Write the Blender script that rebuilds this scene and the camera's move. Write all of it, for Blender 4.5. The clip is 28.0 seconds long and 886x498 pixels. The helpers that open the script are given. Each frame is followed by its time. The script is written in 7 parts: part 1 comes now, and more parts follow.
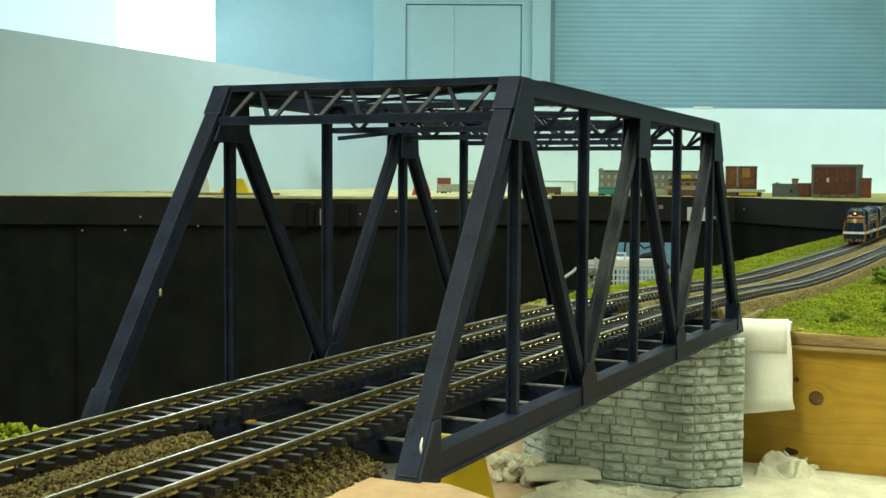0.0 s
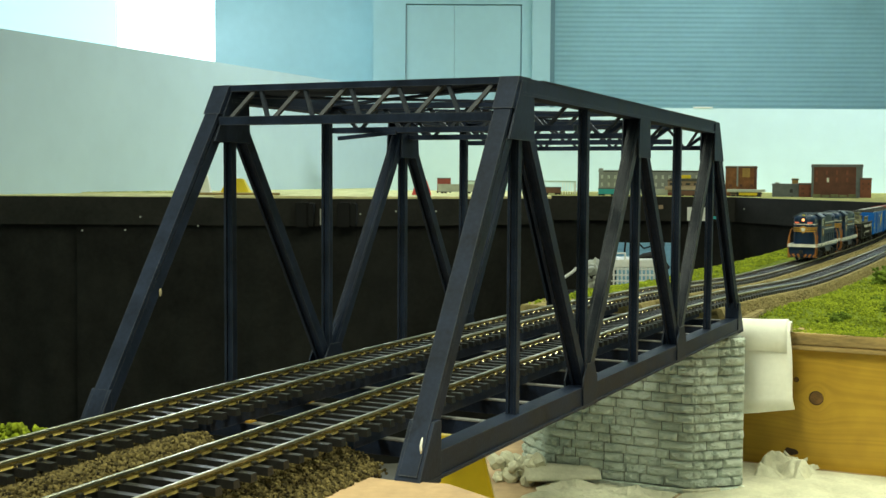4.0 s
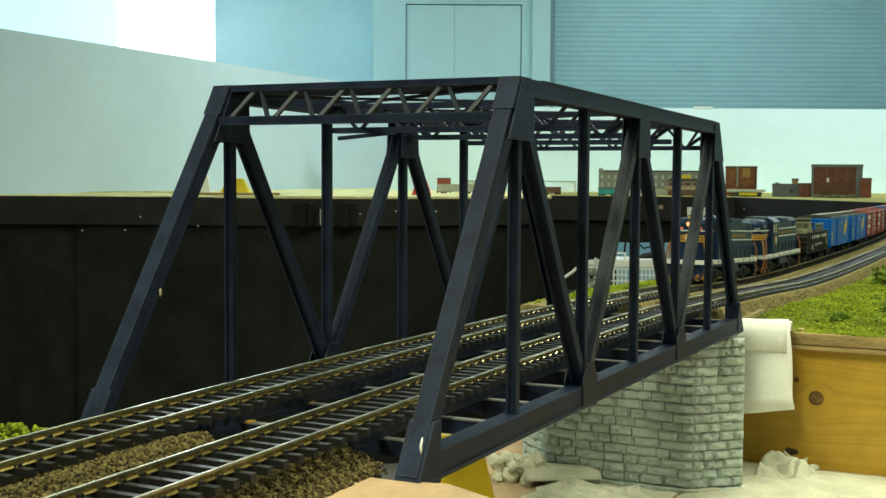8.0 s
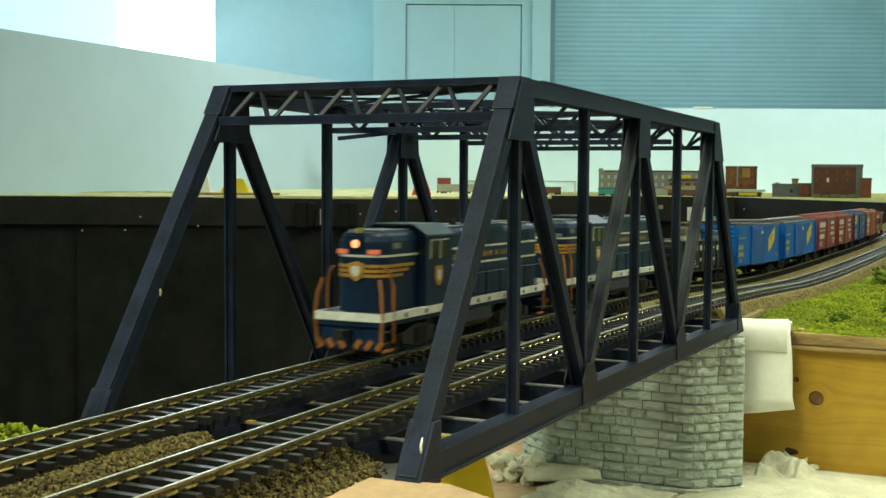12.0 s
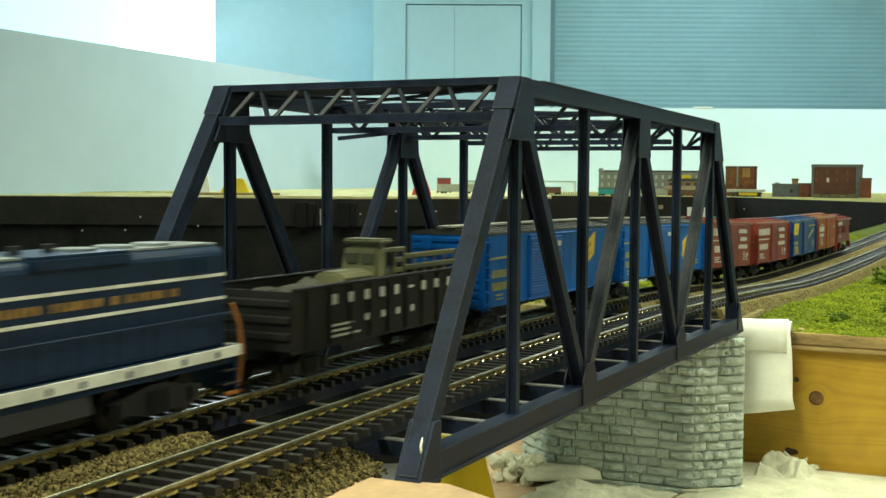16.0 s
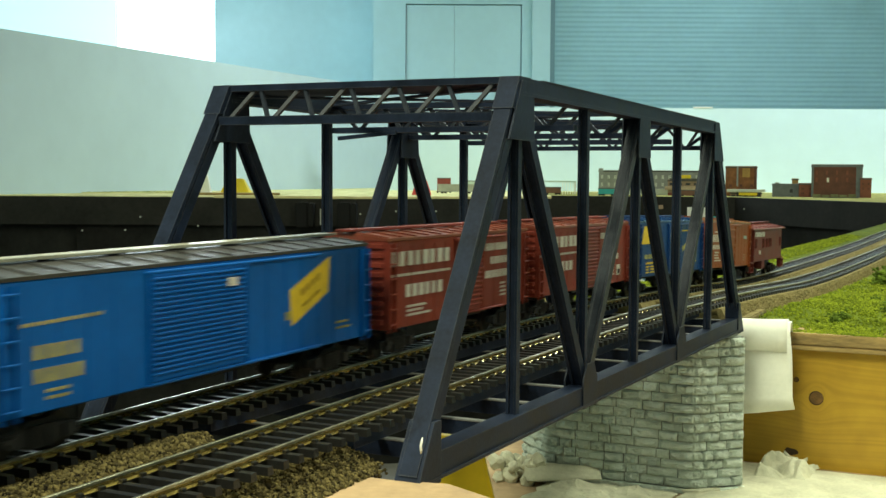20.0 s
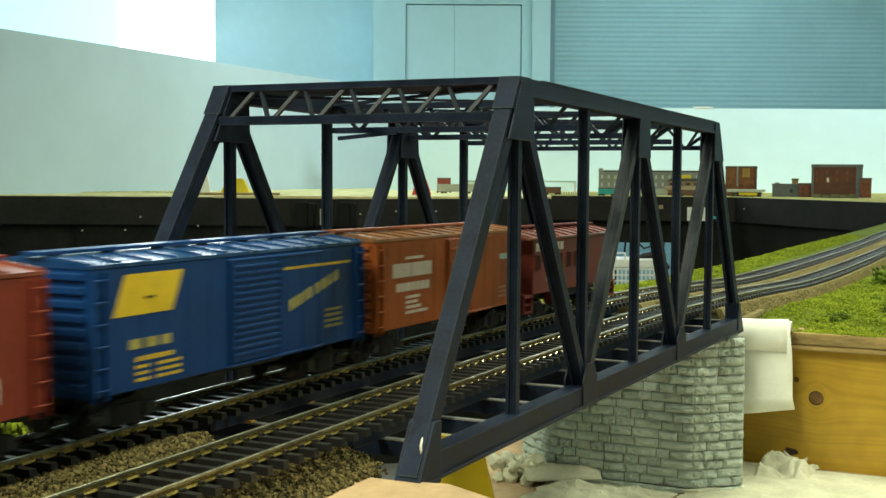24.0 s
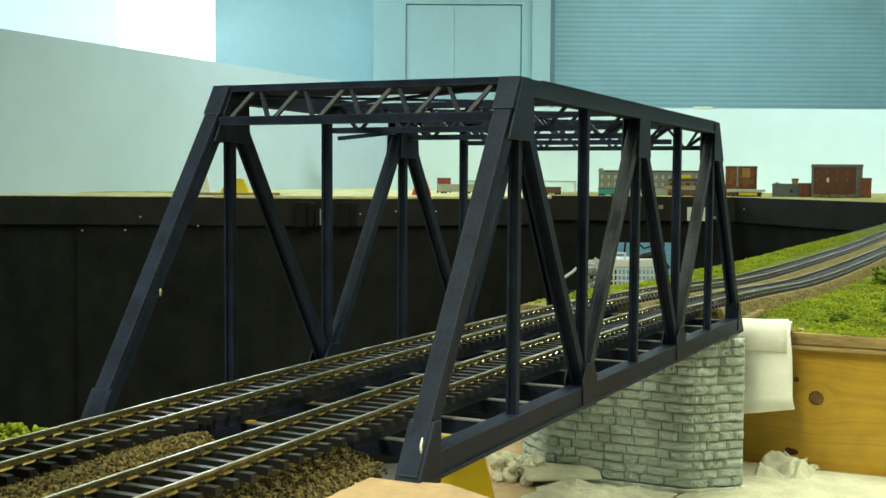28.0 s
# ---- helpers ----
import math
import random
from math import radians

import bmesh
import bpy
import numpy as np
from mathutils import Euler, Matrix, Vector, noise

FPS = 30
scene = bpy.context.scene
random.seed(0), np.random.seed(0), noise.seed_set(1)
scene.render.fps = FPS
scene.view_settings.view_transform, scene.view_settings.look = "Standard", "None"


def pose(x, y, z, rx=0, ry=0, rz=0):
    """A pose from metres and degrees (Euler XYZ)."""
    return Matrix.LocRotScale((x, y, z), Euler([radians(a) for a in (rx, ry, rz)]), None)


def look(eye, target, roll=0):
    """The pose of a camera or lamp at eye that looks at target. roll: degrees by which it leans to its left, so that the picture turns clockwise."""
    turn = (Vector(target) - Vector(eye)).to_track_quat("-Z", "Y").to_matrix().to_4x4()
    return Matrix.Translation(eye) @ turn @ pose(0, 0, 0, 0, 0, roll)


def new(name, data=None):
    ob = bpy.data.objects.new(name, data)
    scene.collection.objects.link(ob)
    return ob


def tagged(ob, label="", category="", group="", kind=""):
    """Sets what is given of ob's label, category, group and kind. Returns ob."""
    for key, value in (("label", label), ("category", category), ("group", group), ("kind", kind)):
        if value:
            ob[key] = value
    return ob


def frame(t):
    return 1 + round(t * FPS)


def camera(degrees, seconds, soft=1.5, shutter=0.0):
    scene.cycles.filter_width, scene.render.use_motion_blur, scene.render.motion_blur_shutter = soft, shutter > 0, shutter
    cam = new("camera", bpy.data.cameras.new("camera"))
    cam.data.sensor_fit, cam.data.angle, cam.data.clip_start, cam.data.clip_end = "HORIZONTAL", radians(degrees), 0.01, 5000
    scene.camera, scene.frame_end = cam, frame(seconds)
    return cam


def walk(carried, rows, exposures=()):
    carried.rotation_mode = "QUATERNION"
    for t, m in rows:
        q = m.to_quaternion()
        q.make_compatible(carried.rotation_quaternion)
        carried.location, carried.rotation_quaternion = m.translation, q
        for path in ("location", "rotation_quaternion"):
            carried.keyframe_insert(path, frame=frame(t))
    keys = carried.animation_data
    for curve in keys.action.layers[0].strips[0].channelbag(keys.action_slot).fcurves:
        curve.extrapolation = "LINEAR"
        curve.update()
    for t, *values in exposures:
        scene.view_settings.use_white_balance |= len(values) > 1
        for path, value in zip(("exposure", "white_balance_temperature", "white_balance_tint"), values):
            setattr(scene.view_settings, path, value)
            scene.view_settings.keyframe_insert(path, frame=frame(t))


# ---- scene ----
# camera: it stands still on a support near the track
EYE = Vector((-0.2972, -0.1503, 0.0712))
YAW, PITCH = radians(25.714), radians(-3.545)
AIM = EYE + Vector((math.cos(YAW) * math.cos(PITCH), math.sin(YAW) * math.cos(PITCH), math.sin(PITCH)))
cam = camera(40.68, 28.0, soft=1.5, shutter=1.0)
walk(cam, [(0.0, look(EYE, AIM, 0.349)), (28.0, look(EYE, AIM, 0.349))], [(0.0, 0.0, 6500, 10), (12.6, 0.0, 6500, 10), (14.6, 0.16, 6500, 10), (16.2, 0.16, 6500, 10), (17.8, 0.04, 6500, 10), (21.5, 0.02, 6500, 10), (24.0, 0.04, 6500, 10), (28.0, 0.06, 6500, 10)])

# the room's own axes: x to the right, y away along the view, z up
ROOM = pose(EYE.x, EYE.y, 0, 0, 0, 25.714 - 90)
FLOOR_Z = -0.92
CEIL_Z = 2.0

# ---- light ----
world = bpy.data.worlds.new("world")
scene.world = world
world.use_nodes = True
world.node_tree.nodes["Background"].inputs[0].default_value = (0.75, 0.9, 1.0, 1)
world.node_tree.nodes["Background"].inputs[1].default_value = 0.25


def area(name, u, v, z, sx, sy, watts, colour, target):
    data = bpy.data.lights.new(name, "AREA")
    data.shape, data.size, data.size_y, data.energy, data.color = "RECTANGLE", sx, sy, watts, colour
    ob = new(name, data)
    ob.matrix_world = ROOM @ look((u, v, z), target)
    return ob


TUBE = (0.965, 1.0, 0.71)
for u, v, w in ((-1.0, -1.2, 90), (1.75, -0.2, 37), (0.35, 0.9, 36), (2.0, 1.6, 12)):
    area("tube_light", u, v, CEIL_Z - 0.08, 0.3, 1.5, w, TUBE, (u, v, 0))
for u, v, w in ((-0.2, 5.4, 28), (2.2, 4.9, 56), (4.6, 4.9, 46), (-1.75, 7.5, 36), (1.8, 7.3, 18)):
    area("tube_light", u, v, CEIL_Z - 0.08, 1.5, 0.3, w, (0.81, 0.96, 1.0), (u, v, 0))
area("window_light", -1.9, 8.85, 1.25, 0.7, 0.9, 40, (0.85, 0.97, 1.0), (-1.2, 3.0, 0.0))


# ---- materials ----
def mat(name, colour, rough=0.6, metal=0.0, vary=0.15, scale=60.0, bump=0.0, bump_scale=None, island=0.0, dark=None, spec=0.5, random_ob=0.0, aniso=(1, 1, 1)):
    """A surface with grain at two scales: colour, spread of brightness, texture scale per metre, relief."""
    m = bpy.data.materials.new(name)
    m.use_nodes = True
    nt = m.node_tree
    bsdf = nt.nodes["Principled BSDF"]
    bsdf.inputs["Metallic"].default_value = metal
    bsdf.inputs["Specular IOR Level"].default_value = spec
    tc = nt.nodes.new("ShaderNodeTexCoord")
    mp = nt.nodes.new("ShaderNodeMapping")
    mp.inputs["Scale"].default_value = aniso
    nt.links.new(tc.outputs["Object"], mp.inputs["Vector"])
    n1 = nt.nodes.new("ShaderNodeTexNoise")
    n1.inputs["Scale"].default_value, n1.inputs["Detail"].default_value = scale, 6
    n2 = nt.nodes.new("ShaderNodeTexNoise")
    n2.inputs["Scale"].default_value, n2.inputs["Detail"].default_value = scale * 7.3, 4
    for n in (n1, n2):
        nt.links.new(mp.outputs["Vector"], n.inputs["Vector"])
    add = nt.nodes.new("ShaderNodeMath")
    add.operation = "MULTIPLY_ADD"
    add.inputs[1].default_value = 0.45
    nt.links.new(n2.outputs["Fac"], add.inputs[0])
    nt.links.new(n1.outputs["Fac"], add.inputs[2])
    last = add.outputs[0]
    if island or random_ob:
        src = nt.nodes.new("ShaderNodeNewGeometry" if island else "ShaderNodeObjectInfo")
        ma = nt.nodes.new("ShaderNodeMath")
        ma.operation = "MULTIPLY_ADD"
        ma.inputs[1].default_value = island or random_ob
        nt.links.new(src.outputs["Random Per Island" if island else "Random"], ma.inputs[0])
        nt.links.new(last, ma.inputs[2])
        dv = nt.nodes.new("ShaderNodeMath")
        dv.operation = "DIVIDE"
        dv.inputs[1].default_value = 1 + (island or random_ob)
        nt.links.new(ma.outputs[0], dv.inputs[0])
        last = dv.outputs[0]
    ramp = nt.nodes.new("ShaderNodeValToRGB")
    lo = dark if dark else tuple(c * (1 - vary * 1.6) for c in colour)
    hi = tuple(min(1, c * (1 + vary)) for c in colour)
    k = island or random_ob
    ramp.color_ramp.elements[0].position, ramp.color_ramp.elements[0].color = 0.42 / (1 + 0.5 * k), (*lo, 1)
    ramp.color_ramp.elements[1].position, ramp.color_ramp.elements[1].color = 1.0 - 0.1 * min(1, k), (*hi, 1)
    nt.links.new(last, ramp.inputs["Fac"])
    nt.links.new(ramp.outputs["Color"], bsdf.inputs["Base Color"])
    rr = nt.nodes.new("ShaderNodeMapRange")
    rr.inputs["To Min"].default_value, rr.inputs["To Max"].default_value = max(0.02, rough - 0.1), min(1, rough + 0.12)
    nt.links.new(n1.outputs["Fac"], rr.inputs["Value"])
    nt.links.new(rr.outputs["Result"], bsdf.inputs["Roughness"])
    if bump:
        b = nt.nodes.new("ShaderNodeBump")
        b.inputs["Strength"].default_value, b.inputs["Distance"].default_value = 0.6, bump
        n3 = n2
        if bump_scale:
            n3 = nt.nodes.new("ShaderNodeTexNoise")
            n3.inputs["Scale"].default_value, n3.inputs["Detail"].default_value = bump_scale, 5
            nt.links.new(mp.outputs["Vector"], n3.inputs["Vector"])
        nt.links.new(n3.outputs["Fac"], b.inputs["Height"])
        nt.links.new(b.outputs["Normal"], bsdf.inputs["Normal"])
    return m


def glow(name, colour, strength):
    m = bpy.data.materials.new(name)
    m.use_nodes = True
    b = m.node_tree.nodes["Principled BSDF"]
    b.inputs["Base Color"].default_value = (*colour, 1)
    b.inputs["Emission Color"].default_value, b.inputs["Emission Strength"].default_value = (*colour, 1), strength
    return m


M_STEEL = mat("bridge_paint", (0.0120, 0.0190, 0.0400), 0.50, 0.0, 0.4, 90, 0.00012, 900, spec=0.13)


def wear_edges(m, colour, radius, amount):
    """Rubbed edges: the paint is lighter where a face turns sharply."""
    nt = m.node_tree
    bsdf = nt.nodes["Principled BSDF"]
    bev, geo = nt.nodes.new("ShaderNodeBevel"), nt.nodes.new("ShaderNodeNewGeometry")
    bev.samples = 3
    bev.inputs["Radius"].default_value = radius
    dot = nt.nodes.new("ShaderNodeVectorMath")
    dot.operation = "DOT_PRODUCT"
    nt.links.new(bev.outputs["Normal"], dot.inputs[0])
    nt.links.new(geo.outputs["True Normal"], dot.inputs[1])
    spot = nt.nodes.new("ShaderNodeTexNoise")
    spot.inputs["Scale"].default_value, spot.inputs["Detail"].default_value = 160, 4
    rng_ = nt.nodes.new("ShaderNodeMapRange")
    rng_.inputs["From Min"].default_value, rng_.inputs["From Max"].default_value = 0.99, 0.80
    nt.links.new(dot.outputs["Value"], rng_.inputs["Value"])
    sp = nt.nodes.new("ShaderNodeMapRange")
    sp.inputs["From Min"].default_value, sp.inputs["From Max"].default_value, sp.inputs["To Max"].default_value = 0.42, 0.62, amount
    nt.links.new(spot.outputs["Fac"], sp.inputs["Value"])
    mul = nt.nodes.new("ShaderNodeMath")
    mul.operation = "MULTIPLY"
    nt.links.new(rng_.outputs["Result"], mul.inputs[0])
    nt.links.new(sp.outputs["Result"], mul.inputs[1])
    mix = nt.nodes.new("ShaderNodeMix")
    mix.data_type = "RGBA"
    old = bsdf.inputs["Base Color"].links[0].from_socket
    nt.links.new(mul.outputs[0], mix.inputs["Factor"])
    nt.links.new(old, mix.inputs[6])
    mix.inputs[7].default_value = (*colour, 1)
    nt.links.new(mix.outputs[2], bsdf.inputs["Base Color"])


wear_edges(M_STEEL, (0.11, 0.115, 0.12), 0.0007, 0.8)
# paler, mottled bridge colour for the lacing bars
M_LACING = mat("paler_bridge_paint", (0.024, 0.028, 0.036), 0.5, 0.0, 0.5, 220, 0.00012, 900, spec=0.25, dark=(0.012, 0.017, 0.030))
# light on the upward-facing diagonals as a paler base; their edges are rubbed
M_LITWORN = mat("lit_worn_bridge_paint", (0.031, 0.035, 0.043), 0.5, 0.0, 0.45, 120, 0.00012, 900, spec=0.2, dark=(0.010, 0.015, 0.028))
wear_edges(M_LITWORN, (0.15, 0.155, 0.16), 0.0006, 0.9)
P_CREAM = mat("cream_chip", (0.52, 0.45, 0.28), 0.6, 0, 0.1, 200)
# pale grey for the top flanges of the floor beams
M_FLANGE = mat("pale_flange_paint", (0.19, 0.195, 0.195), 0.4, 0.0, 0.35, 90)
M_PRIMER = mat("bare_plastic", (0.62, 0.36, 0.04), 0.5, 0, 0.3, 300)
M_RAIL = mat("rail_steel", (0.46, 0.45, 0.34), 0.36, 1.0, 0.2, 120)
M_RAILSIDE = mat("rail_side", (0.56, 0.42, 0.13), 0.22, 0.85, 0.3, 120)
M_TIE = mat("tie_plastic", (0.008, 0.0077, 0.0070), 0.40, 0, 0.3, 300, 0.0002, 1500, spec=0.5)
M_BALLAST = mat("ballast", (0.118, 0.093, 0.036), 0.9, 0, 0.5, 500, 0, None, island=1.6, dark=(0.003, 0.0025, 0.002), spec=0.12)
M_BED = mat("ballast_dirt", (0.050, 0.040, 0.018), 0.95, 0, 0.5, 400, 0.0006, 1200, spec=0.12)
M_GRASS = mat("turf", (0.12, 0.155, 0.013), 0.95, 0, 0.4, 40, 0.002, 500, dark=(0.045, 0.065, 0.006), spec=0.12)
M_TUFT = mat("turf_clump", (0.20, 0.245, 0.016), 0.95, 0, 0.4, 45, 0, None, island=0.6, dark=(0.030, 0.048, 0.004), spec=0.12)
M_BUSH = mat("bush_foam", (0.11, 0.16, 0.02), 0.95, 0, 0.4, 90, 0, None, island=0.5, dark=(0.035, 0.06, 0.008), spec=0.12)
M_CORK = mat("cork_roadbed", (0.23, 0.19, 0.085), 0.9, 0, 0.35, 160, 0.0006, 900, spec=0.12)
M_PINE = mat("pine_board", (0.48, 0.30, 0.026), 0.42, 0, 0.22, 9, 0.0003, 60, dark=(0.34, 0.185, 0.013))
M_HOLE = mat("torn_wood", (0.05, 0.028, 0.010), 0.9, 0, 0.4, 300)
M_KNOT = mat("pine_knot", (0.17, 0.085, 0.020), 0.6, 0, 0.4, 200)
M_PLY = mat("ply_edge", (0.36, 0.25, 0.095), 0.75, 0, 0.35, 30, 0.0005, 300, aniso=(1, 1, 6))
M_STONE = mat("cast_stone", (0.69, 0.80, 0.71), 0.85, 0, 0.30, 170, 0.0022, 480, random_ob=0.16, spec=0.12)
M_STONECORE = mat("mortar", (0.24, 0.27, 0.245), 0.9, 0, 0.3, 200, 0.0004, 700, spec=0.12)
M_FOAM = mat("foam_sheet", (0.93, 0.95, 0.88), 0.7, 0, 0.06, 60, 0.0006, 300)
M_CLOTH = mat("plaster_cloth", (0.56, 0.555, 0.43), 0.9, 0, 0.15, 60, 0.001, 300, spec=0.12)
M_VALLEY = mat("valley_floor", (0.40, 0.29, 0.18), 0.9, 0, 0.3, 20, 0.001, 200, spec=0.12)
M_SLAB = mat("sand_board", (0.42, 0.285, 0.16), 0.85, 0, 0.2, 40, 0.0005, 400)
M_YELLOW = mat("yellow_plastic", (0.75, 0.55, 0.01), 0.45, 0, 0.1, 30)
M_RED = mat("red_plastic", (0.72, 0.03, 0.025), 0.45, 0, 0.1, 30)
M_WHITE = mat("white_plastic", (0.80, 0.80, 0.76), 0.45, 0, 0.08, 30)
M_BLACKBOARD = mat("black_fascia", (0.0245, 0.0235, 0.0210), 0.75, 0, 0.3, 9, 0.0004, 60, spec=0.15)
M_BOXBLACK = mat("black_box_plastic", (0.0045, 0.0045, 0.0045), 0.6, 0, 0.2, 40, spec=0.2)
M_CURTAIN = mat("black_cloth", (0.0185, 0.0185, 0.0170), 0.95, 0, 0.3, 9, 0.0008, 90, spec=0.1)
M_WALL = mat("blue_wall", (0.40, 0.62, 0.66), 0.8, 0, 0.05, 2, 0.0006, 80)
M_PALE = mat("pale_board", (0.51, 0.635, 0.70), 0.8, 0, 0.05, 1.5, 0.0005, 60)
# the north board's stronger light is put into this lighter colour
M_PALE_LIT = mat("lit_pale_board", (0.63, 0.79, 0.82), 0.8, 0, 0.05, 1.5, 0.0005, 60)
M_DOOR = mat("door_paint", (0.42, 0.63, 0.67), 0.6, 0, 0.04, 3)
M_SHUTTER = mat("shutter_metal", (0.28, 0.48, 0.54), 0.5, 0.1, 0.06, 4)
M_GAPSHADE = mat("shutter_gap_shade_paint", (0.13, 0.24, 0.28), 0.5, 0.1, 0.08, 6)
M_FLOOR = mat("floor_lino", (0.25, 0.24, 0.22), 0.6, 0, 0.2, 3)
M_CEIL = mat("ceiling_paint", (0.75, 0.77, 0.74), 0.85, 0, 0.05, 2)
M_TABLE = mat("table_scatter", (0.68, 0.62, 0.33), 0.9, 0, 0.3, 12, 0.002, 120, dark=(0.38, 0.38, 0.15), spec=0.12)
M_YARD = mat("yard_cinders", (0.27, 0.25, 0.075), 0.95, 0, 0.4, 25, 0.002, 150, spec=0.12)
M_EDGE = mat("raw_wood_edge", (0.70, 0.60, 0.30), 0.7, 0, 0.15, 20)
M_WINDOW = glow("daylight_pane", (0.90, 0.99, 1.0), 1.6)
M_BLIND = glow("white_blind", (0.62, 0.86, 0.88), 0.75)


def grain_round(m, knots):
    """Wood grain that runs sideways along the board and bends round its knots."""
    nt = m.node_tree
    bsdf = nt.nodes["Principled BSDF"]
    tc = nt.nodes.new("ShaderNodeTexCoord")
    sep = nt.nodes.new("ShaderNodeSeparateXYZ")
    nt.links.new(tc.outputs["Object"], sep.inputs[0])

    def calc(op, a, b=None):
        n = nt.nodes.new("ShaderNodeMath")
        n.operation = op
        for i, s in enumerate((a, b)):
            if s is None:
                continue
            if isinstance(s, (int, float)):
                n.inputs[i].default_value = s
            else:
                nt.links.new(s, n.inputs[i])
        return n.outputs[0]
    run = sep.outputs[2]
    for ky, kz, r in knots:
        dy, dz = calc("SUBTRACT", sep.outputs[1], ky), calc("SUBTRACT", sep.outputs[2], kz)
        rr = calc("ADD", calc("ADD", calc("MULTIPLY", dy, dy), calc("MULTIPLY", calc("MULTIPLY", dz, dz), 0.7)), r * r * 0.35)
        run = calc("SUBTRACT", run, calc("DIVIDE", calc("MULTIPLY", dz, r * r * 3.2), rr))
    comb = nt.nodes.new("ShaderNodeCombineXYZ")
    nt.links.new(calc("MULTIPLY", sep.outputs[1], 6.0), comb.inputs[0])
    nt.links.new(calc("MULTIPLY", run, 420.0), comb.inputs[1])
    n1 = nt.nodes.new("ShaderNodeTexNoise")
    n1.inputs["Scale"].default_value, n1.inputs["Detail"].default_value = 1.0, 5
    nt.links.new(comb.outputs[0], n1.inputs["Vector"])
    ramp = nt.nodes.new("ShaderNodeValToRGB")
    e = ramp.color_ramp.elements
    e[0].position, e[0].color = 0.36, (0.46, 0.40, 0.34, 1)
    e[1].position, e[1].color = 0.56, (1.0, 1.0, 1.0, 1)
    nt.links.new(n1.outputs["Fac"], ramp.inputs["Fac"])
    mix = nt.nodes.new("ShaderNodeMix")
    mix.data_type, mix.blend_type = "RGBA", "MULTIPLY"
    mix.inputs["Factor"].default_value = 0.27
    old = bsdf.inputs["Base Color"].links[0].from_socket
    nt.links.new(old, mix.inputs[6])
    nt.links.new(ramp.outputs["Color"], mix.inputs[7])
    nt.links.new(mix.outputs[2], bsdf.inputs["Base Color"])


def foam_bands(m):
    """Foam film: light passes through it, and faint rolled bands run across it."""
    nt = m.node_tree
    bsdf = nt.nodes["Principled BSDF"]
    tc, mp = nt.nodes.new("ShaderNodeTexCoord"), nt.nodes.new("ShaderNodeMapping")
    mp.inputs["Scale"].default_value = (12, 12, 150)
    nt.links.new(tc.outputs["Object"], mp.inputs["Vector"])
    n = nt.nodes.new("ShaderNodeTexNoise")
    n.inputs["Scale"].default_value, n.inputs["Detail"].default_value = 1.0, 4
    nt.links.new(mp.outputs["Vector"], n.inputs["Vector"])
    b = nt.nodes.new("ShaderNodeBump")
    b.inputs["Strength"].default_value, b.inputs["Distance"].default_value = 0.5, 0.0006
    nt.links.new(n.outputs["Fac"], b.inputs["Height"])
    nt.links.new(b.outputs["Normal"], bsdf.inputs["Normal"])
    tr, mix = nt.nodes.new("ShaderNodeBsdfTranslucent"), nt.nodes.new("ShaderNodeMixShader")
    tr.inputs["Color"].default_value = (0.93, 0.95, 0.88, 1)
    mr = nt.nodes.new("ShaderNodeMapRange")
    mr.inputs["From Min"].default_value, mr.inputs["From Max"].default_value = 0.35, 0.65
    mr.inputs["To Min"].default_value, mr.inputs["To Max"].default_value = 0.02, 0.16
    nt.links.new(n.outputs["Fac"], mr.inputs["Value"])
    nt.links.new(mr.outputs["Result"], mix.inputs[0])
    nt.links.new(bsdf.outputs[0], mix.inputs[1])
    nt.links.new(tr.outputs[0], mix.inputs[2])
    nt.links.new(mix.outputs[0], nt.nodes["Material Output"].inputs["Surface"])


foam_bands(M_FOAM)
KNOTS = ((-0.0397, -0.0671, 0.0040), (-0.0274, -0.0563, 0.0015))
grain_round(M_PINE, KNOTS)


# ---- helpers for meshes ----
def part(name, bm, material, parent=None, label="", smooth=False):
    me = bpy.data.meshes.new(name)
    bmesh.ops.recalc_face_normals(bm, faces=bm.faces)
    bm.to_mesh(me)
    bm.free()
    if smooth:
        me.polygons.foreach_set("use_smooth", [True] * len(me.polygons))
    for m in (material if isinstance(material, (list, tuple)) else [material]):
        me.materials.append(m)
    ob = new(name, me)
    if parent:
        ob.parent = parent
    if label:
        ob["label"] = label
    return ob


def thing(name, label, category, group="", m=None):
    ob = tagged(new(name), label, category, group)
    if m:
        ob.matrix_world = m
    return ob


def hexa(bm, pts, mi=0):
    """A solid from 8 corners: 4 below, then 4 above, in the same order."""
    v = [bm.verts.new(p) for p in pts]
    for f in ((3, 2, 1, 0), (4, 5, 6, 7), (0, 1, 5, 4), (1, 2, 6, 5), (2, 3, 7, 6), (3, 0, 4, 7)):
        bm.faces.new([v[i] for i in f]).material_index = mi
    return v


def box(bm, x0, x1, y0, y1, z0, z1, mi=0):
    return hexa(bm, [(x0, y0, z0), (x1, y0, z0), (x1, y1, z0), (x0, y1, z0), (x0, y0, z1), (x1, y0, z1), (x1, y1, z1), (x0, y1, z1)], mi)


def boxes(*rows):
    bm = bmesh.new()
    for r in rows:
        box(bm, *r)
    return bm


def bevelled(bm, w, seg=2):
    bmesh.ops.bevel(bm, geom=bm.edges[:], offset=w, segments=seg, affect="EDGES", clamp_overlap=True)
    return bm


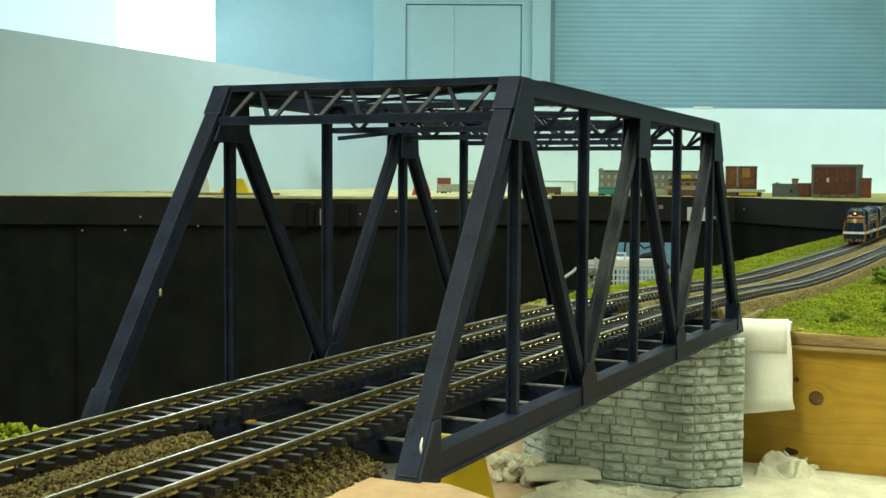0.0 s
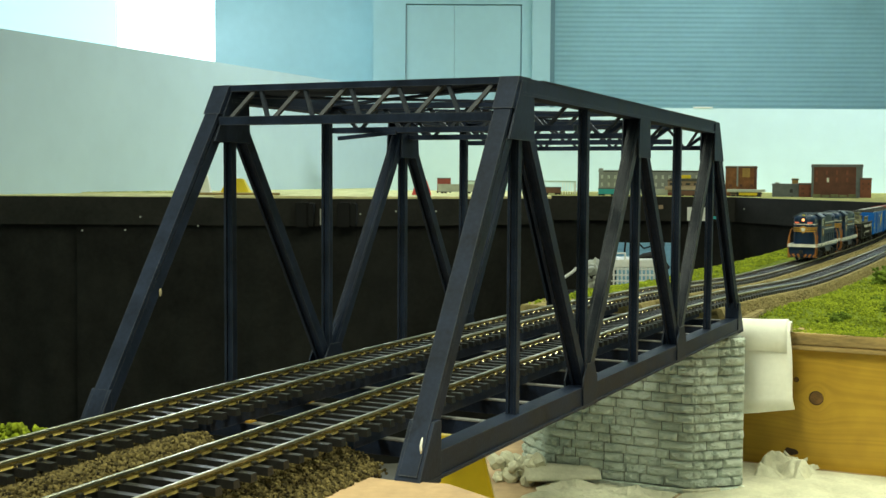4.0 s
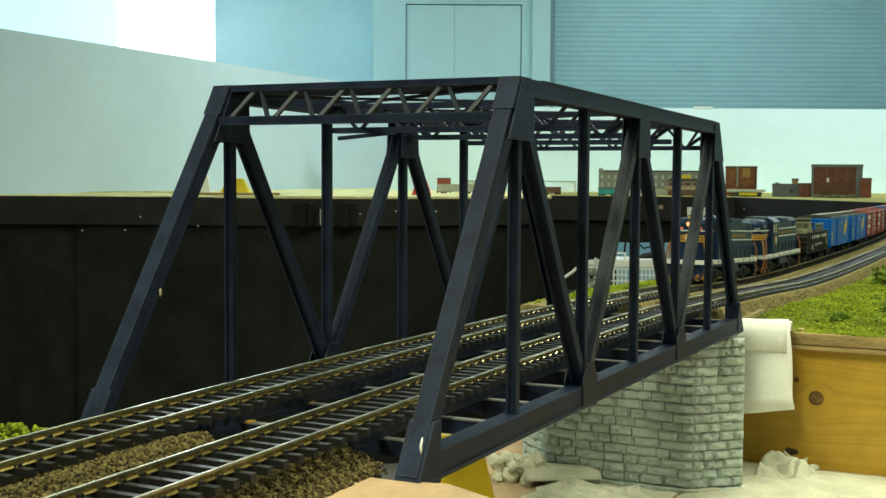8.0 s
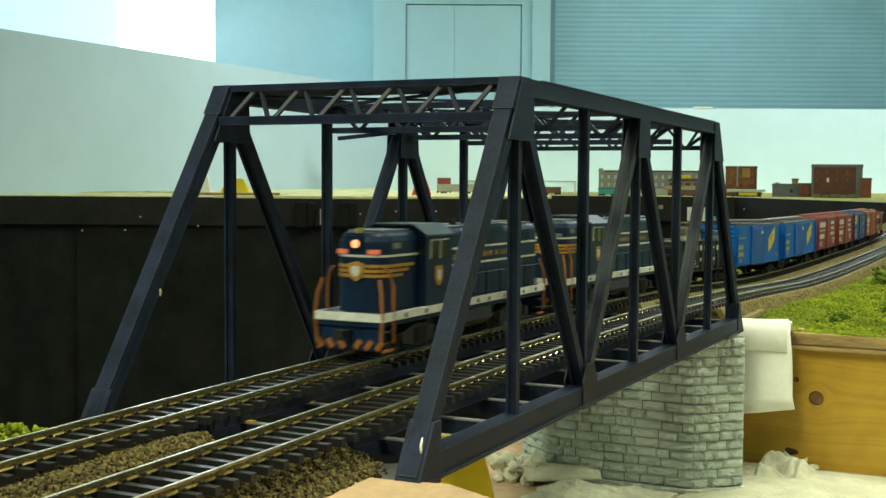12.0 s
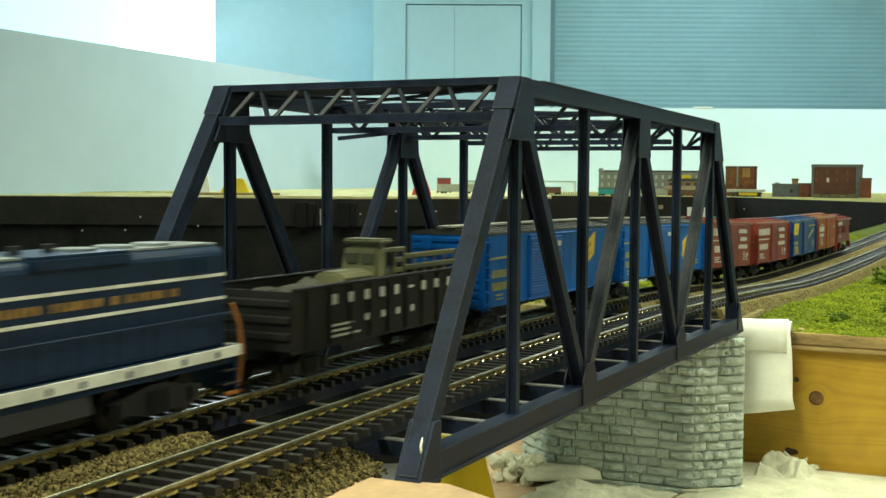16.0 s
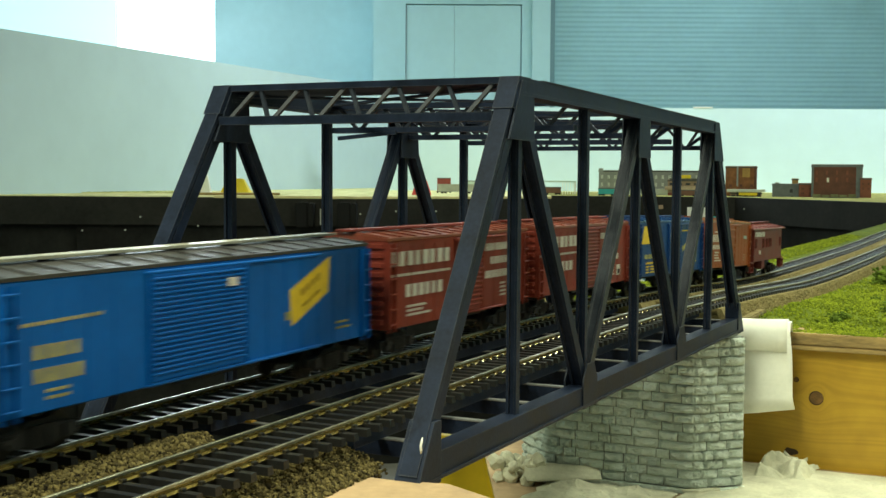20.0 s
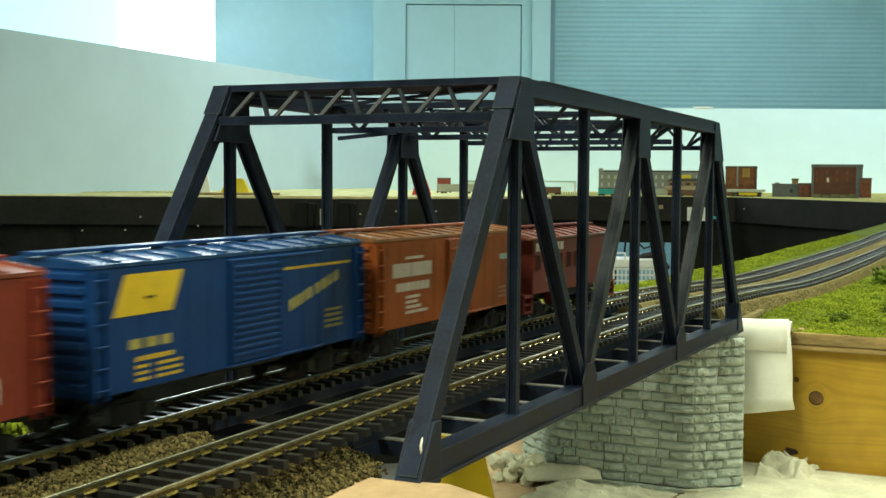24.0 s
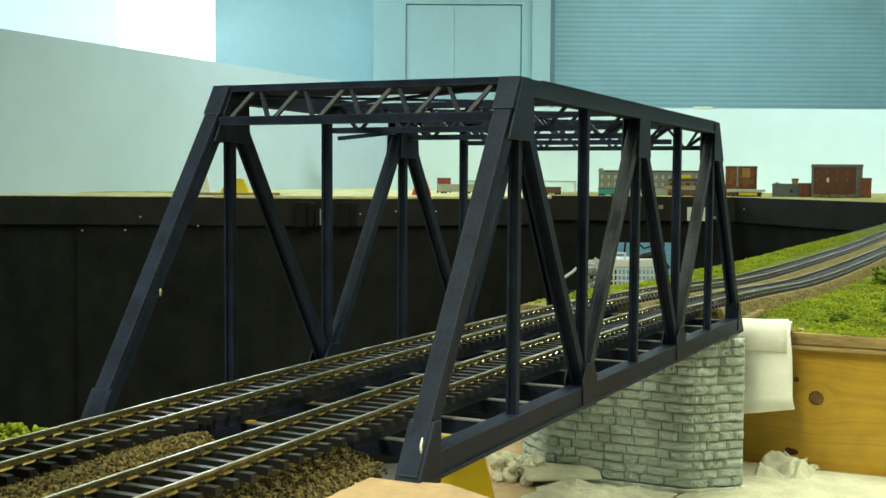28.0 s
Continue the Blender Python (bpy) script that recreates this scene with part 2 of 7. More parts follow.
def bar(bm, p, q, w, h, up=(0, 0, 1), mi=0):
    """A square bar from p to q, w across and h along 'up'."""
    p, q = Vector(p), Vector(q)
    d = (q - p).normalized()
    s = d.cross(Vector(up))
    if s.length < 1e-6:
        s = d.cross(Vector((0, 1, 0)))
    s.normalize()
    t = s.cross(d)
    s, t = s * w / 2, t * h / 2
    return hexa(bm, [p - s - t, p + s - t, p + s + t, p - s + t, q - s - t, q + s - t, q + s + t, q - s + t], mi)


def tube(bm, pts, r, n=8, mi=0):
    rings = []
    pts = [Vector(p) for p in pts]
    for i, p in enumerate(pts):
        d = (pts[min(i + 1, len(pts) - 1)] - pts[max(i - 1, 0)]).normalized()
        s = d.cross(Vector((0, 0, 1)) if abs(d.z) < 0.9 else Vector((0, 1, 0))).normalized()
        t = s.cross(d)
        rings.append([bm.verts.new(p + s * (r * math.cos(2 * math.pi * k / n)) + t * (r * math.sin(2 * math.pi * k / n))) for k in range(n)])
    for a, b in zip(rings, rings[1:]):
        for k in range(n):
            bm.faces.new([a[k], a[(k + 1) % n], b[(k + 1) % n], b[k]]).material_index = mi
    bm.faces.new(rings[0]).material_index = mi
    bm.faces.new(rings[-1][::-1]).material_index = mi


def prism(bm, outline, z0, z1, mi=0):
    """An upright prism over a plan outline of (x, y)."""
    a = [bm.verts.new((x, y, z0)) for x, y in outline]
    b = [bm.verts.new((x, y, z1)) for x, y in outline]
    n = len(a)
    bm.faces.new(a[::-1]).material_index = mi
    bm.faces.new(b).material_index = mi
    for i in range(n):
        bm.faces.new([a[i], a[(i + 1) % n], b[(i + 1) % n], b[i]]).material_index = mi


def blob(bm, c, r, jitter=0.3, sub=1, squash=1.0, rng=random):
    made = bmesh.ops.create_icosphere(bm, subdivisions=sub, radius=r)
    for v in made["verts"]:
        k = 1 + rng.uniform(-jitter, jitter)
        v.co = Vector((v.co.x * k, v.co.y * k, v.co.z * k * squash)) + Vector(c)


def structure(name, bm, material, label, m=None, smooth=False):
    ob = tagged(part(name, bm, material, None, "", smooth), label, kind="structure")
    if m:
        ob.matrix_world = m
    return ob


# ---- the line of the track ----
def level(x):
    """Height of the rail tops: level over the bridge, then falling away."""
    xs = (-1.0, 0.08, 0.34, 0.45, 0.557, 0.672, 0.762, 0.892, 1.172, 1.42, 1.9, 2.6, 3.6)
    zs = (0.0, 0.0, -0.0026, -0.0042, -0.0073, -0.0129, -0.0163, -0.0183, -0.0214, -0.0247, -0.0288, -0.034, -0.036)
    return float(np.interp(x, xs, zs))


def offset(x):
    """Sideways run of the far track's middle line."""
    xs = (-1.0, 0.25, 0.4, 0.5, 0.6, 0.7, 0.9, 1.1, 1.4, 1.7, 2.0, 2.3, 2.7, 3.1, 3.6)
    ys = (0.0825, 0.0825, 0.079, 0.0735, 0.070, 0.0685, 0.064, 0.062, 0.063, 0.066, 0.073, 0.076, 0.066, 0.036, -0.02)
    return float(np.interp(x, xs, ys))


def smooth_run(f, x):
    return sum(f(x + d) for d in (-0.06, -0.03, 0, 0.03, 0.06)) / 5


def line_at(x, side=0.0):
    """Point of the line and its heading at x; side: metres to the left of the far track's middle."""
    y, z = smooth_run(offset, x), smooth_run(level, x)
    d = Vector((0.02, smooth_run(offset, x + 0.01) - smooth_run(offset, x - 0.01), smooth_run(level, x + 0.01) - smooth_run(level, x - 0.01))).normalized()
    n = Vector((-d.y, d.x, 0)).normalized()
    return Vector((x, y, z)) + n * side, d, n


SPACING = 0.0508
P, WID = 0.0691, 0.1141
# ---- the room ----
def room_px(px, v):
    return (px - 784) / 2115 * v


structure("floor", boxes((-4.2, 6.2, -4.2, 9.6, FLOOR_Z - 0.1, FLOOR_Z)), M_FLOOR, "dull grey floor of the hall", ROOM)
structure("ceiling", boxes((-4.2, 6.2, -4.2, 9.6, CEIL_Z, CEIL_Z + 0.1)), M_CEIL, "white painted ceiling of the hall", ROOM)
structure("wall_south", boxes((-4.2, 6.2, -4.3, -4.2, FLOOR_Z, CEIL_Z)), M_WALL, "light blue painted wall", ROOM)
structure("wall_west", boxes((-4.3, -4.2, -4.2, 9.6, FLOOR_Z, CEIL_Z)), M_WALL, "light blue painted wall", ROOM)
structure("wall_east", boxes((6.2, 6.3, -4.2, 9.6, FLOOR_Z, CEIL_Z)), M_WALL, "light blue painted wall", ROOM)
# far wall with two window openings
VW = 8.9
w0, w1, w2 = room_px(-420, VW), room_px(203, VW), room_px(382, VW)
structure("wall_north", boxes((-4.2, w0, VW, VW + 0.15, FLOOR_Z, CEIL_Z), (w0, w2, VW, VW + 0.15, FLOOR_Z, 0.72), (w0, w2, VW, VW + 0.15, 1.75, CEIL_Z),
          (w2, room_px(668, VW), VW, VW + 0.15, FLOOR_Z, CEIL_Z)), M_WALL, "light blue painted wall with window openings", ROOM)
structure("window_1", boxes((w1 + 0.008, w2, VW + 0.10, VW + 0.11, 0.72, 1.75)), M_WINDOW, "window pane glaring with white daylight", ROOM)
structure("window_2", boxes((w0, w1 - 0.008, VW + 0.10, VW + 0.11, 0.72, 1.75)), M_BLIND, "window covered by a pale translucent blind", ROOM)
structure("window_mullion", boxes((w1 - 0.03, w1 + 0.03, VW + 0.112, VW + 0.14, 0.72, 1.75)), M_WHITE, "pale blue mullion between two windows", ROOM)
VD = 8.3
structure("wall_return", boxes((room_px(668, VW), room_px(670, VW) + 0.12, VD, VW + 0.15, FLOOR_Z, CEIL_Z)), M_WALL, "light blue painted return of the wall", ROOM)
d0, d1, s0 = room_px(716, VD), room_px(920, VD), room_px(972, VD)
dtop = 0.0712 + 299 * VD / 2115
structure("wall_door", boxes((room_px(670, VW) + 0.12, d0, VD, VD + 0.12, FLOOR_Z, CEIL_Z), (d0, d1, VD, VD + 0.12, dtop, CEIL_Z), (d1, s0, VD, VD + 0.12, FLOOR_Z, CEIL_Z)), M_WALL, "light blue painted wall round a closet door", ROOM)
door = thing("closet_door", "flush light blue painted closet door, shut", "door", m=ROOM)
dm = d0 + (d1 - d0) * 0.42
for a, b in ((d0 + 0.006, dm - 0.001), (dm + 0.001, d1 - 0.006)):
    part("leaf", bevelled(boxes((a, b, VD + 0.012, VD + 0.05, FLOOR_Z + 0.01, dtop - 0.006)), 0.002, 1), M_DOOR, door)
structure("pilaster", boxes((room_px(938, VD), s0 - 0.01, VD - 0.03, VD - 0.002, FLOOR_Z, CEIL_Z)), M_DOOR, "pale blue door post beside the shutter", ROOM)
# no real part: a dark strip paints the shadow in the shutter's gap
structure("shutter_guide", boxes((s0 - 0.008, s0 + 0.022, VD - 0.012, VD + 0.02, FLOOR_Z, CEIL_Z)), M_GAPSHADE, "dark strip standing for the shaded gap beside the shutter", ROOM)
shutter = thing("roller_shutter", "closed light blue ribbed metal roller shutter", "roller shutter", m=ROOM)
zz = FLOOR_Z
step = 0.0335
while zz < CEIL_Z - 0.01:
    bm = bmesh.new()
    hexa(bm, [(s0, VD + 0.03, zz), (6.2, VD + 0.03, zz), (6.2, VD + 0.06, zz), (s0, VD + 0.06, zz), (s0, VD + 0.0265, zz + step * 0.45), (6.2, VD + 0.0265, zz + step * 0.45), (6.2, VD + 0.06, zz + step * 0.45), (s0, VD + 0.06, zz + step * 0.45)])
    hexa(bm, [(s0, VD + 0.0265, zz + step * 0.45), (6.2, VD + 0.0265, zz + step * 0.45), (6.2, VD + 0.06, zz + step * 0.45), (s0, VD + 0.06, zz + step * 0.45), (s0, VD + 0.026, zz + step * 0.98), (6.2, VD + 0.026, zz + step * 0.98), (6.2, VD + 0.06, zz + step * 0.98), (s0, VD + 0.06, zz + step * 0.98)])
    part("slat", bm, M_SHUTTER, shutter)
    zz += step

# ---- the far layout: table tops, fascia boards, black cloth, painted back boards ----
TAB_Z = -0.0065
far_edge = [(room_px(-260, 4.05), 4.05), (room_px(630, 4.0), 4.0), (room_px(975, 4.28), 4.28), (room_px(1300, 4.18), 4.18), (room_px(1590, 3.36), 3.36), (room_px(2100, 4.0), 4.0)]


def ribbon(bm, pts, z0, z1, thick, mi=0):
    for (a, b), (c, d) in zip(pts, pts[1:]):
        n = Vector((-(d - b), c - a)).normalized() * thick
        hexa(bm, [(a, b, z0), (c, d, z0), (c + n.x, d + n.y, z0), (a + n.x, b + n.y, z0), (a, b, z1), (c, d, z1), (c + n.x, d + n.y, z1), (a + n.x, b + n.y, z1)], mi)


for i in range(len(far_edge) - 1):
    bm = bmesh.new()
    ribbon(bm, far_edge[i:i + 2], TAB_Z - (0.096 if i < 2 else 0.080), TAB_Z - 0.002 if i < 2 else TAB_Z + 0.006, 0.02)
    structure("fascia_%d" % (i + 1), bm, M_BLACKBOARD, "black painted wooden fascia board of the layout", ROOM)
bm = bmesh.new()
prism(bm, [(a, b + 0.012) for a, b in far_edge] + [(6.0, 4.0), (6.0, 6.1), (-0.2, 7.6), (-2.6, 3.6)], TAB_Z - 0.02, TAB_Z)
structure("far_table", bm, M_TABLE, "layout table top strewn with green and straw scatter", ROOM)
bm = bmesh.new()
prism(bm, [(room_px(980, 4.31), 4.31), (room_px(1302, 4.21), 4.21), (room_px(1588, 3.40), 3.40), (4.0, 4.2), (4.0, 5.95), (room_px(960, 5.6), 5.6)], TAB_Z, TAB_Z + 0.002)
structure("yard_ground", bm, M_YARD, "dark cinder yard under the model buildings", ROOM)
tagged(part("white_strip", bevelled(boxes((room_px(1224, 6.0), room_px(1257, 6.0), 5.996, 6.03, 0.4112, 0.4190)), 0.001), M_WHITE), "white plastic strip lying on the back board's top", "plastic strip").matrix_world = ROOM
# left and right back boards
bl = [(-2.6, 1.78), (-0.09, 7.6)]
bm = bmesh.new()
ribbon(bm, bl, TAB_Z - 0.02, 0.573, 0.03)
structure("backboard_west", bm, M_PALE, "pale grey painted back board behind the layout", ROOM)
structure("backboard_north", boxes((room_px(690, 6.0), 6.1, 6.0, 6.03, TAB_Z - 0.02, 0.411)), M_PALE_LIT, "pale grey-green back board behind the layout, stronger light in its colour", ROOM)


def curtain(name, p, q, z0, z1, seed, label):
    """Hanging cloth with soft folds, between two plan points."""
    rng = random.Random(seed)
    bm = bmesh.new()
    n = 110
    ln = math.dist(p, q)
    dx, dy = (q[0] - p[0]) / ln, (q[1] - p[1]) / ln
    ph = [rng.uniform(0, 6.28) for _ in range(4)]
    cols = []
    for i in range(n + 1):
        s = ln * i / n
        w = 0.016 * math.sin(s * 9 + ph[0]) + 0.014 * math.sin(s * 23 + ph[1]) + 0.009 * math.sin(s * 51 + ph[2])
        col = []
        for j, f in enumerate((0.0, 0.3, 1.0)):
            k = w * f
            col.append((bm.verts.new((p[0] + dx * s + dy * k, p[1] + dy * s - dx * k, z1 + (z0 - z1) * f)), bm.verts.new((p[0] + dx * s + dy * k - dy * 0.004, p[1] + dy * s - dx * k + dx * 0.004, z1 + (z0 - z1) * f))))
        cols.append(col)
    for a, b in zip(cols, cols[1:]):
        for j in range(2):
            for side in (0, 1):
                bm.faces.new([a[j][side], b[j][side], b[j + 1][side], a[j + 1][side]])
    return structure(name, bm, M_CURTAIN, label, ROOM, smooth=True)


def lerp2(i, f, back=0.03):
    a, b = far_edge[i], far_edge[i + 1]
    return (a[0] + (b[0] - a[0]) * f, a[1] + (b[1] - a[1]) * f + back)


curtain("skirt_1", lerp2(0, 0.0, 0.045), lerp2(0, 0.449, 0.045), FLOOR_Z, TAB_Z - 0.092, 1, "black cloth skirt hanging below the layout")
curtain("skirt_8", lerp2(0, 0.443, 0.022), lerp2(0, 0.999), FLOOR_Z, TAB_Z - 0.092, 8, "black cloth skirt hanging below the layout")
curtain("skirt_2", lerp2(1, 0.0), lerp2(1, 1.0), FLOOR_Z, TAB_Z - 0.092, 2, "black cloth skirt hanging below the layout")
curtain("skirt_3", lerp2(2, 0.68), lerp2(2, 1.0), FLOOR_Z, TAB_Z - 0.07, 3, "black cloth skirt hanging below the layout")
curtain("skirt_6", lerp2(2, 0.0), lerp2(2, 0.37), FLOOR_Z, TAB_Z - 0.07, 6, "black cloth skirt hanging below the layout")
curtain("skirt_7", lerp2(2, 0.37), lerp2(2, 0.68), -0.165, TAB_Z - 0.07, 7, "black cloth valance above a gap in the skirt")
curtain("skirt_4", lerp2(3, 0.0), lerp2(3, 1.0), FLOOR_Z, TAB_Z - 0.07, 4, "black cloth skirt hanging below the layout")
curtain("skirt_5", lerp2(4, 0.0), lerp2(4, 1.0), FLOOR_Z, TAB_Z - 0.07, 5, "black cloth skirt hanging below the layout")

# ---- the near layout: benchwork at both ends of the gap ----
GAP_X0, GAP_X1 = 0.012, 0.47
VAL_Z = -0.112
SLAB_Z = -0.0137
structure("valley_floor", boxes((-0.02, 0.62, -0.9, 0.165, VAL_Z - 0.02, VAL_Z)), M_VALLEY, "bare brown board at the bottom of the gap")
bm = bmesh.new()
prism(bm, [(-1.98, -0.145), (-0.075, -0.145), (-0.0125, -0.0285), (-0.0040, -0.0110), (-0.0075, 0.003), (-0.0085, 0.125), (-1.98, 0.125)], -0.05, SLAB_Z)
structure("near_benchwork", bm, M_SLAB, "sand-coloured board end of the near benchwork")


for i, (x, y, z) in enumerate(((-1.9, -0.1, -0.05), (-1.9, 0.08, -0.05), (-1.0, -0.1, -0.05), (-1.0, 0.08, -0.05), (-0.08, -0.09, -0.05), (-0.08, 0.08, -0.05),
                              (0.06, -0.8, VAL_Z - 0.02), (0.06, 0.1, VAL_Z - 0.02), (0.55, -0.8, VAL_Z - 0.02), (0.55, 0.1, VAL_Z - 0.02), (1.5, -0.8, -0.07), (1.5, 0.08, -0.07), (2.4, -0.8, -0.07), (2.4, 0.08, -0.07), (3.2, -0.4, -0.07), (3.2, -0.02, -0.07))):
    structure("bench_leg_%d" % (i + 1), bevelled(boxes((x - 0.022, x + 0.022, y - 0.022, y + 0.022, FLOOR_Z, z)), 0.002, 1), M_SLAB, "plain wooden leg under the layout")
structure("bench_girder_1", boxes((-0.06, -0.021, -0.14, 0.12, -0.17, -0.05)), M_SLAB, "wooden cross girder under the near benchwork")


# ---- truss bridge ----
ZC0, ZC1 = -0.0165, -0.0086      # bottom chord
ZT = 0.1028
TC0 = ZT - 0.0060                # underside of top chord
A = 0.0034                       # half thickness of the trusses
AP = 0.0029                      # half thickness of the end posts
FALL = 0.0112                    # the bridge falls slightly towards its far end
bridge = thing("truss_bridge", "dark blue-black plastic model through-truss railway bridge over a gap", "model bridge")


def steel(name, bm, parent=None, label=""):
    for v in bm.verts:
        v.co.z -= FALL * (v.co.x - 0.1)
    return part(name, bm, M_STEEL, parent or bridge, label)


def plate(bm, x, y, pts, t=0.0006):
    """A thin gusset plate in the plane of a truss, outline in (x, z)."""
    a = [bm.verts.new((x + px, y, z)) for px, z in pts]
    b = [bm.verts.new((x + px, y + t, z)) for px, z in pts]
    bm.faces.new(a), bm.faces.new(b[::-1])
    for i in range(len(a)):
        j = (i + 1) % len(a)
        bm.faces.new([a[i], b[i], b[j], a[j]])


def gussets(x, y, pts):
    for f in (-A - 0.0006, A):
        bm = bmesh.new()
        plate(bm, x, y + f, pts)
        steel("gusset_plate", bm)


def member(p, q, prof, y, x_wide=0.0):
    """A rolled member in the plane of a truss; prof: (across, sideways) outline of its section."""
    p, q = Vector((p[0], y, p[1])), Vector((q[0], y, q[1]))
    d = (q - p).normalized()
    t = Vector((0, 1, 0)).cross(d)
    bm = bmesh.new()
    ra = [bm.verts.new(p + t * a + Vector((0, b, 0))) for a, b in prof]
    rb = [bm.verts.new(q + t * a + Vector((0, b, 0))) for a, b in prof]
    n = len(prof)
    for i in range(n):
        bm.faces.new([ra[i], ra[(i + 1) % n], rb[(i + 1) % n], rb[i]])
    bm.faces.new(ra[::-1]), bm.faces.new(rb)
    return bm


def h_section(w, b, web, fl):
    """Flanges on the outer faces (sideways +-b), joined by a web."""
    return [(-w, -b), (w, -b), (w, -b + fl), (web, -b + fl), (web, b - fl), (w, b - fl), (w, b), (-w, b), (-w, b - fl), (-web, b - fl), (-web, -b + fl), (-w, -b + fl)]


def box_channel(w, b, fl):
    """Open trough: a cover on the +across side and two legs."""
    return [(-w, -b), (-w, -b + fl), (w - fl, -b + fl), (w - fl, b - fl), (-w, b - fl), (-w, b), (w, b), (w, -b)]


for y in (0.0, WID):
    side = -1 if y == 0 else 1
    zc = (ZC0 + ZC1) / 2
    steel("bottom_chord", member((-0.003, zc), (6 * P + 0.003, zc), [(-0.0039, -A), (-0.0039, A), (0.0039, A), (0.0039, A - 0.0014), (0.0024, A - 0.0014), (0.0024, -A + 0.0014), (0.0039, -A + 0.0014), (0.0039, -A - 0.0008), (0.0030, -A - 0.0008), (0.0030, -A)], y))
    zt = (ZT + TC0) / 2
    h = (ZT - TC0) / 2
    steel("top_chord", member((P - 0.004, zt), (5 * P + 0.004, zt), [(-h, -A), (-h, -A + 0.0014), (h - 0.0014, -A + 0.0014), (h - 0.0014, A - 0.0014), (-h, A - 0.0014), (-h, A), (h, A), (h, -A - 0.0007), (h - 0.0012, -A - 0.0007), (h - 0.0012, -A)], y))
    steel("cover_plate", boxes((P + 0.016, 5 * P - 0.006, y - A - 0.0004, y + A + 0.0004, ZT, ZT + 0.0004)))
    for s in (0, 1):
        x0, x1 = ((-0.0035 if y == 0 else -0.0065), P - 0.0005) if s == 0 else (6 * P + 0.0025, 5 * P + 0.0005)
        k = 1 if s == 0 else -1
        # end post: cover plate on the slope and two webs behind it
        bm = bmesh.new()
        hexa(bm, [(x0 - 0.0036 * k, y - AP, ZC0 + 0.003), (x0 - 0.0018 * k, y - AP, ZC0 + 0.003), (x0 - 0.0018 * k, y + AP, ZC0 + 0.003), (x0 - 0.0036 * k, y + AP, ZC0 + 0.003),
                  (x1 - 0.0038 * k, y - AP, ZT), (x1 - 0.0020 * k, y - AP, ZT), (x1 - 0.0020 * k, y + AP, ZT), (x1 - 0.0038 * k, y + AP, ZT)])
        post = steel("end_post", bm)
        for f in (-AP + 0.0001, AP - 0.0015):
            bm = bmesh.new()
            hexa(bm, [(x0 - 0.0018 * k, y + f, ZC0 + 0.003), (x0 + 0.0030 * k, y + f, ZC0 + 0.003), (x0 + 0.0030 * k, y + f + 0.0014, ZC0 + 0.003), (x0 - 0.0018 * k, y + f + 0.0014, ZC0 + 0.003),
                      (x1 - 0.0020 * k, y + f, ZT - 0.002), (x1 + 0.0028 * k, y + f, ZT - 0.002), (x1 + 0.0028 * k, y + f + 0.0014, ZT - 0.002), (x1 - 0.0020 * k, y + f + 0.0014, ZT - 0.002)])
            steel("post_web", bm, post)
        # shoe at the foot, cap at the head
        bm = bmesh.new()
        xa = x0 - 0.0042 * k
        xs = x0 + (0.0098 if y == 0 else 0.0050) * k
        hexa(bm, [(xa - 0.0012 * k, y - A - 0.0006, ZC0 - 0.001), (xs, y - A - 0.0006, ZC0 - 0.001), (xs, y + A + 0.0006, ZC0 - 0.001), (xa - 0.0012 * k, y + A + 0.0006, ZC0 - 0.001),
                  (xa + 0.0096 * k, y - A - 0.0006, 0.0005), (max(xs, xa + 0.0100 * k) if k > 0 else xs, y - A - 0.0006, 0.0005), (max(xs, xa + 0.0100 * k) if k > 0 else xs, y + A + 0.0006, 0.0005), (xa + 0.0096 * k, y + A + 0.0006, 0.0005)])
        steel("post_shoe", bm)
        bm = bmesh.new()
        hexa(bm, [(x1 - 0.0108 * k, y - A - 0.0001, ZT - 0.0105), (x1 - 0.0085 * k, y - A - 0.0001, ZT - 0.0105), (x1 - 0.0085 * k, y + A + 0.0001, ZT - 0.0105), (x1 - 0.0108 * k, y + A + 0.0001, ZT - 0.0105),
                  (x1 - 0.0045 * k, y - A - 0.0001, ZT + 0.0002), (x1 + 0.0055 * k, y - A - 0.0001, ZT + 0.0002), (x1 + 0.0055 * k, y + A + 0.0001, ZT + 0.0002), (x1 - 0.0045 * k, y + A + 0.0001, ZT + 0.0002)])
        steel("post_cap", bm)
        gussets(x1, y, [(-0.0030 * k, ZT - 0.001), (0.0072 * k, ZT - 0.001), (0.0078 * k, ZT - 0.0205), (-0.0140 * k, ZT - 0.0205)])
    for i in range(1, 6):
        steel("vertical_post", member((i * P, ZC1 - 0.002), (i * P, TC0 + 0.003), h_section(0.0014, 0.0019, 0.0006, 0.0010), y))
    for a, b in ((1, 2), (3, 2), (3, 4), (5, 4)):
        prof = h_section(0.0021, 0.0026, 0.0008, 0.0011) if a < b else [(-0.0020, -0.0026), (0.0020, -0.0026), (0.0020, -0.0018), (0.0016, -0.0014), (0.0016, 0.0014), (0.0020, 0.0018), (0.0020, 0.0026), (-0.0020, 0.0026)]
        dg = steel("diagonal", member((a * P, ZT - 0.006), (b * P, ZC1 - 0.002), prof, y), None, "" if a < b or y > 0 else "grey-blue diagonal with rubbed edges, paler for light on its upper face")
        # near diagonals that face the light get the paler colour
        if a > b and y == 0:
            dg.data.materials[0] = M_LITWORN
    gussets(3 * P, y, [(-0.0075, ZT - 0.0055), (0.0075, ZT - 0.0055), (0.0092, ZT - 0.0225), (-0.0092, ZT - 0.0225)])
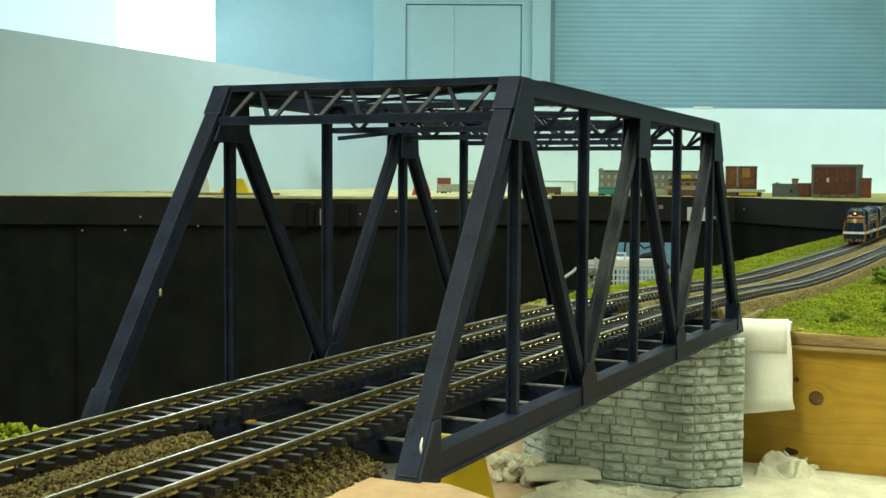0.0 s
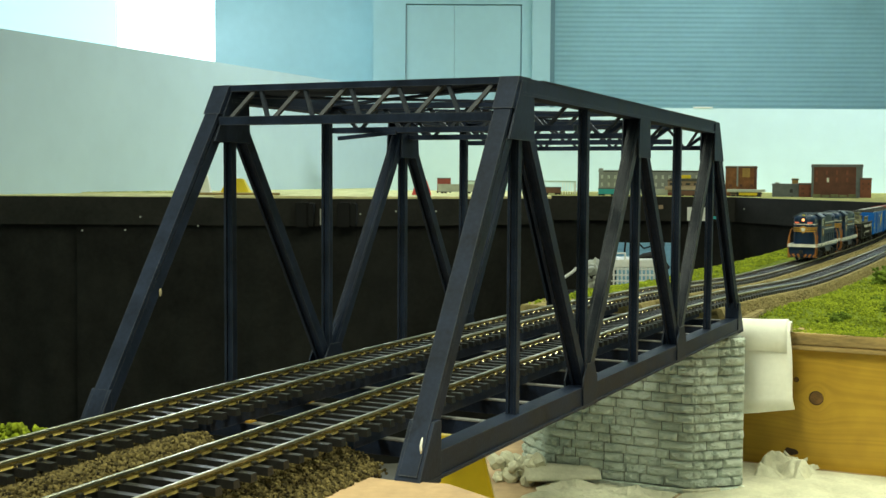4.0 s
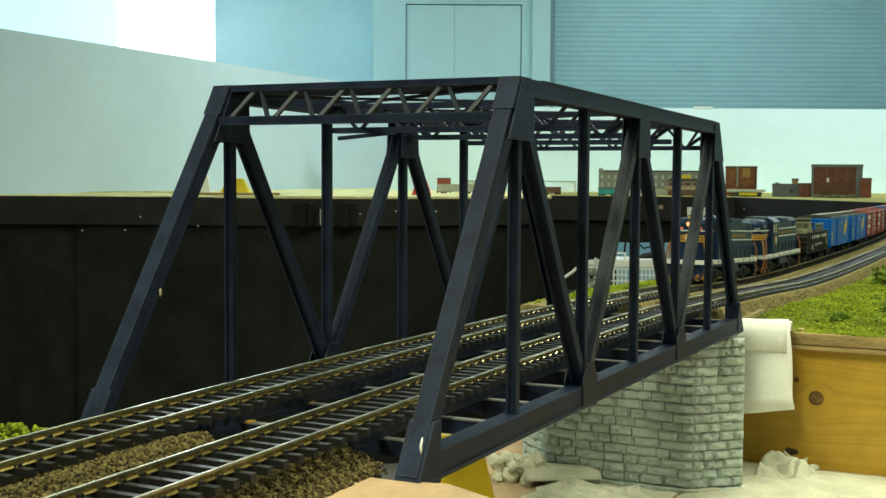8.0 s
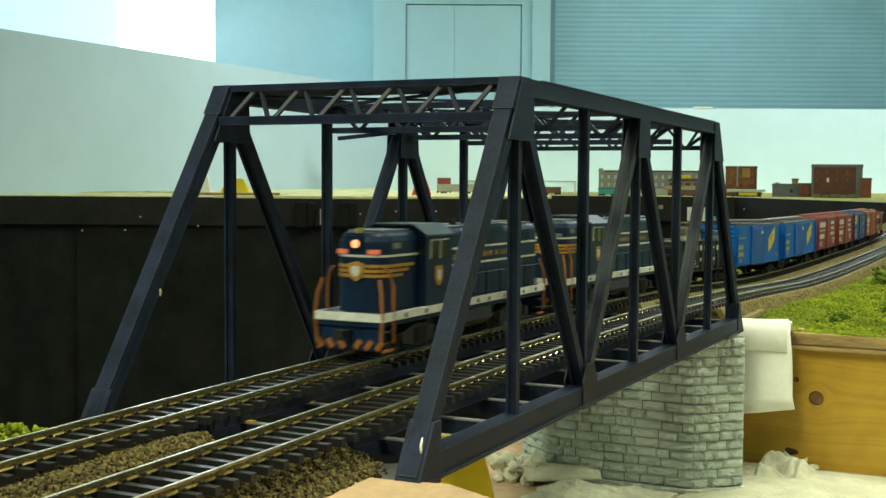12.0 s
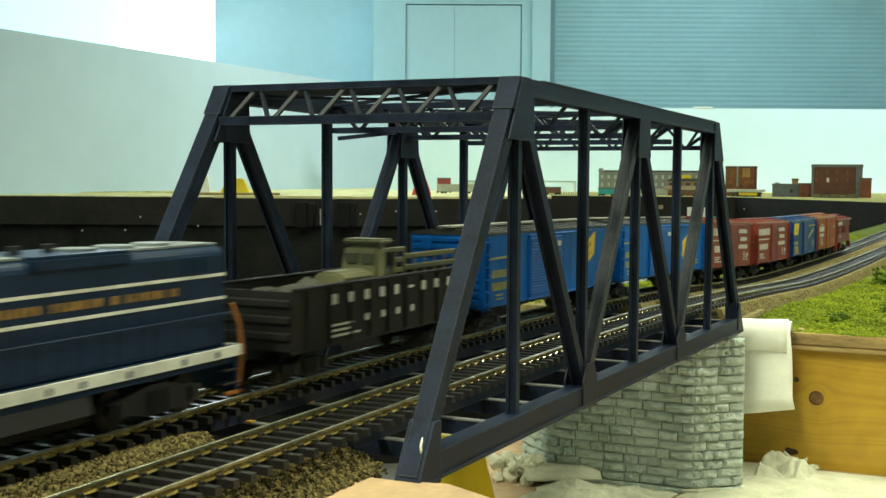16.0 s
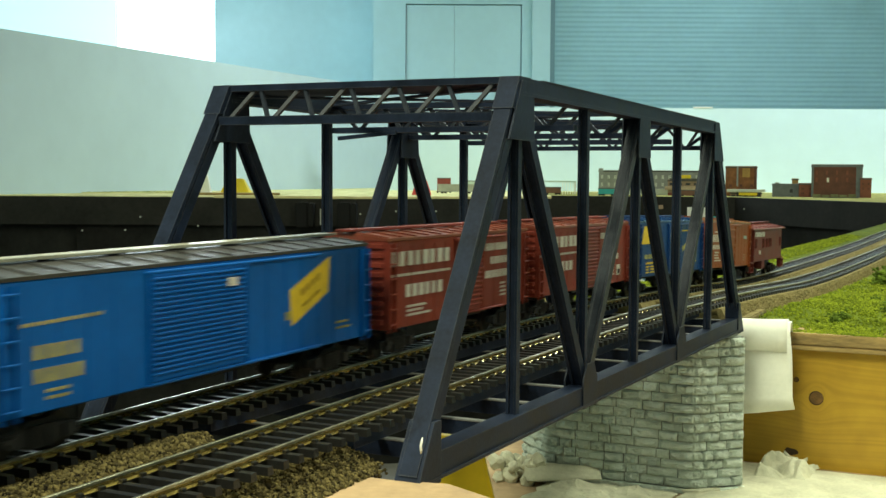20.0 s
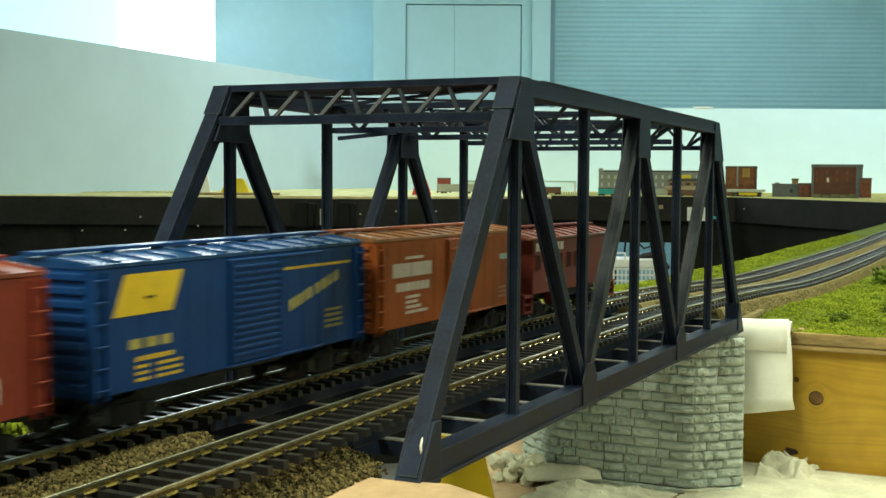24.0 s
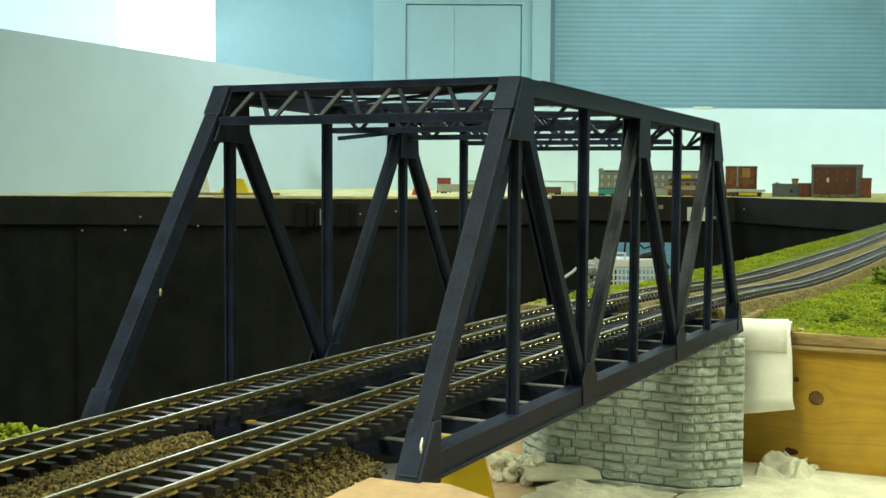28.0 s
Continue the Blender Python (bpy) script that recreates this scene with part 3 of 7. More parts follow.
    for i in (2, 4):
        gussets(i * P, y, [(-0.0080, ZC0 - 0.0004), (0.0080, ZC0 - 0.0004), (0.0082, ZC1 + 0.002), (0.0040, ZC1 + 0.0085), (-0.0040, ZC1 + 0.0085), (-0.0082, ZC1 + 0.002)])


def lattice_strut(x, ztop, zlow, n, name, knees=False, low=0.0023, lean=0.0):
    """A laced strut across the bridge; lean: how far its foot stands forward of its head."""
    xl = x - lean
    strut = steel(name, boxes((x - 0.0020, x + 0.0020, A, WID - A, ztop - 0.0023, ztop)))
    steel("lower_flange", boxes((xl - 0.0020, xl + 0.0020, A, WID - A, zlow, zlow + low)), strut)
    y0, y1 = A + 0.002, WID - A - 0.002
    for i in range(n):
        ya, yb = y0 + (y1 - y0) * i / n, y0 + (y1 - y0) * (i + 1) / n
        bm = bmesh.new()
        a, b = (xl, ya + 0.0008, zlow + 0.0015), (x, yb - 0.0008, ztop - 0.0014)
        if i % 2 == 0:
            a, b = (x, ya + 0.0008, ztop - 0.0014), (xl, yb - 0.0008, zlow + 0.0015)
        bar(bm, a, b, 0.0013, 0.0013, up=(1, 0, 0))
        for v in bm.verts:
            v.co.z -= FALL * (v.co.x - 0.1)
        part("lattice_bar", bm, M_LACING, strut, "paler grey lacing bar")
    if knees:
        for ya, yb in ((A, A + 0.010), (WID - A, WID - A - 0.010)):
            bm = bmesh.new()
            bar(bm, (x, ya, zlow + 0.0085), (x, yb, zlow + 0.0015), 0.0016, 0.0016, up=(1, 0, 0))
            steel("knee_brace", bm, strut)


lattice_strut(P - 0.0025, ZT + 0.0002, 0.0882, 11, "portal_strut", low=0.0030, lean=0.0068)
steel("portal_plate", boxes((P - 0.0003, P + 0.0330, A + 0.0004, WID - A - 0.0004, ZT - 0.0016, ZT - 0.0004)), None, "flat plate behind the portal")
for i in (2, 3, 4):
    lattice_strut(i * P, ZT - 0.002, 0.0888, 10, "sway_strut", i > 2)
lattice_strut(5 * P + 0.003, ZT - 0.0005, 0.0884, 10, "portal_strut", True, lean=-0.0050)
bm = bmesh.new()
bar(bm, (2 * P - 0.003, WID - A - 0.004, 0.0865), (2 * P - 0.002, WID * 0.70, 0.0889), 0.0016, 0.0016)
steel("loose_brace", bm, None, "brace that has come loose and hangs down")
# flat lateral bracing in the plane of the top chords
for i in range(1, 5):
    for s in (0, 1):
        bm = bmesh.new()
        ya, yb = (A, WID - A) if s == 0 else (WID - A, A)
        bar(bm, (i * P + 0.001, ya, ZT - 0.0026 - s * 0.0009), ((i + 1) * P - 0.002, yb, ZT - 0.0026 - s * 0.0009), 0.0036, 0.0008)
        steel("lateral_brace", bm)
# floor beams and stringers
for i in range(11):
    x = 0.0195 + 0.0385 * i
    beam = steel("floor_beam", boxes((x - 0.0010, x + 0.0010, A, WID - A, -0.0150 if i < 3 else -0.0195, -0.0100)))
    bm = boxes((x - 0.0014, x + 0.0014, A, WID - A, -0.0100, -0.0095))
    for v in bm.verts:
        v.co.z -= FALL * (v.co.x - 0.1)
    part("top_flange", bm, M_FLANGE, beam, "pale flange of the floor beam")
    if i < 2:
        y0, y1 = ((0.0695, 0.0765), (0.0715, 0.0752))[i]
        bm = boxes((x - 0.0015, x + 0.0015, y0, y1, -0.0096, -0.0091))
        for v in bm.verts:
            v.co.z -= FALL * (v.co.x - 0.1)
        part("bare_patch", bm, M_PRIMER, beam, "orange-yellow patch of bare plastic")
for yc in (0.0825, 0.0825 - SPACING):
    for s in (-0.0095, 0.0095):
        steel("stringer", boxes((0, 6 * P, yc + s - 0.0012, yc + s + 0.0012, -0.0094, -0.0050)))
bm = bmesh.new()
blob(bm, (0, 0, 0), 0.00085, 0.18, 2, 1.0, random.Random(3))
for v in bm.verts:
    v.co = Vector((-0.0080 + v.co.x * 0.5 + (0.0010 if v.co.z > 0 else 0) * v.co.z / 0.00085, -0.0047 + v.co.y * 0.45, -0.0030 + v.co.z * 2.6))
part("paint_chip", bm, M_WHITE, bridge, "white chip where paint has come off", smooth=True)
bm = bmesh.new()
blob(bm, (0, 0, 0), 0.0006, 0.2, 2, 1.0, random.Random(4))
for v in bm.verts:
    v.co = Vector((0.0247 + v.co.x, WID - AP - 0.0002 + v.co.y * 0.5, 0.0308 + v.co.z * 2.4))
part("paint_chip", bm, P_CREAM, bridge, "cream chip where paint has come off", smooth=True)
# ---- tracks ----
X_NEAR, X_FAR = -1.95, 3.42
GAUGE = 0.0176


def sweep(bm, side, prof, x0, x1, step=0.02, mi=0):
    """Runs a cross-section (sideways, up) along the line."""
    rings = []
    n = max(2, int((x1 - x0) / step))
    for i in range(n + 1):
        p, d, nn = line_at(x0 + (x1 - x0) * i / n, side)
        rings.append([bm.verts.new(p + nn * a + Vector((0, 0, b))) for a, b in prof])
    m = len(prof)
    for a, b in zip(rings, rings[1:]):
        for k in range(m):
            bm.faces.new([a[k], a[(k + 1) % m], b[(k + 1) % m], b[k]]).material_index = mi
    bm.faces.new(rings[0]), bm.faces.new(rings[-1][::-1])


def mesh_of(name, bm, material):
    me = bpy.data.meshes.new(name)
    bmesh.ops.recalc_face_normals(bm, faces=bm.faces)
    bm.to_mesh(me)
    bm.free()
    me.materials.append(material)
    return me


def piece(name, me, parent, m, label=""):
    ob = new(name, me)
    ob.parent = parent
    ob.matrix_local = m
    if label:
        ob["label"] = label
    return ob


def tie_shape(bm, m=Matrix.Identity(4)):
    v = hexa(bm, [(-0.00135, -0.0150, -0.0021), (0.00135, -0.0150, -0.0021), (0.00135, 0.0150, -0.0021), (-0.00135, 0.0150, -0.0021), (-0.00115, -0.0148, 0), (0.00115, -0.0148, 0), (0.00115, 0.0148, 0), (-0.00115, 0.0148, 0)])
    for s in (-GAUGE / 2, GAUGE / 2):
        for e in (-1, 1):
            v += box(bm, -0.0008, 0.0008, s + e * 0.00125 - 0.0006, s + e * 0.00125 + 0.0006, -0.0002, 0.0008)
    for w in v:
        w.co = m @ w.co


bm = bmesh.new()
tie_shape(bm)
TIE_MESH = mesh_of("tie", bm, M_TIE)

for side, label in ((0.0, "model railway track with black sleepers and worn nickel rails"), (-SPACING, "empty model railway track with black sleepers and bright rails")):
    track = thing("model_track", label, "model track", "tracks")
    for s in (-GAUGE / 2, GAUGE / 2):
        bm = bmesh.new()
        sweep(bm, side + s, [(-0.0005, -0.0007), (0.0005, -0.0007), (0.0005, -0.0001), (0.0003, 0), (-0.0003, 0), (-0.0005, -0.0001)], X_NEAR, X_FAR)
        rail = part("rail", bm, M_RAIL, track, "worn bright rail head")
        bm = bmesh.new()
        sweep(bm, side + s, [(-0.0009, -0.0022), (0.0009, -0.0022), (0.00025, -0.0017), (0.00025, -0.0007), (-0.00025, -0.0007), (-0.00025, -0.0017)], X_NEAR, X_FAR)
        part("rail_web", bm, M_RAILSIDE, rail, "tarnished side of the rail")
    x = X_NEAR
    rest = bmesh.new()
    while x < X_FAR:
        p, d, nn = line_at(x, side)
        m = Matrix.Translation(p + Vector((0, 0, -0.0022))) @ Matrix.Rotation(math.atan2(d.y, d.x), 4, "Z")
        if -0.35 < x < 1.78:
            piece("tie", TIE_MESH, track, m)
        else:
            tie_shape(rest, m)
        x += 0.0072
    tagged(part("far_ties", rest, M_TIE, track), kind="stuff")
    # roadbed beyond the bridge
    bm = bmesh.new()
    sweep(bm, side, [(-0.0215, -0.0125), (0.026, -0.0125), (0.0195, -0.0043), (-0.0175, -0.0043)], 0.424, X_FAR)
    structure("roadbed_outer" if side == 0 else "roadbed_inner", bm, M_CORK, "tan cork roadbed strip under the track")
bm = bmesh.new()
sweep(bm, -SPACING / 2, [(-0.008, -0.0075), (0.008, -0.0075), (0.006, -0.0050), (-0.006, -0.0050)], 0.45, X_FAR)
structure("ballast_strip", bm, M_CORK, "tan scatter between the two tracks")


# ---- scattered grains ----
def grains(name, spots, material, label, seed, kind="stuff", smooth=False):
    """Many small rough lumps as one mesh; spots: (x, y, z, radius)."""
    rng = np.random.RandomState(seed)
    ph = (1 + 5 ** 0.5) / 2
    v0 = np.array([(-1, ph, 0), (1, ph, 0), (-1, -ph, 0), (1, -ph, 0), (0, -1, ph), (0, 1, ph), (0, -1, -ph), (0, 1, -ph), (ph, 0, -1), (ph, 0, 1), (-ph, 0, -1), (-ph, 0, 1)]) / 1.902
    f0 = np.array([(0, 11, 5), (0, 5, 1), (0, 1, 7), (0, 7, 10), (0, 10, 11), (1, 5, 9), (5, 11, 4), (11, 10, 2), (10, 7, 6), (7, 1, 8), (3, 9, 4), (3, 4, 2), (3, 2, 6), (3, 6, 8), (3, 8, 9), (4, 9, 5), (2, 4, 11), (6, 2, 10), (8, 6, 7), (9, 8, 1)])
    s = np.array(spots)
    n = len(s)
    v = v0[None] * (1 + rng.uniform(-0.35, 0.35, (n, 12, 1))) * s[:, None, 3:4] * rng.uniform(0.7, 1.3, (n, 1, 3)) + s[:, None, :3]
    f = f0[None] + (np.arange(n) * 12)[:, None, None]
    me = bpy.data.meshes.new(name)
    me.from_pydata(v.reshape(-1, 3).tolist(), [], f.reshape(-1, 3).tolist())
    if smooth:
        me.polygons.foreach_set("use_smooth", [True] * len(me.polygons))
    me.materials.append(material)
    return tagged(new(name, me), label, "ground cover", kind=kind)


BUSHES = ((0.90, -0.036, 0.010), (0.92, -0.041, 0.011), (0.88, -0.045, 0.009), (0.86, -0.165, 0.014), (0.525, -0.043, 0.0046), (0.535, -0.047, 0.0042), (0.562, -0.074, 0.0050), (0.575, -0.080, 0.0050), (0.60, -0.070, 0.0035), (0.63, -0.12, 0.006), (0.66, -0.055, 0.0032), (0.7, -0.09, 0.004))


# far ground: turf that follows the fall of the line
def turf_z(x, y):
    base = smooth_run(level, x) - 0.0118
    lip = -0.0262 + 0.25 * max(0, x - 0.52)
    z = min(base, lip) if y < 0.0 or y > 0.1 else base
    z += 0.003 * noise.noise(Vector((x * 14, y * 14, 0))) * (0.3 if -0.03 < y < 0.1 else 1.0)
    if y < -0.03:
        z += 0.030 * min(1, (-0.03 - y) / 0.25) * min(1, max(0, (x - 0.47) / 0.5))
    if y > 0.10:
        z += 0.004 * min(1, (y - 0.10) / 0.03)
    return z


gx = [GAP_X1, 0.5, 0.53, 0.56, 0.6, 0.65, 0.7, 0.8, 0.9, 1.0, 1.2, 1.4, 1.6, 1.8, 2.0, 2.2, 2.45, 2.8, 3.1, 3.3, 3.44]
gy = [-0.9, -0.5, -0.3, -0.2, -0.16, -0.13, -0.10, -0.07, -0.05, -0.03, -0.02, 0.0, 0.03, 0.06, 0.085, 0.10, 0.115, 0.13, 0.15]
GRID = [[turf_z(x, y) for y in gy] for x in gx]
bm = bmesh.new()
top = [[bm.verts.new((x, y, turf_z(x, y))) for y in gy] for x in gx]
low = [[bm.verts.new((max(x, 0.496), y, -0.07)) for y in (gy[0], gy[-1])] for x in gx]
for i in range(len(gx) - 1):
    for j in range(len(gy) - 1):
        bm.faces.new([top[i][j], top[i + 1][j], top[i + 1][j + 1], top[i][j + 1]])
    bm.faces.new([top[i][-1], top[i + 1][-1], low[i + 1][1], low[i][1]])
    bm.faces.new([top[i][0], top[i + 1][0], low[i + 1][0], low[i][0]])
bm.faces.new([r[0] for r in low] + [r[1] for r in low[::-1]])
bm.faces.new([low[-1][0]] + [v for v in top[-1]] + [low[-1][1]])
structure("ground", bm, M_GRASS, "layout ground covered with green turf scatter", smooth=True)
def ground_z(x, y):
    """Height of the ground sheet between its grid lines."""
    i = min(max(int(np.searchsorted(gx, x)) - 1, 0), len(gx) - 2)
    j = min(max(int(np.searchsorted(gy, y)) - 1, 0), len(gy) - 2)
    f, g = (x - gx[i]) / (gx[i + 1] - gx[i]), (y - gy[j]) / (gy[j + 1] - gy[j])
    a, b, c, d = GRID[i][j], GRID[i + 1][j], GRID[i][j + 1], GRID[i + 1][j + 1]
    return (a * (1 - f) + b * f) * (1 - g) + (c * (1 - f) + d * f) * g


rng = random.Random(5)
spots = []
for _ in range(34000):
    x = GAP_X1 + 0.004 + rng.random() ** 1.7 * 1.6
    y = rng.choice((rng.uniform(-0.34, -0.027), rng.uniform(-0.30, -0.03), rng.uniform(0.112, 0.148)))
    c = smooth_run(offset, x)
    if c - SPACING - 0.0205 < y < c + 0.026:
        continue
    dens = noise.noise(Vector((x * 30, y * 30, 3)))
    if dens < -0.25 and rng.random() < 0.6:
        continue
    spots.append((x, y, ground_z(x, y) + 0.0005, rng.uniform(0.0005, 0.0012) * (1 + 0.6 * dens)))
for _ in range(14000):
    x, y = GAP_X1 + 0.002 + rng.random() ** 1.4 * 0.5, rng.uniform(-0.20, 0.03)
    if y > smooth_run(offset, x) - SPACING - 0.0205 + rng.uniform(-0.002, 0.002):
        continue
    spots.append((x, y, ground_z(x, y) + 0.0003, rng.uniform(0.0004, 0.0010)))
grains("turf_clumps", spots, M_TUFT, "clumps of green turf foam on the layout ground", 6)
spots = []
for cx, cy, r in BUSHES:
    for _ in range(90):
        a, b, c = rng.gauss(0, 0.45), rng.gauss(0, 0.45), abs(rng.gauss(0, 0.5))
        spots.append((cx + r * a, cy + r * b, ground_z(cx, cy) + r * c, r * rng.uniform(0.12, 0.28)))
grains("low_bushes", spots, M_BUSH, "dark green foam bushes on the turf", 7)
structure("board_end", boxes((GAP_X1 + 0.004, GAP_X1 + 0.023, -0.9, 0.15, VAL_Z, -0.0368)), M_PINE, "golden pine board closing the end of the benchwork")
structure("board_cap", bevelled(boxes((GAP_X1 - 0.0012, GAP_X1 + 0.03, -0.9, 0.15, -0.0335, -0.0262)), 0.0006), M_PLY, "rough plywood edge on top of the pine board")
structure("board_batten", bevelled(boxes((GAP_X1 - 0.0030, GAP_X1 + 0.03, -0.9, 0.15, -0.0365, -0.0339)), 0.0004), M_PLY, "thin wooden batten under the plywood edge")

# crumbled cork along the shoulder and between the far tracks
rng = random.Random(15)
spots = []
for _ in range(9000):
    x = 0.452 + rng.random() ** 1.5 * 1.15
    side = -SPACING - rng.uniform(0.0170, 0.0262)
    if rng.random() < 0.35:
        side = -SPACING / 2 + rng.uniform(-0.0085, 0.0085)
    p, d, nn = line_at(x, side)
    drop = max(0.0, -SPACING - 0.0175 - side) if side < -SPACING else 0.0
    spots.append((p.x, p.y, p.z - 0.0047 - drop * 1.25, rng.uniform(0.0003, 0.0009)))
grains("cork_crumbs", spots, M_CORK, "crumbled tan cork along the far tracks", 16)

# near ballast: between the tracks and on the shoulders
rng = random.Random(9)
spots = []
for _ in range(40000):
    x = rng.uniform(-0.17, 0.010)
    y = rng.choice((rng.uniform(0.012, 0.125), rng.uniform(0.0115, 0.027), rng.uniform(0.047, 0.068)))
    a, b = abs(y - 0.0825), abs(y - (0.0825 - SPACING))
    top_z = -0.0058
    if y < 0.026:
        top_z = -0.0066 - (0.026 - y) * 0.50
        if x > 0.0005 + rng.uniform(-0.004, 0.003):
            continue
    elif y > 0.096:
        top_z = -0.0058 - (y - 0.096) * 0.3
    elif 0.048 < y < 0.067:
        top_z = -0.0028 - abs(y - 0.0575) * 0.22
        if x > -0.022 - abs(y - 0.0575) * 0.5 + rng.uniform(-0.003, 0.001):
            continue
    if y > 0.026 and x > (-0.022 if y > 0.046 else -0.004):
        continue
    if a < 0.0145 or b < 0.0145:
        top_z = min(top_z, -0.0062)
    spots.append((x, y, top_z + rng.uniform(-0.0010, 0.0006), rng.uniform(0.00028, 0.00072)))
grains("ballast", spots, M_BALLAST, "coarse brown ballast beside the tracks", 10)
bm = bmesh.new()
secs = [(0.0125, SLAB_Z + 0.0002), (0.026, -0.0072), (0.046, -0.0066), (0.05, -0.0060), (0.0575, -0.0054), (0.066, -0.0060), (0.071, -0.0066), (0.098, -0.0066), (0.13, SLAB_Z + 0.0002)]
prof = [[bm.verts.new((x if x < -1 else (-0.026 if y > 0.04 else -0.001), y, z)) for y, z in secs] for x in (X_NEAR, -0.001)]
for j in range(len(secs) - 1):
    bm.faces.new([prof[0][j], prof[1][j], prof[1][j + 1], prof[0][j + 1]])
for e in prof:
    bm.faces.new(e)
bm.faces.new([prof[0][0], prof[0][-1], prof[1][-1], prof[1][0]])
structure("ballast_bed", bm, M_BED, "brown ballast bed under the near track")
spots = []
for _ in range(1500):
    x = rng.uniform(-0.13, -0.027)
    spots.append((x, rng.uniform(0.108, 0.122), SLAB_Z + rng.uniform(0.001, 0.0118) * (1 if x < -0.04 else 0.7), rng.uniform(0.0006, 0.0013)))
grains("near_turf", spots, M_TUFT, "tuft of bright green turf foam beside the track", 11)

# ---- stone pier ----
pier = thing("bridge_pier", "grey cast block-stone pier under the bridge end", "model pier")
PTOP = -0.0215
outline = [(0.379, 0.0145), (0.401, -0.0085), (0.425, 0.0145), (0.425, 0.1025), (0.401, 0.1275), (0.379, 0.1025)]
bm = bmesh.new()
prism(bm, outline, VAL_Z, PTOP)
part("core", bm, M_STONECORE, pier)
rng = random.Random(21)
STONES = []
for k in range(14):
    bm = bmesh.new()
    nx, nz = 9, 5
    g = []
    for j in range(nz + 1):
        for i in range(nx + 1):
            edge = i in (0, nx) or j in (0, nz)
            f, h = i / nx, j / nz
            rough = noise.noise(Vector((f * 3.1 + 9 * k, h * 1.6, 0.3))) + 0.6 * noise.noise(Vector((f * 8 + 5 * k, h * 4, 2.1)))
            rise = 1.0 + 0.95 * rough + 0.35 * (0.5 - abs(h - 0.42))
            ox, oz = (0, 0) if edge else (rng.uniform(-0.02, 0.02), rng.uniform(-0.04, 0.04))
            wob = 0.035 * rng.uniform(-1, 1) if edge else 0
            g.append(bm.verts.new((f - 0.5 + ox + (wob * 0.4 if i in (0, nx) else 0), -(0.12 + 0.10 * rough if edge else max(0.45, rise)), h - 0.5 + oz + (wob if j in (0, nz) else 0))))
    back = [bm.verts.new((a, 0, b)) for a, b in ((-0.5, -0.5), (0.5, -0.5), (0.5, 0.5), (-0.5, 0.5))]
    for j in range(nz):
        for i in range(nx):
            o = j * (nx + 1) + i
            bm.faces.new([g[o], g[o + 1], g[o + nx + 2], g[o + nx + 1]])
    bm.faces.new([back[0], back[1]] + [g[i] for i in range(nx, -1, -1)])
    t = nz * (nx + 1)
    bm.faces.new([back[3], back[2]] + [g[t + i] for i in range(nx, -1, -1)])
    bm.faces.new([back[0]] + [g[j * (nx + 1)] for j in range(nz + 1)] + [back[3]])
    bm.faces.new([back[1]] + [g[j * (nx + 1) + nx] for j in range(nz + 1)] + [back[2]])
    STONES.append(mesh_of("stone", bm, M_STONE))
COURSES = 16
CH = (PTOP - VAL_Z - 0.003) / COURSES
for (ax, ay), (bx_, by) in ((outline[5], outline[0]), (outline[0], outline[1]), (outline[4], outline[5])):
    ln = math.dist((ax, ay), (bx_, by))
    rz = math.atan2(by - ay, bx_ - ax)
    for c in range(COURSES):
        s = -0.0012
        first = True
        while s < ln - 0.0005:
            w = rng.uniform(0.0075, 0.0185) * (0.5 if first and c % 2 else 1)
            if ln - s - w < 0.006:
                w = ln + 0.0012 - s
            first = False
            x, y = ax + (bx_ - ax) * (s + w / 2) / ln, ay + (by - ay) * (s + w / 2) / ln
            dz = 0.0010 * noise.noise(Vector((x * 24 + y * 24, 0.20 * c, 0.5)))
            m = Matrix.Translation((x, y, VAL_Z + 0.003 + CH * (c + 0.5) + dz)) @ Matrix.Rotation(rz, 4, "Z") @ Matrix.Rotation(rng.uniform(-0.012, 0.012), 4, "Y") @ Matrix.Diagonal((w - 0.0005, rng.uniform(0.0015, 0.0022), CH - 0.0003, 1))
            piece("stone", rng.choice(STONES), pier, m)
            s += w
# thin cast lip at the foot, with a smear of plaster on its corner
bm = bmesh.new()
prism(bm, [(0.3765, 0.0135), (0.4005, -0.0118), (0.4275, 0.0135), (0.4275, 0.1035), (0.401, 0.1300), (0.3765, 0.1035)], VAL_Z, VAL_Z + 0.0026)
part("foot_lip", bevelled(bm, 0.0004, 1), M_STONE, pier, "thin grey lip at the foot of the pier")
bm = bmesh.new()
prism(bm, [(0.3752, 0.0200), (0.3770, 0.0105), (0.3880, 0.0000), (0.3895, 0.0030), (0.3795, 0.0145)], VAL_Z + 0.0008, VAL_Z + 0.0032)
part("plaster_smear", bevelled(bm, 0.0005, 1), M_CLOTH, pier, "cream smear of plaster on the foot")
# bearing slab on top of the pier
structure("pier_slab", bevelled(boxes((0.383, 0.423, -0.004, 0.118, PTOP, -0.0199)), 0.0005), M_STONECORE, "thin slab on top of the pier")

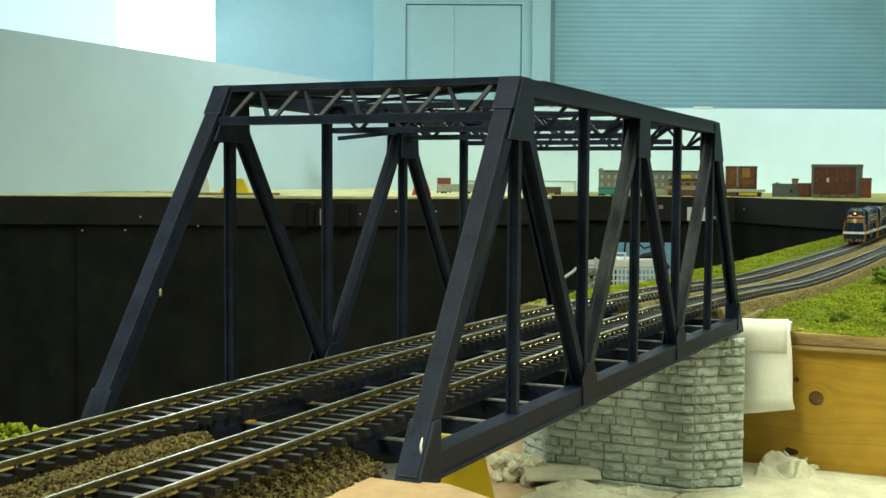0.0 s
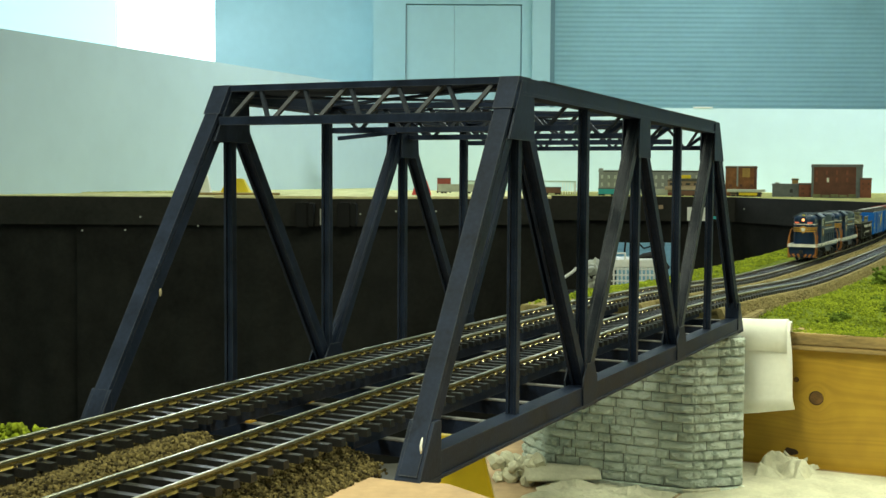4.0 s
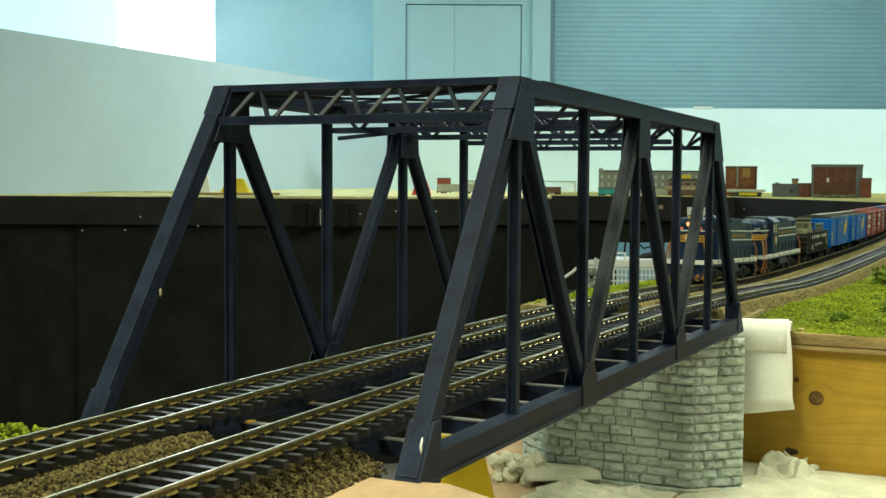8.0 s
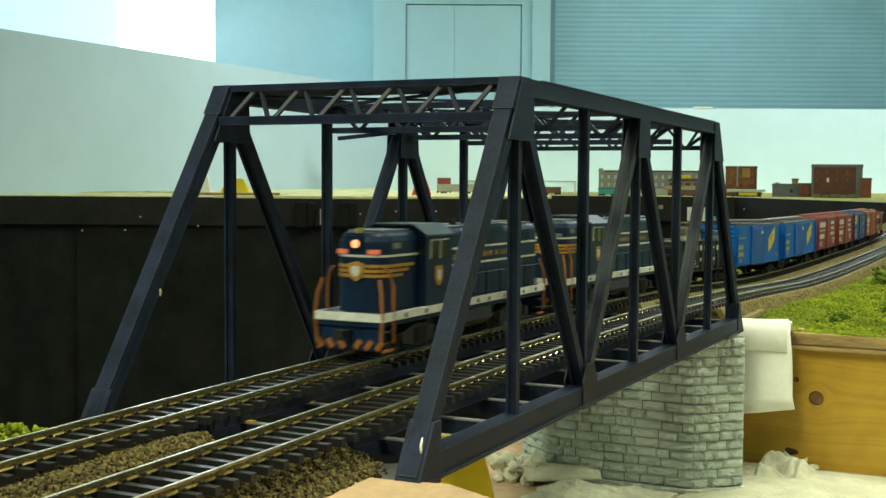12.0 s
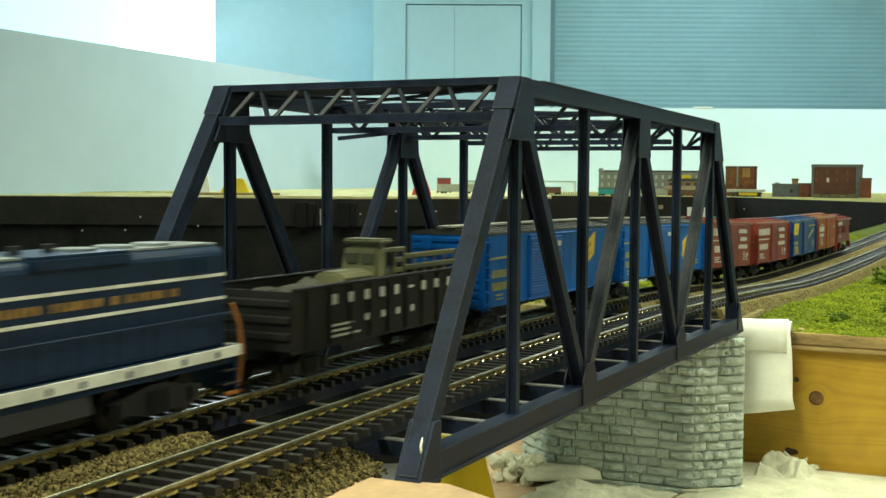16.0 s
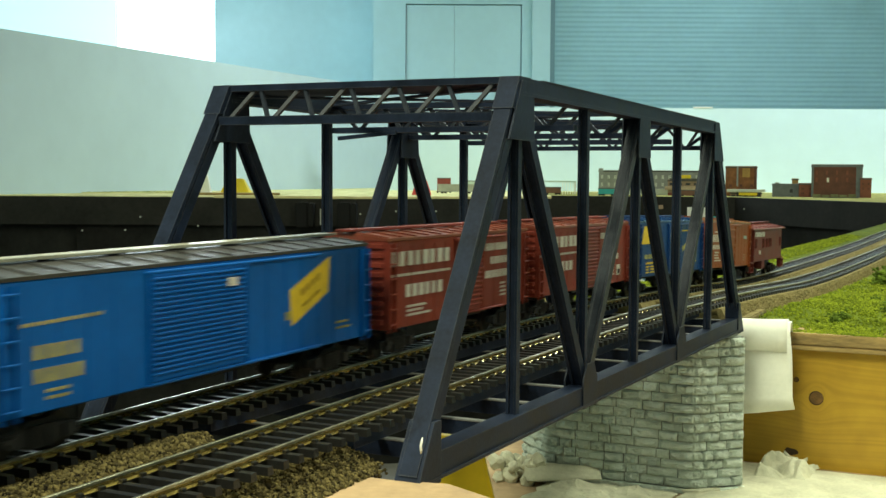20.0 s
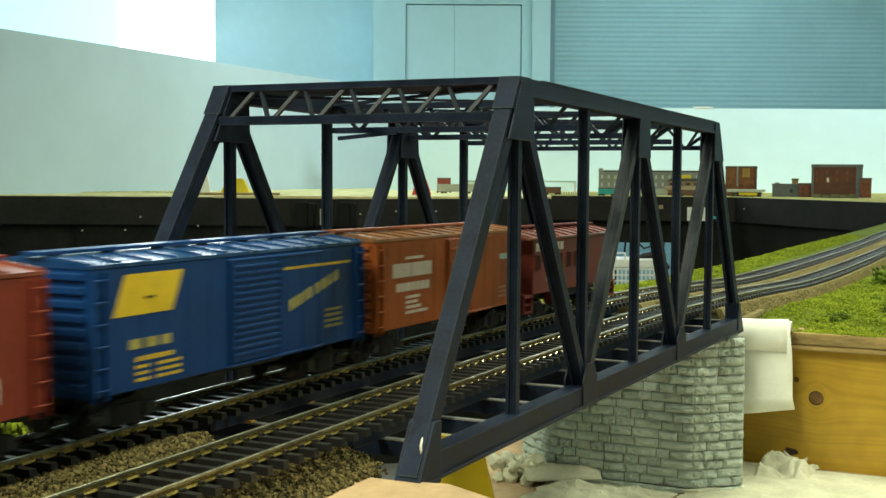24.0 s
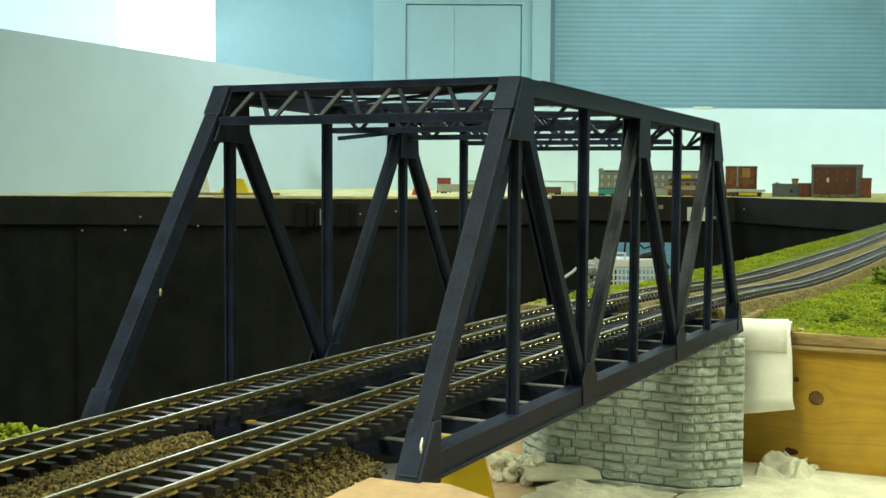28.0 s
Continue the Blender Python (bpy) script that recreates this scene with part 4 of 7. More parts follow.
# foam sheet draped over the board's edge
def foam_sheet():
    bm = bmesh.new()
    cols = []
    prof = [(0.024, -0.0235), (0.018, -0.0200), (0.011, -0.0180), (0.003, -0.0185), (-0.001, -0.0235), (-0.002, -0.036), (-0.0015, -0.052), (-0.004, -0.063), (-0.003, -0.0735)]
    n = 12
    for i in range(n + 1):
        f = i / n
        y = 0.014 - 0.0385 * f
        col = []
        for j, (dx, z) in enumerate(prof):
            flare = 1 + 0.17 * j / 8
            bow = 0.006 * (f - 0.4) ** 2
            col.append((0.437 + dx + bow * 4 + 0.0006 * math.sin(7 * f + j), 0.014 + (y - 0.014) * flare + (0.0004 * math.sin(j * 2.1) if i == n else 0), z + (0.0035 * f * f if j == 8 else 0) + 0.0006 * math.sin(5 * f + 1.3 * j)))
        cols.append(col)
    fr = [[bm.verts.new(p) for p in c] for c in cols]
    bk = [[bm.verts.new((p[0] + 0.0022, p[1], p[2] - 0.0022 if j < 3 else p[2])) for j, p in enumerate(c)] for c in cols]
    m = len(prof)
    for a in range(n):
        for j in range(m - 1):
            bm.faces.new([fr[a][j], fr[a + 1][j], fr[a + 1][j + 1], fr[a][j + 1]])
            bm.faces.new([bk[a][j], bk[a + 1][j], bk[a + 1][j + 1], bk[a][j + 1]])
        bm.faces.new([fr[a][-1], fr[a + 1][-1], bk[a + 1][-1], bk[a][-1]])
        bm.faces.new([fr[a][0], fr[a + 1][0], bk[a + 1][0], bk[a][0]])
    for e in (0, n):
        for j in range(m - 1):
            bm.faces.new([fr[e][j], fr[e][j + 1], bk[e][j + 1], bk[e][j]])
    return bm


foam = tagged(part("foam_sheet", foam_sheet(), M_FOAM, smooth=True), "white foam packing sheet draped over the board's edge", "foam sheet")
bm = bmesh.new()
rows = []
for i in range(9):
    f = i / 8
    y = 0.0150 - 0.0392 * f
    rows.append([bm.verts.new((0.437 + dx + 0.024 * (f - 0.4) ** 2, y * (1 + 0.02 * j), z - (0.0030 * f + 0.0008 * math.sin(6 * f) if j == 4 else 0))) for j, (dx, z) in enumerate(((0.016, -0.0185), (0.0095, -0.0168), (0.0010, -0.0172), (-0.0030, -0.0228), (-0.0042, -0.0325)))])
for a, b in zip(rows, rows[1:]):
    for k in range(4):
        bm.faces.new([a[k], a[k + 1], b[k + 1], b[k]])
flap = part("foam_flap", bm, M_FOAM, foam, "short top layer of the foam", smooth=True)
mod = flap.modifiers.new("thick", "SOLIDIFY")
mod.thickness, mod.offset = 0.0007, 1.0

# yellow wedge, plaster rocks and plaster cloth in the gap
def wedge(name, m, w, h, material, label, top=0.45, depth=0.7):
    bm = bmesh.new()
    a, b = w / 2, w / 2 * depth
    c, d = a * top, b * top
    hexa(bm, [(-a, -b, 0), (a, -b, 0), (a, b, 0), (-a, b, 0), (-c, -d, h), (c, -d, h), (c, d, h), (-c, d, h)])
    bevelled(bm, w * 0.03)
    ob = tagged(part(name, bm, material), label, "track marker", "marker wedges")
    ob.matrix_world = m
    return ob


wedge("marker_wedge", pose(0.250, 0.112, VAL_Z, 0, 0, 25.7 - 90), 0.060, 0.052, M_YELLOW, "yellow plastic wedge standing under the bridge", 0.6)
rng = random.Random(31)
for i in range(16):
    bm = bmesh.new()
    r = rng.uniform(0.0036, 0.0066)
    blob(bm, (0, 0, 0), r, 0.22, 2, 0.85, rng)
    ob = tagged(part("plaster_lump", bm, M_CLOTH, smooth=False), "off-white broken plaster lump below the bridge", "plaster lump", "plaster lumps")
    k = i % 8
    x, y = 0.356 + 0.0065 * (k % 3) + rng.uniform(-0.003, 0.003), 0.127 - 0.0034 * k + rng.uniform(-0.002, 0.002)
    ob.matrix_world = pose(x, y, VAL_Z + r * 0.7 + (0.0072 if i >= 8 else 0), rng.uniform(0, 360), rng.uniform(0, 360), 0)


def crumpled(name, x0, x1, y0, y1, h, seed, label, n=26):
    bm = bmesh.new()
    g = []
    for i in range(n + 1):
        for j in range(n + 1):
            x, y = x0 + (x1 - x0) * i / n, y0 + (y1 - y0) * j / n
            f = min(i, j, n - i, n - j) / (n / 2)
            k = noise.noise(Vector((x * 60 + seed, y * 60, seed))) + 0.6 * noise.noise(Vector((x * 150, y * 150 + seed, 1.7)))
            jx, jy = 0.004 * noise.noise(Vector((x * 90, y * 90, seed + 5))), 0.004 * noise.noise(Vector((x * 90, y * 90, seed + 9)))
            g.append(bm.verts.new((x + jx, y + jy, VAL_Z + 0.0008 + h * max(0.0, 0.35 + 0.55 * k) * min(1, f * 3 + 0.15))))
    for i in range(n):
        for j in range(n):
            o = i * (n + 1) + j
            bm.faces.new([g[o], g[o + 1], g[o + n + 2], g[o + n + 1]])
    ob = tagged(part(name, bm, M_CLOTH), label, "plaster cloth", "plaster cloths")
    mod = ob.modifiers.new("thick", "SOLIDIFY")
    mod.thickness, mod.offset = 0.0008, 1.0
    return ob


crumpled("plaster_cloth", 0.300, 0.374, 0.022, 0.098, 0.007, 3.0, "crumpled off-white plaster cloth on the floor of the gap")
crumpled("plaster_cloth", 0.325, 0.466, -0.26, 0.018, 0.006, 8.0, "crumpled off-white plaster cloth along the pine board")
crumpled("plaster_cloth", 0.425, 0.467, -0.044, -0.010, 0.020, 12.0, "heaped off-white plaster cloth against the pine board")
# torn hole low in the board, with strips of plaster hanging out of it
rng = random.Random(71)
bm = bmesh.new()
ring = [bm.verts.new((GAP_X1 + 0.0037, -0.0250 + (0.0040 + 0.0014 * rng.random()) * math.cos(a / 12 * 6.283), -0.1025 + (0.0018 + 0.0010 * rng.random()) * math.sin(a / 12 * 6.283))) for a in range(12)]
inner = [bm.verts.new((GAP_X1 + 0.0052, -0.0250 + (v.co.y + 0.0250) * 0.8, -0.1025 + (v.co.z + 0.1025) * 0.8)) for v in ring]
for i in range(12):
    bm.faces.new([ring[i], ring[(i + 1) % 12], inner[(i + 1) % 12], inner[i]])
bm.faces.new(ring)
structure("torn_hole", bm, M_HOLE, "dark torn hole in the pine board")
for y0, y1, za, zb, w in ((-0.0215, -0.0345, -0.1030, -0.1085, 0.0038), (-0.0225, -0.0370, -0.1050, -0.1115, 0.0044), (-0.0130, -0.0230, -0.1058, -0.1040, 0.0046), (-0.0105, -0.0180, -0.1085, -0.1065, 0.0056), (-0.0290, -0.0360, -0.1085, -0.1055, 0.0028)):
    bm = bmesh.new()
    n = 6
    rows = []
    for i in range(n + 1):
        f = i / n
        y, z, x = y0 + (y1 - y0) * f, za + (zb - za) * f + rng.uniform(-0.0007, 0.0007), GAP_X1 - 0.0015 - 0.003 * math.sin(f * 3.1)
        rows.append([bm.verts.new((x + a, y, z + b * w * rng.uniform(0.6, 1.2))) for a, b in ((0, -0.5), (-0.0008, 0), (0, 0.5), (0.0010, 0.4), (0.0010, -0.4))])
    for a, b in zip(rows, rows[1:]):
        for k in range(5):
            bm.faces.new([a[k], a[(k + 1) % 5], b[(k + 1) % 5], b[k]])
    bm.faces.new(rows[0]), bm.faces.new(rows[-1][::-1])
    tagged(part("plaster_strip", bm, M_CLOTH), "torn white plaster strip hanging at the pine board", "plaster strip", "plaster strips")
# curled plaster sheet lying before the pier
bm = bmesh.new()
rows = []
for i in range(9):
    f = i / 8
    rows.append([bm.verts.new((0.346 + 0.024 * f + 0.010 * g, 0.104 - 0.038 * f + 0.006 * g, VAL_Z + 0.0050 + 0.0085 * (1 - f) * g * g + 0.0045 * f * g)) for g in (0.0, 0.33, 0.66, 1.0)])
for a, b in zip(rows, rows[1:]):
    for k in range(3):
        bm.faces.new([a[k], a[k + 1], b[k + 1], b[k]])
sheet = tagged(part("plaster_sheet", bm, M_CLOTH, smooth=True), "curled white plaster sheet lying before the pier", "plaster sheet")
mod = sheet.modifiers.new("thick", "SOLIDIFY")
mod.thickness, mod.offset = 0.0008, 1.0
# knots in the pine board
for y, z, r in KNOTS:
    bm = bmesh.new()
    tube(bm, [(GAP_X1 + 0.0036, y, z), (GAP_X1 + 0.008, y, z)], r, 16)
    bmr = bmesh.new()
    tube(bmr, [(GAP_X1 + 0.00375, y + 0.0002, z - 0.0001), (GAP_X1 + 0.008, y + 0.0002, z - 0.0001)], r * 1.13, 20)
    structure("knot_ring_%d" % (1 if r > 0.002 else 2), bmr, M_HOLE, "dark ring round the knot")
    structure("knot_%d" % (1 if r > 0.002 else 2), bm, M_KNOT, "dark knot in the pine board")

# plaster chips on the far abutment, tuft beside the outer track
rng = random.Random(61)
for x, y, w in ((0.445, 0.080, 0.010), (0.452, 0.070, 0.007), (0.455, 0.022, 0.008), (0.462, 0.014, 0.006)):
    bm = bmesh.new()
    blob(bm, (0, 0, 0), w, 0.25, 2, 0.22, rng)
    ob = tagged(part("plaster_chip", bm, M_CLOTH), "flat off-white plaster chip on the far abutment", "plaster chip", "plaster chips")
    ob.matrix_world = pose(x, y, -0.0135, 0, 0, rng.uniform(0, 360))
structure("far_abutment", bevelled(boxes((0.446, 0.50, -0.003, 0.15, -0.026, -0.0155)), 0.0008), M_CORK, "brown board under the track at the far bridge end")
spots = []
for _ in range(70):
    spots.append((rng.uniform(0.45, 0.50), rng.uniform(0.118, 0.147), -0.0160 + rng.uniform(0.0, 0.0012), rng.uniform(0.0008, 0.0014)))
grains("abutment_turf", spots, M_TUFT, "tuft of green turf foam at the bridge end", 13)
# ---- the train ----
P_BLUE = mat("blue_car_paint", (0.0008, 0.102, 0.42), 0.42, 0, 0.14, 45, 0.0001, 500, spec=0.2)
P_ROOFGREY = mat("grey_roof_paint", (0.034, 0.032, 0.029), 0.42, 0, 0.3, 60)
P_PALEBOARD = mat("pale_running_board", (0.34, 0.33, 0.26), 0.4, 0, 0.3, 90)
P_RED = mat("oxide_red_paint", (0.215, 0.034, 0.020), 0.5, 0, 0.2, 50, 0.0001, 500, spec=0.3)
P_NAVYCAR = mat("navy_car_paint", (0.003, 0.042, 0.175), 0.42, 0, 0.16, 45, 0.0001, 500, spec=0.3)
P_REDROOF = mat("oxide_red_roof", (0.25, 0.060, 0.032), 0.30, 0, 0.35, 50, spec=0.6)
P_NAVYROOF = mat("navy_roof", (0.006, 0.050, 0.170), 0.28, 0, 0.3, 50, spec=0.6)
P_ORANGE = mat("orange_car_paint", (0.27, 0.066, 0.013), 0.45, 0, 0.14, 45, 0.0001, 500, spec=0.3)
P_CABOOSE = mat("caboose_red_paint", (0.150, 0.027, 0.021), 0.5, 0, 0.2, 50, 0.0001, 500, spec=0.3)
P_LOCO = mat("loco_navy_paint", (0.0036, 0.0175, 0.050), 0.42, 0, 0.3, 50, spec=0.28)
# overhead light mirrored on the hood tops, painted as pale streaky grey
P_LOCOSHEEN = mat("loco_roof_sheen", (0.17, 0.19, 0.19), 0.6, 0, 0.5, 70, dark=(0.02, 0.035, 0.05))
P_CABROOF = mat("loco_cab_roof", (0.035, 0.060, 0.085), 0.45, 0, 0.35, 60)
P_GON = mat("black_car_paint", (0.012, 0.0112, 0.0105), 0.5, 0, 0.35, 60, 0.0001, 500, spec=0.25)
P_DARK = mat("underframe_black", (0.0060, 0.0056, 0.0055), 0.65, 0, 0.35, 90)
P_WHEEL = mat("wheel_metal", (0.05, 0.045, 0.04), 0.35, 0.8, 0.3, 90)
P_WHITE = mat("white_lettering", (0.62, 0.61, 0.56), 0.5, 0, 0.1, 200)
P_YELLOW = mat("yellow_lettering", (0.72, 0.50, 0.02), 0.5, 0, 0.12, 200)
P_FADED = mat("faded_ochre_text", (0.42, 0.27, 0.02), 0.5, 0, 0.3, 300)
P_DULLYEL = mat("faded_yellow_lettering", (0.42, 0.37, 0.10), 0.5, 0, 0.3, 300)
P_GOLD = mat("gold_lettering", (0.44, 0.23, 0.025), 0.5, 0, 0.2, 300)
P_GOLDTEXT = mat("dull_gold_text", (0.30, 0.17, 0.035), 0.5, 0, 0.4, 400)
P_ORANGERAIL = mat("orange_rail_paint", (0.28, 0.10, 0.014), 0.45, 0, 0.12, 200)
P_SILL = mat("white_sill_paint", (0.66, 0.66, 0.60), 0.5, 0, 0.2, 150)
P_SCRAP = mat("scrap_grey", (0.075, 0.078, 0.06), 0.8, 0, 0.4, 200)
P_OLIVE = mat("olive_truck_paint", (0.135, 0.132, 0.066), 0.5, 0, 0.25, 90)
P_DKOLIVE = mat("dull_olive_glass", (0.055, 0.058, 0.036), 0.4, 0, 0.2, 90)
# these two roof colours are lightened to carry the lamps' highlights
P_BROWNSHEEN = mat("brown_roof_sheen", (0.30, 0.135, 0.055), 0.35, 0, 0.4, 60)
P_REDSHEEN = mat("red_roof_sheen", (0.21, 0.062, 0.042), 0.35, 0, 0.4, 60)
P_FAINT = mat("faint_pale_text", (0.40, 0.24, 0.16), 0.5, 0, 0.3, 300)
P_TEAL = mat("teal_placard", (0.30, 0.42, 0.42), 0.5, 0, 0.1, 200)
P_DKGLASS = mat("caboose_window", (0.012, 0.009, 0.008), 0.5, 0, 0.1, 50, spec=0.15)
P_BOARD = mat("number_board", (0.20, 0.20, 0.18), 0.5, 0, 0.3, 400)
P_GLASS = mat("dark_glass", (0.015, 0.017, 0.018), 0.12, 0, 0.1, 50)
P_LAMP = glow("headlight_glow", (1.0, 0.36, 0.14), 1.7)
P_MARKER = glow("pink_board_glow", (0.70, 0.16, 0.08), 0.35)

HW = 0.018


def bogie_meshes(base, dia, tag):
    """Side frame, wheelset and bolster of a two-axle truck."""
    bm = bmesh.new()
    h = base / 2
    pts = [(-h - 0.004, dia * 0.42), (-h + 0.003, dia * 0.36), (-0.004, dia * 0.22), (0.004, dia * 0.22), (h - 0.003, dia * 0.36), (h + 0.004, dia * 0.42), (h + 0.004, dia * 0.72), (h - 0.002, dia * 0.78), (0.004, dia * 0.98), (-0.004, dia * 0.98), (-h + 0.002, dia * 0.78), (-h - 0.004, dia * 0.72)]
    a = [bm.verts.new((x, -0.0011, z)) for x, z in pts]
    b = [bm.verts.new((x, 0.0011, z)) for x, z in pts]
    bm.faces.new(a), bm.faces.new(b[::-1])
    for i in range(len(a)):
        bm.faces.new([a[i], b[i], b[(i + 1) % len(a)], a[(i + 1) % len(a)]])
    for x in (-h, h):
        box(bm, x - 0.0019, x + 0.0019, -0.0022, -0.0009, dia * 0.38, dia * 0.72)
    for x in (-0.0032, 0.0, 0.0032):
        tube(bm, [(x, -0.0016, dia * 0.30), (x, -0.0016, dia * 0.85)], 0.0011, 8)
    frame_me = mesh_of(tag + "_side_frame", bm, P_DARK)
    bm = bmesh.new()
    for s in (-1, 1):
        tube(bm, [(0, s * 0.0074, 0), (0, s * 0.0094, 0)], dia / 2, 18)
        tube(bm, [(0, s * 0.0068, 0), (0, s * 0.0074, 0)], dia / 2 + 0.0007, 18)
    tube(bm, [(0, -0.0115, 0), (0, 0.0115, 0)], 0.0009, 8)
    return frame_me, mesh_of(tag + "_wheelset", bm, P_WHEEL), base, dia


FREIGHT = bogie_meshes(0.0195, 0.0096, "freight")
DIESEL = bogie_meshes(0.0315, 0.0115, "diesel")


def bogie(car, x, kit=FREIGHT):
    frame_me, wheel_me, base, dia = kit
    bm = boxes((x - 0.003, x + 0.003, -0.0105, 0.0105, dia * 0.45, dia * 0.95))
    t = part("truck", bm, P_DARK, car, "black cast railway truck")
    for s in (-1, 1):
        piece("side_frame", frame_me, t, Matrix.Translation((x, s * 0.0118, 0)) @ (Matrix.Identity(4) if s < 0 else Matrix.Rotation(math.pi, 4, "Z")))
    for d in (-base / 2, base / 2):
        piece("wheelset", wheel_me, t, Matrix.Translation((x + d, 0, dia / 2)))


def coupler(car, x, s):
    bm = bmesh.new()
    box(bm, min(x, x + s * 0.0085), max(x, x + s * 0.0085), -0.0012, 0.0012, 0.0086, 0.0112)
    box(bm, min(x + s * 0.006, x + s * 0.0095), max(x + s * 0.006, x + s * 0.0095), -0.0022, 0.0016, 0.0080, 0.0118)
    part("coupler", bm, P_DARK, car, "black knuckle coupler")


def letters(car, x0, x1, z0, z1, material, n=0, hw=HW, seed=1, slant=0.0, label="", y=None):
    """A line of lettering as plain bars; n: how many characters."""
    rng = random.Random(seed * 7 + n)
    bm = bmesh.new()
    ya = -hw - 0.00025 if y is None else y
    n = max(1, n)
    w = (x1 - x0) / n
    for i in range(n):
        a, b = x0 + w * i, x0 + w * (i + (rng.uniform(0.56, 0.74) if n > 1 else 1.0))
        sl = slant * (a - x0)
        hexa(bm, [(a, ya, z0 + sl), (b, ya, z0 + sl + slant * (b - a)), (b, ya + 0.0006, z0 + sl + slant * (b - a)), (a, ya + 0.0006, z0 + sl), (a, ya, z1 + sl), (b, ya, z1 + sl + slant * (b - a)), (b, ya + 0.0006, z1 + sl + slant * (b - a)), (a, ya + 0.0006, z1 + sl)])
    return part("lettering", bm, material, car, label)


def quad_sign(car, pts, material, label, hw=HW):
    bm = bmesh.new()
    ya = -hw - 0.00025
    hexa(bm, [(pts[0][0], ya, pts[0][1]), (pts[1][0], ya, pts[1][1]), (pts[1][0], ya + 0.0006, pts[1][1]), (pts[0][0], ya + 0.0006, pts[0][1]), (pts[3][0], ya, pts[3][1]), (pts[2][0], ya, pts[2][1]), (pts[2][0], ya + 0.0006, pts[2][1]), (pts[3][0], ya + 0.0006, pts[3][1])])
    return part("emblem", bm, material, car, label)


def extrude_x(bm, prof, x0, x1, mi=0):
    a = [bm.verts.new((x0, y, z)) for y, z in prof]
    b = [bm.verts.new((x1, y, z)) for y, z in prof]
    n = len(prof)
    bm.faces.new(a[::-1]), bm.faces.new(b)
    for i in range(n):
        bm.faces.new([a[i], a[(i + 1) % n], b[(i + 1) % n], b[i]])


RIB_MESH = {}


def rib(car, name, material, x0, x1, y0, y1, z0, z1):
    """A small raised bar; alike ones share one mesh."""
    key = (name, material.name, round(x1 - x0, 5), round(y1 - y0, 5), round(z1 - z0, 5))
    if key not in RIB_MESH:
        a, b, c = (x1 - x0) / 2, (y1 - y0) / 2, (z1 - z0) / 2
        bm = boxes((-a, a, -b, b, -c, c))
        bevelled(bm, min(a, b, c) * 0.6, 1)
        RIB_MESH[key] = mesh_of(name, bm, material)
    return piece(name, RIB_MESH[key], car, Matrix.Translation(((x0 + x1) / 2, (y0 + y1) / 2, (z0 + z1) / 2)))


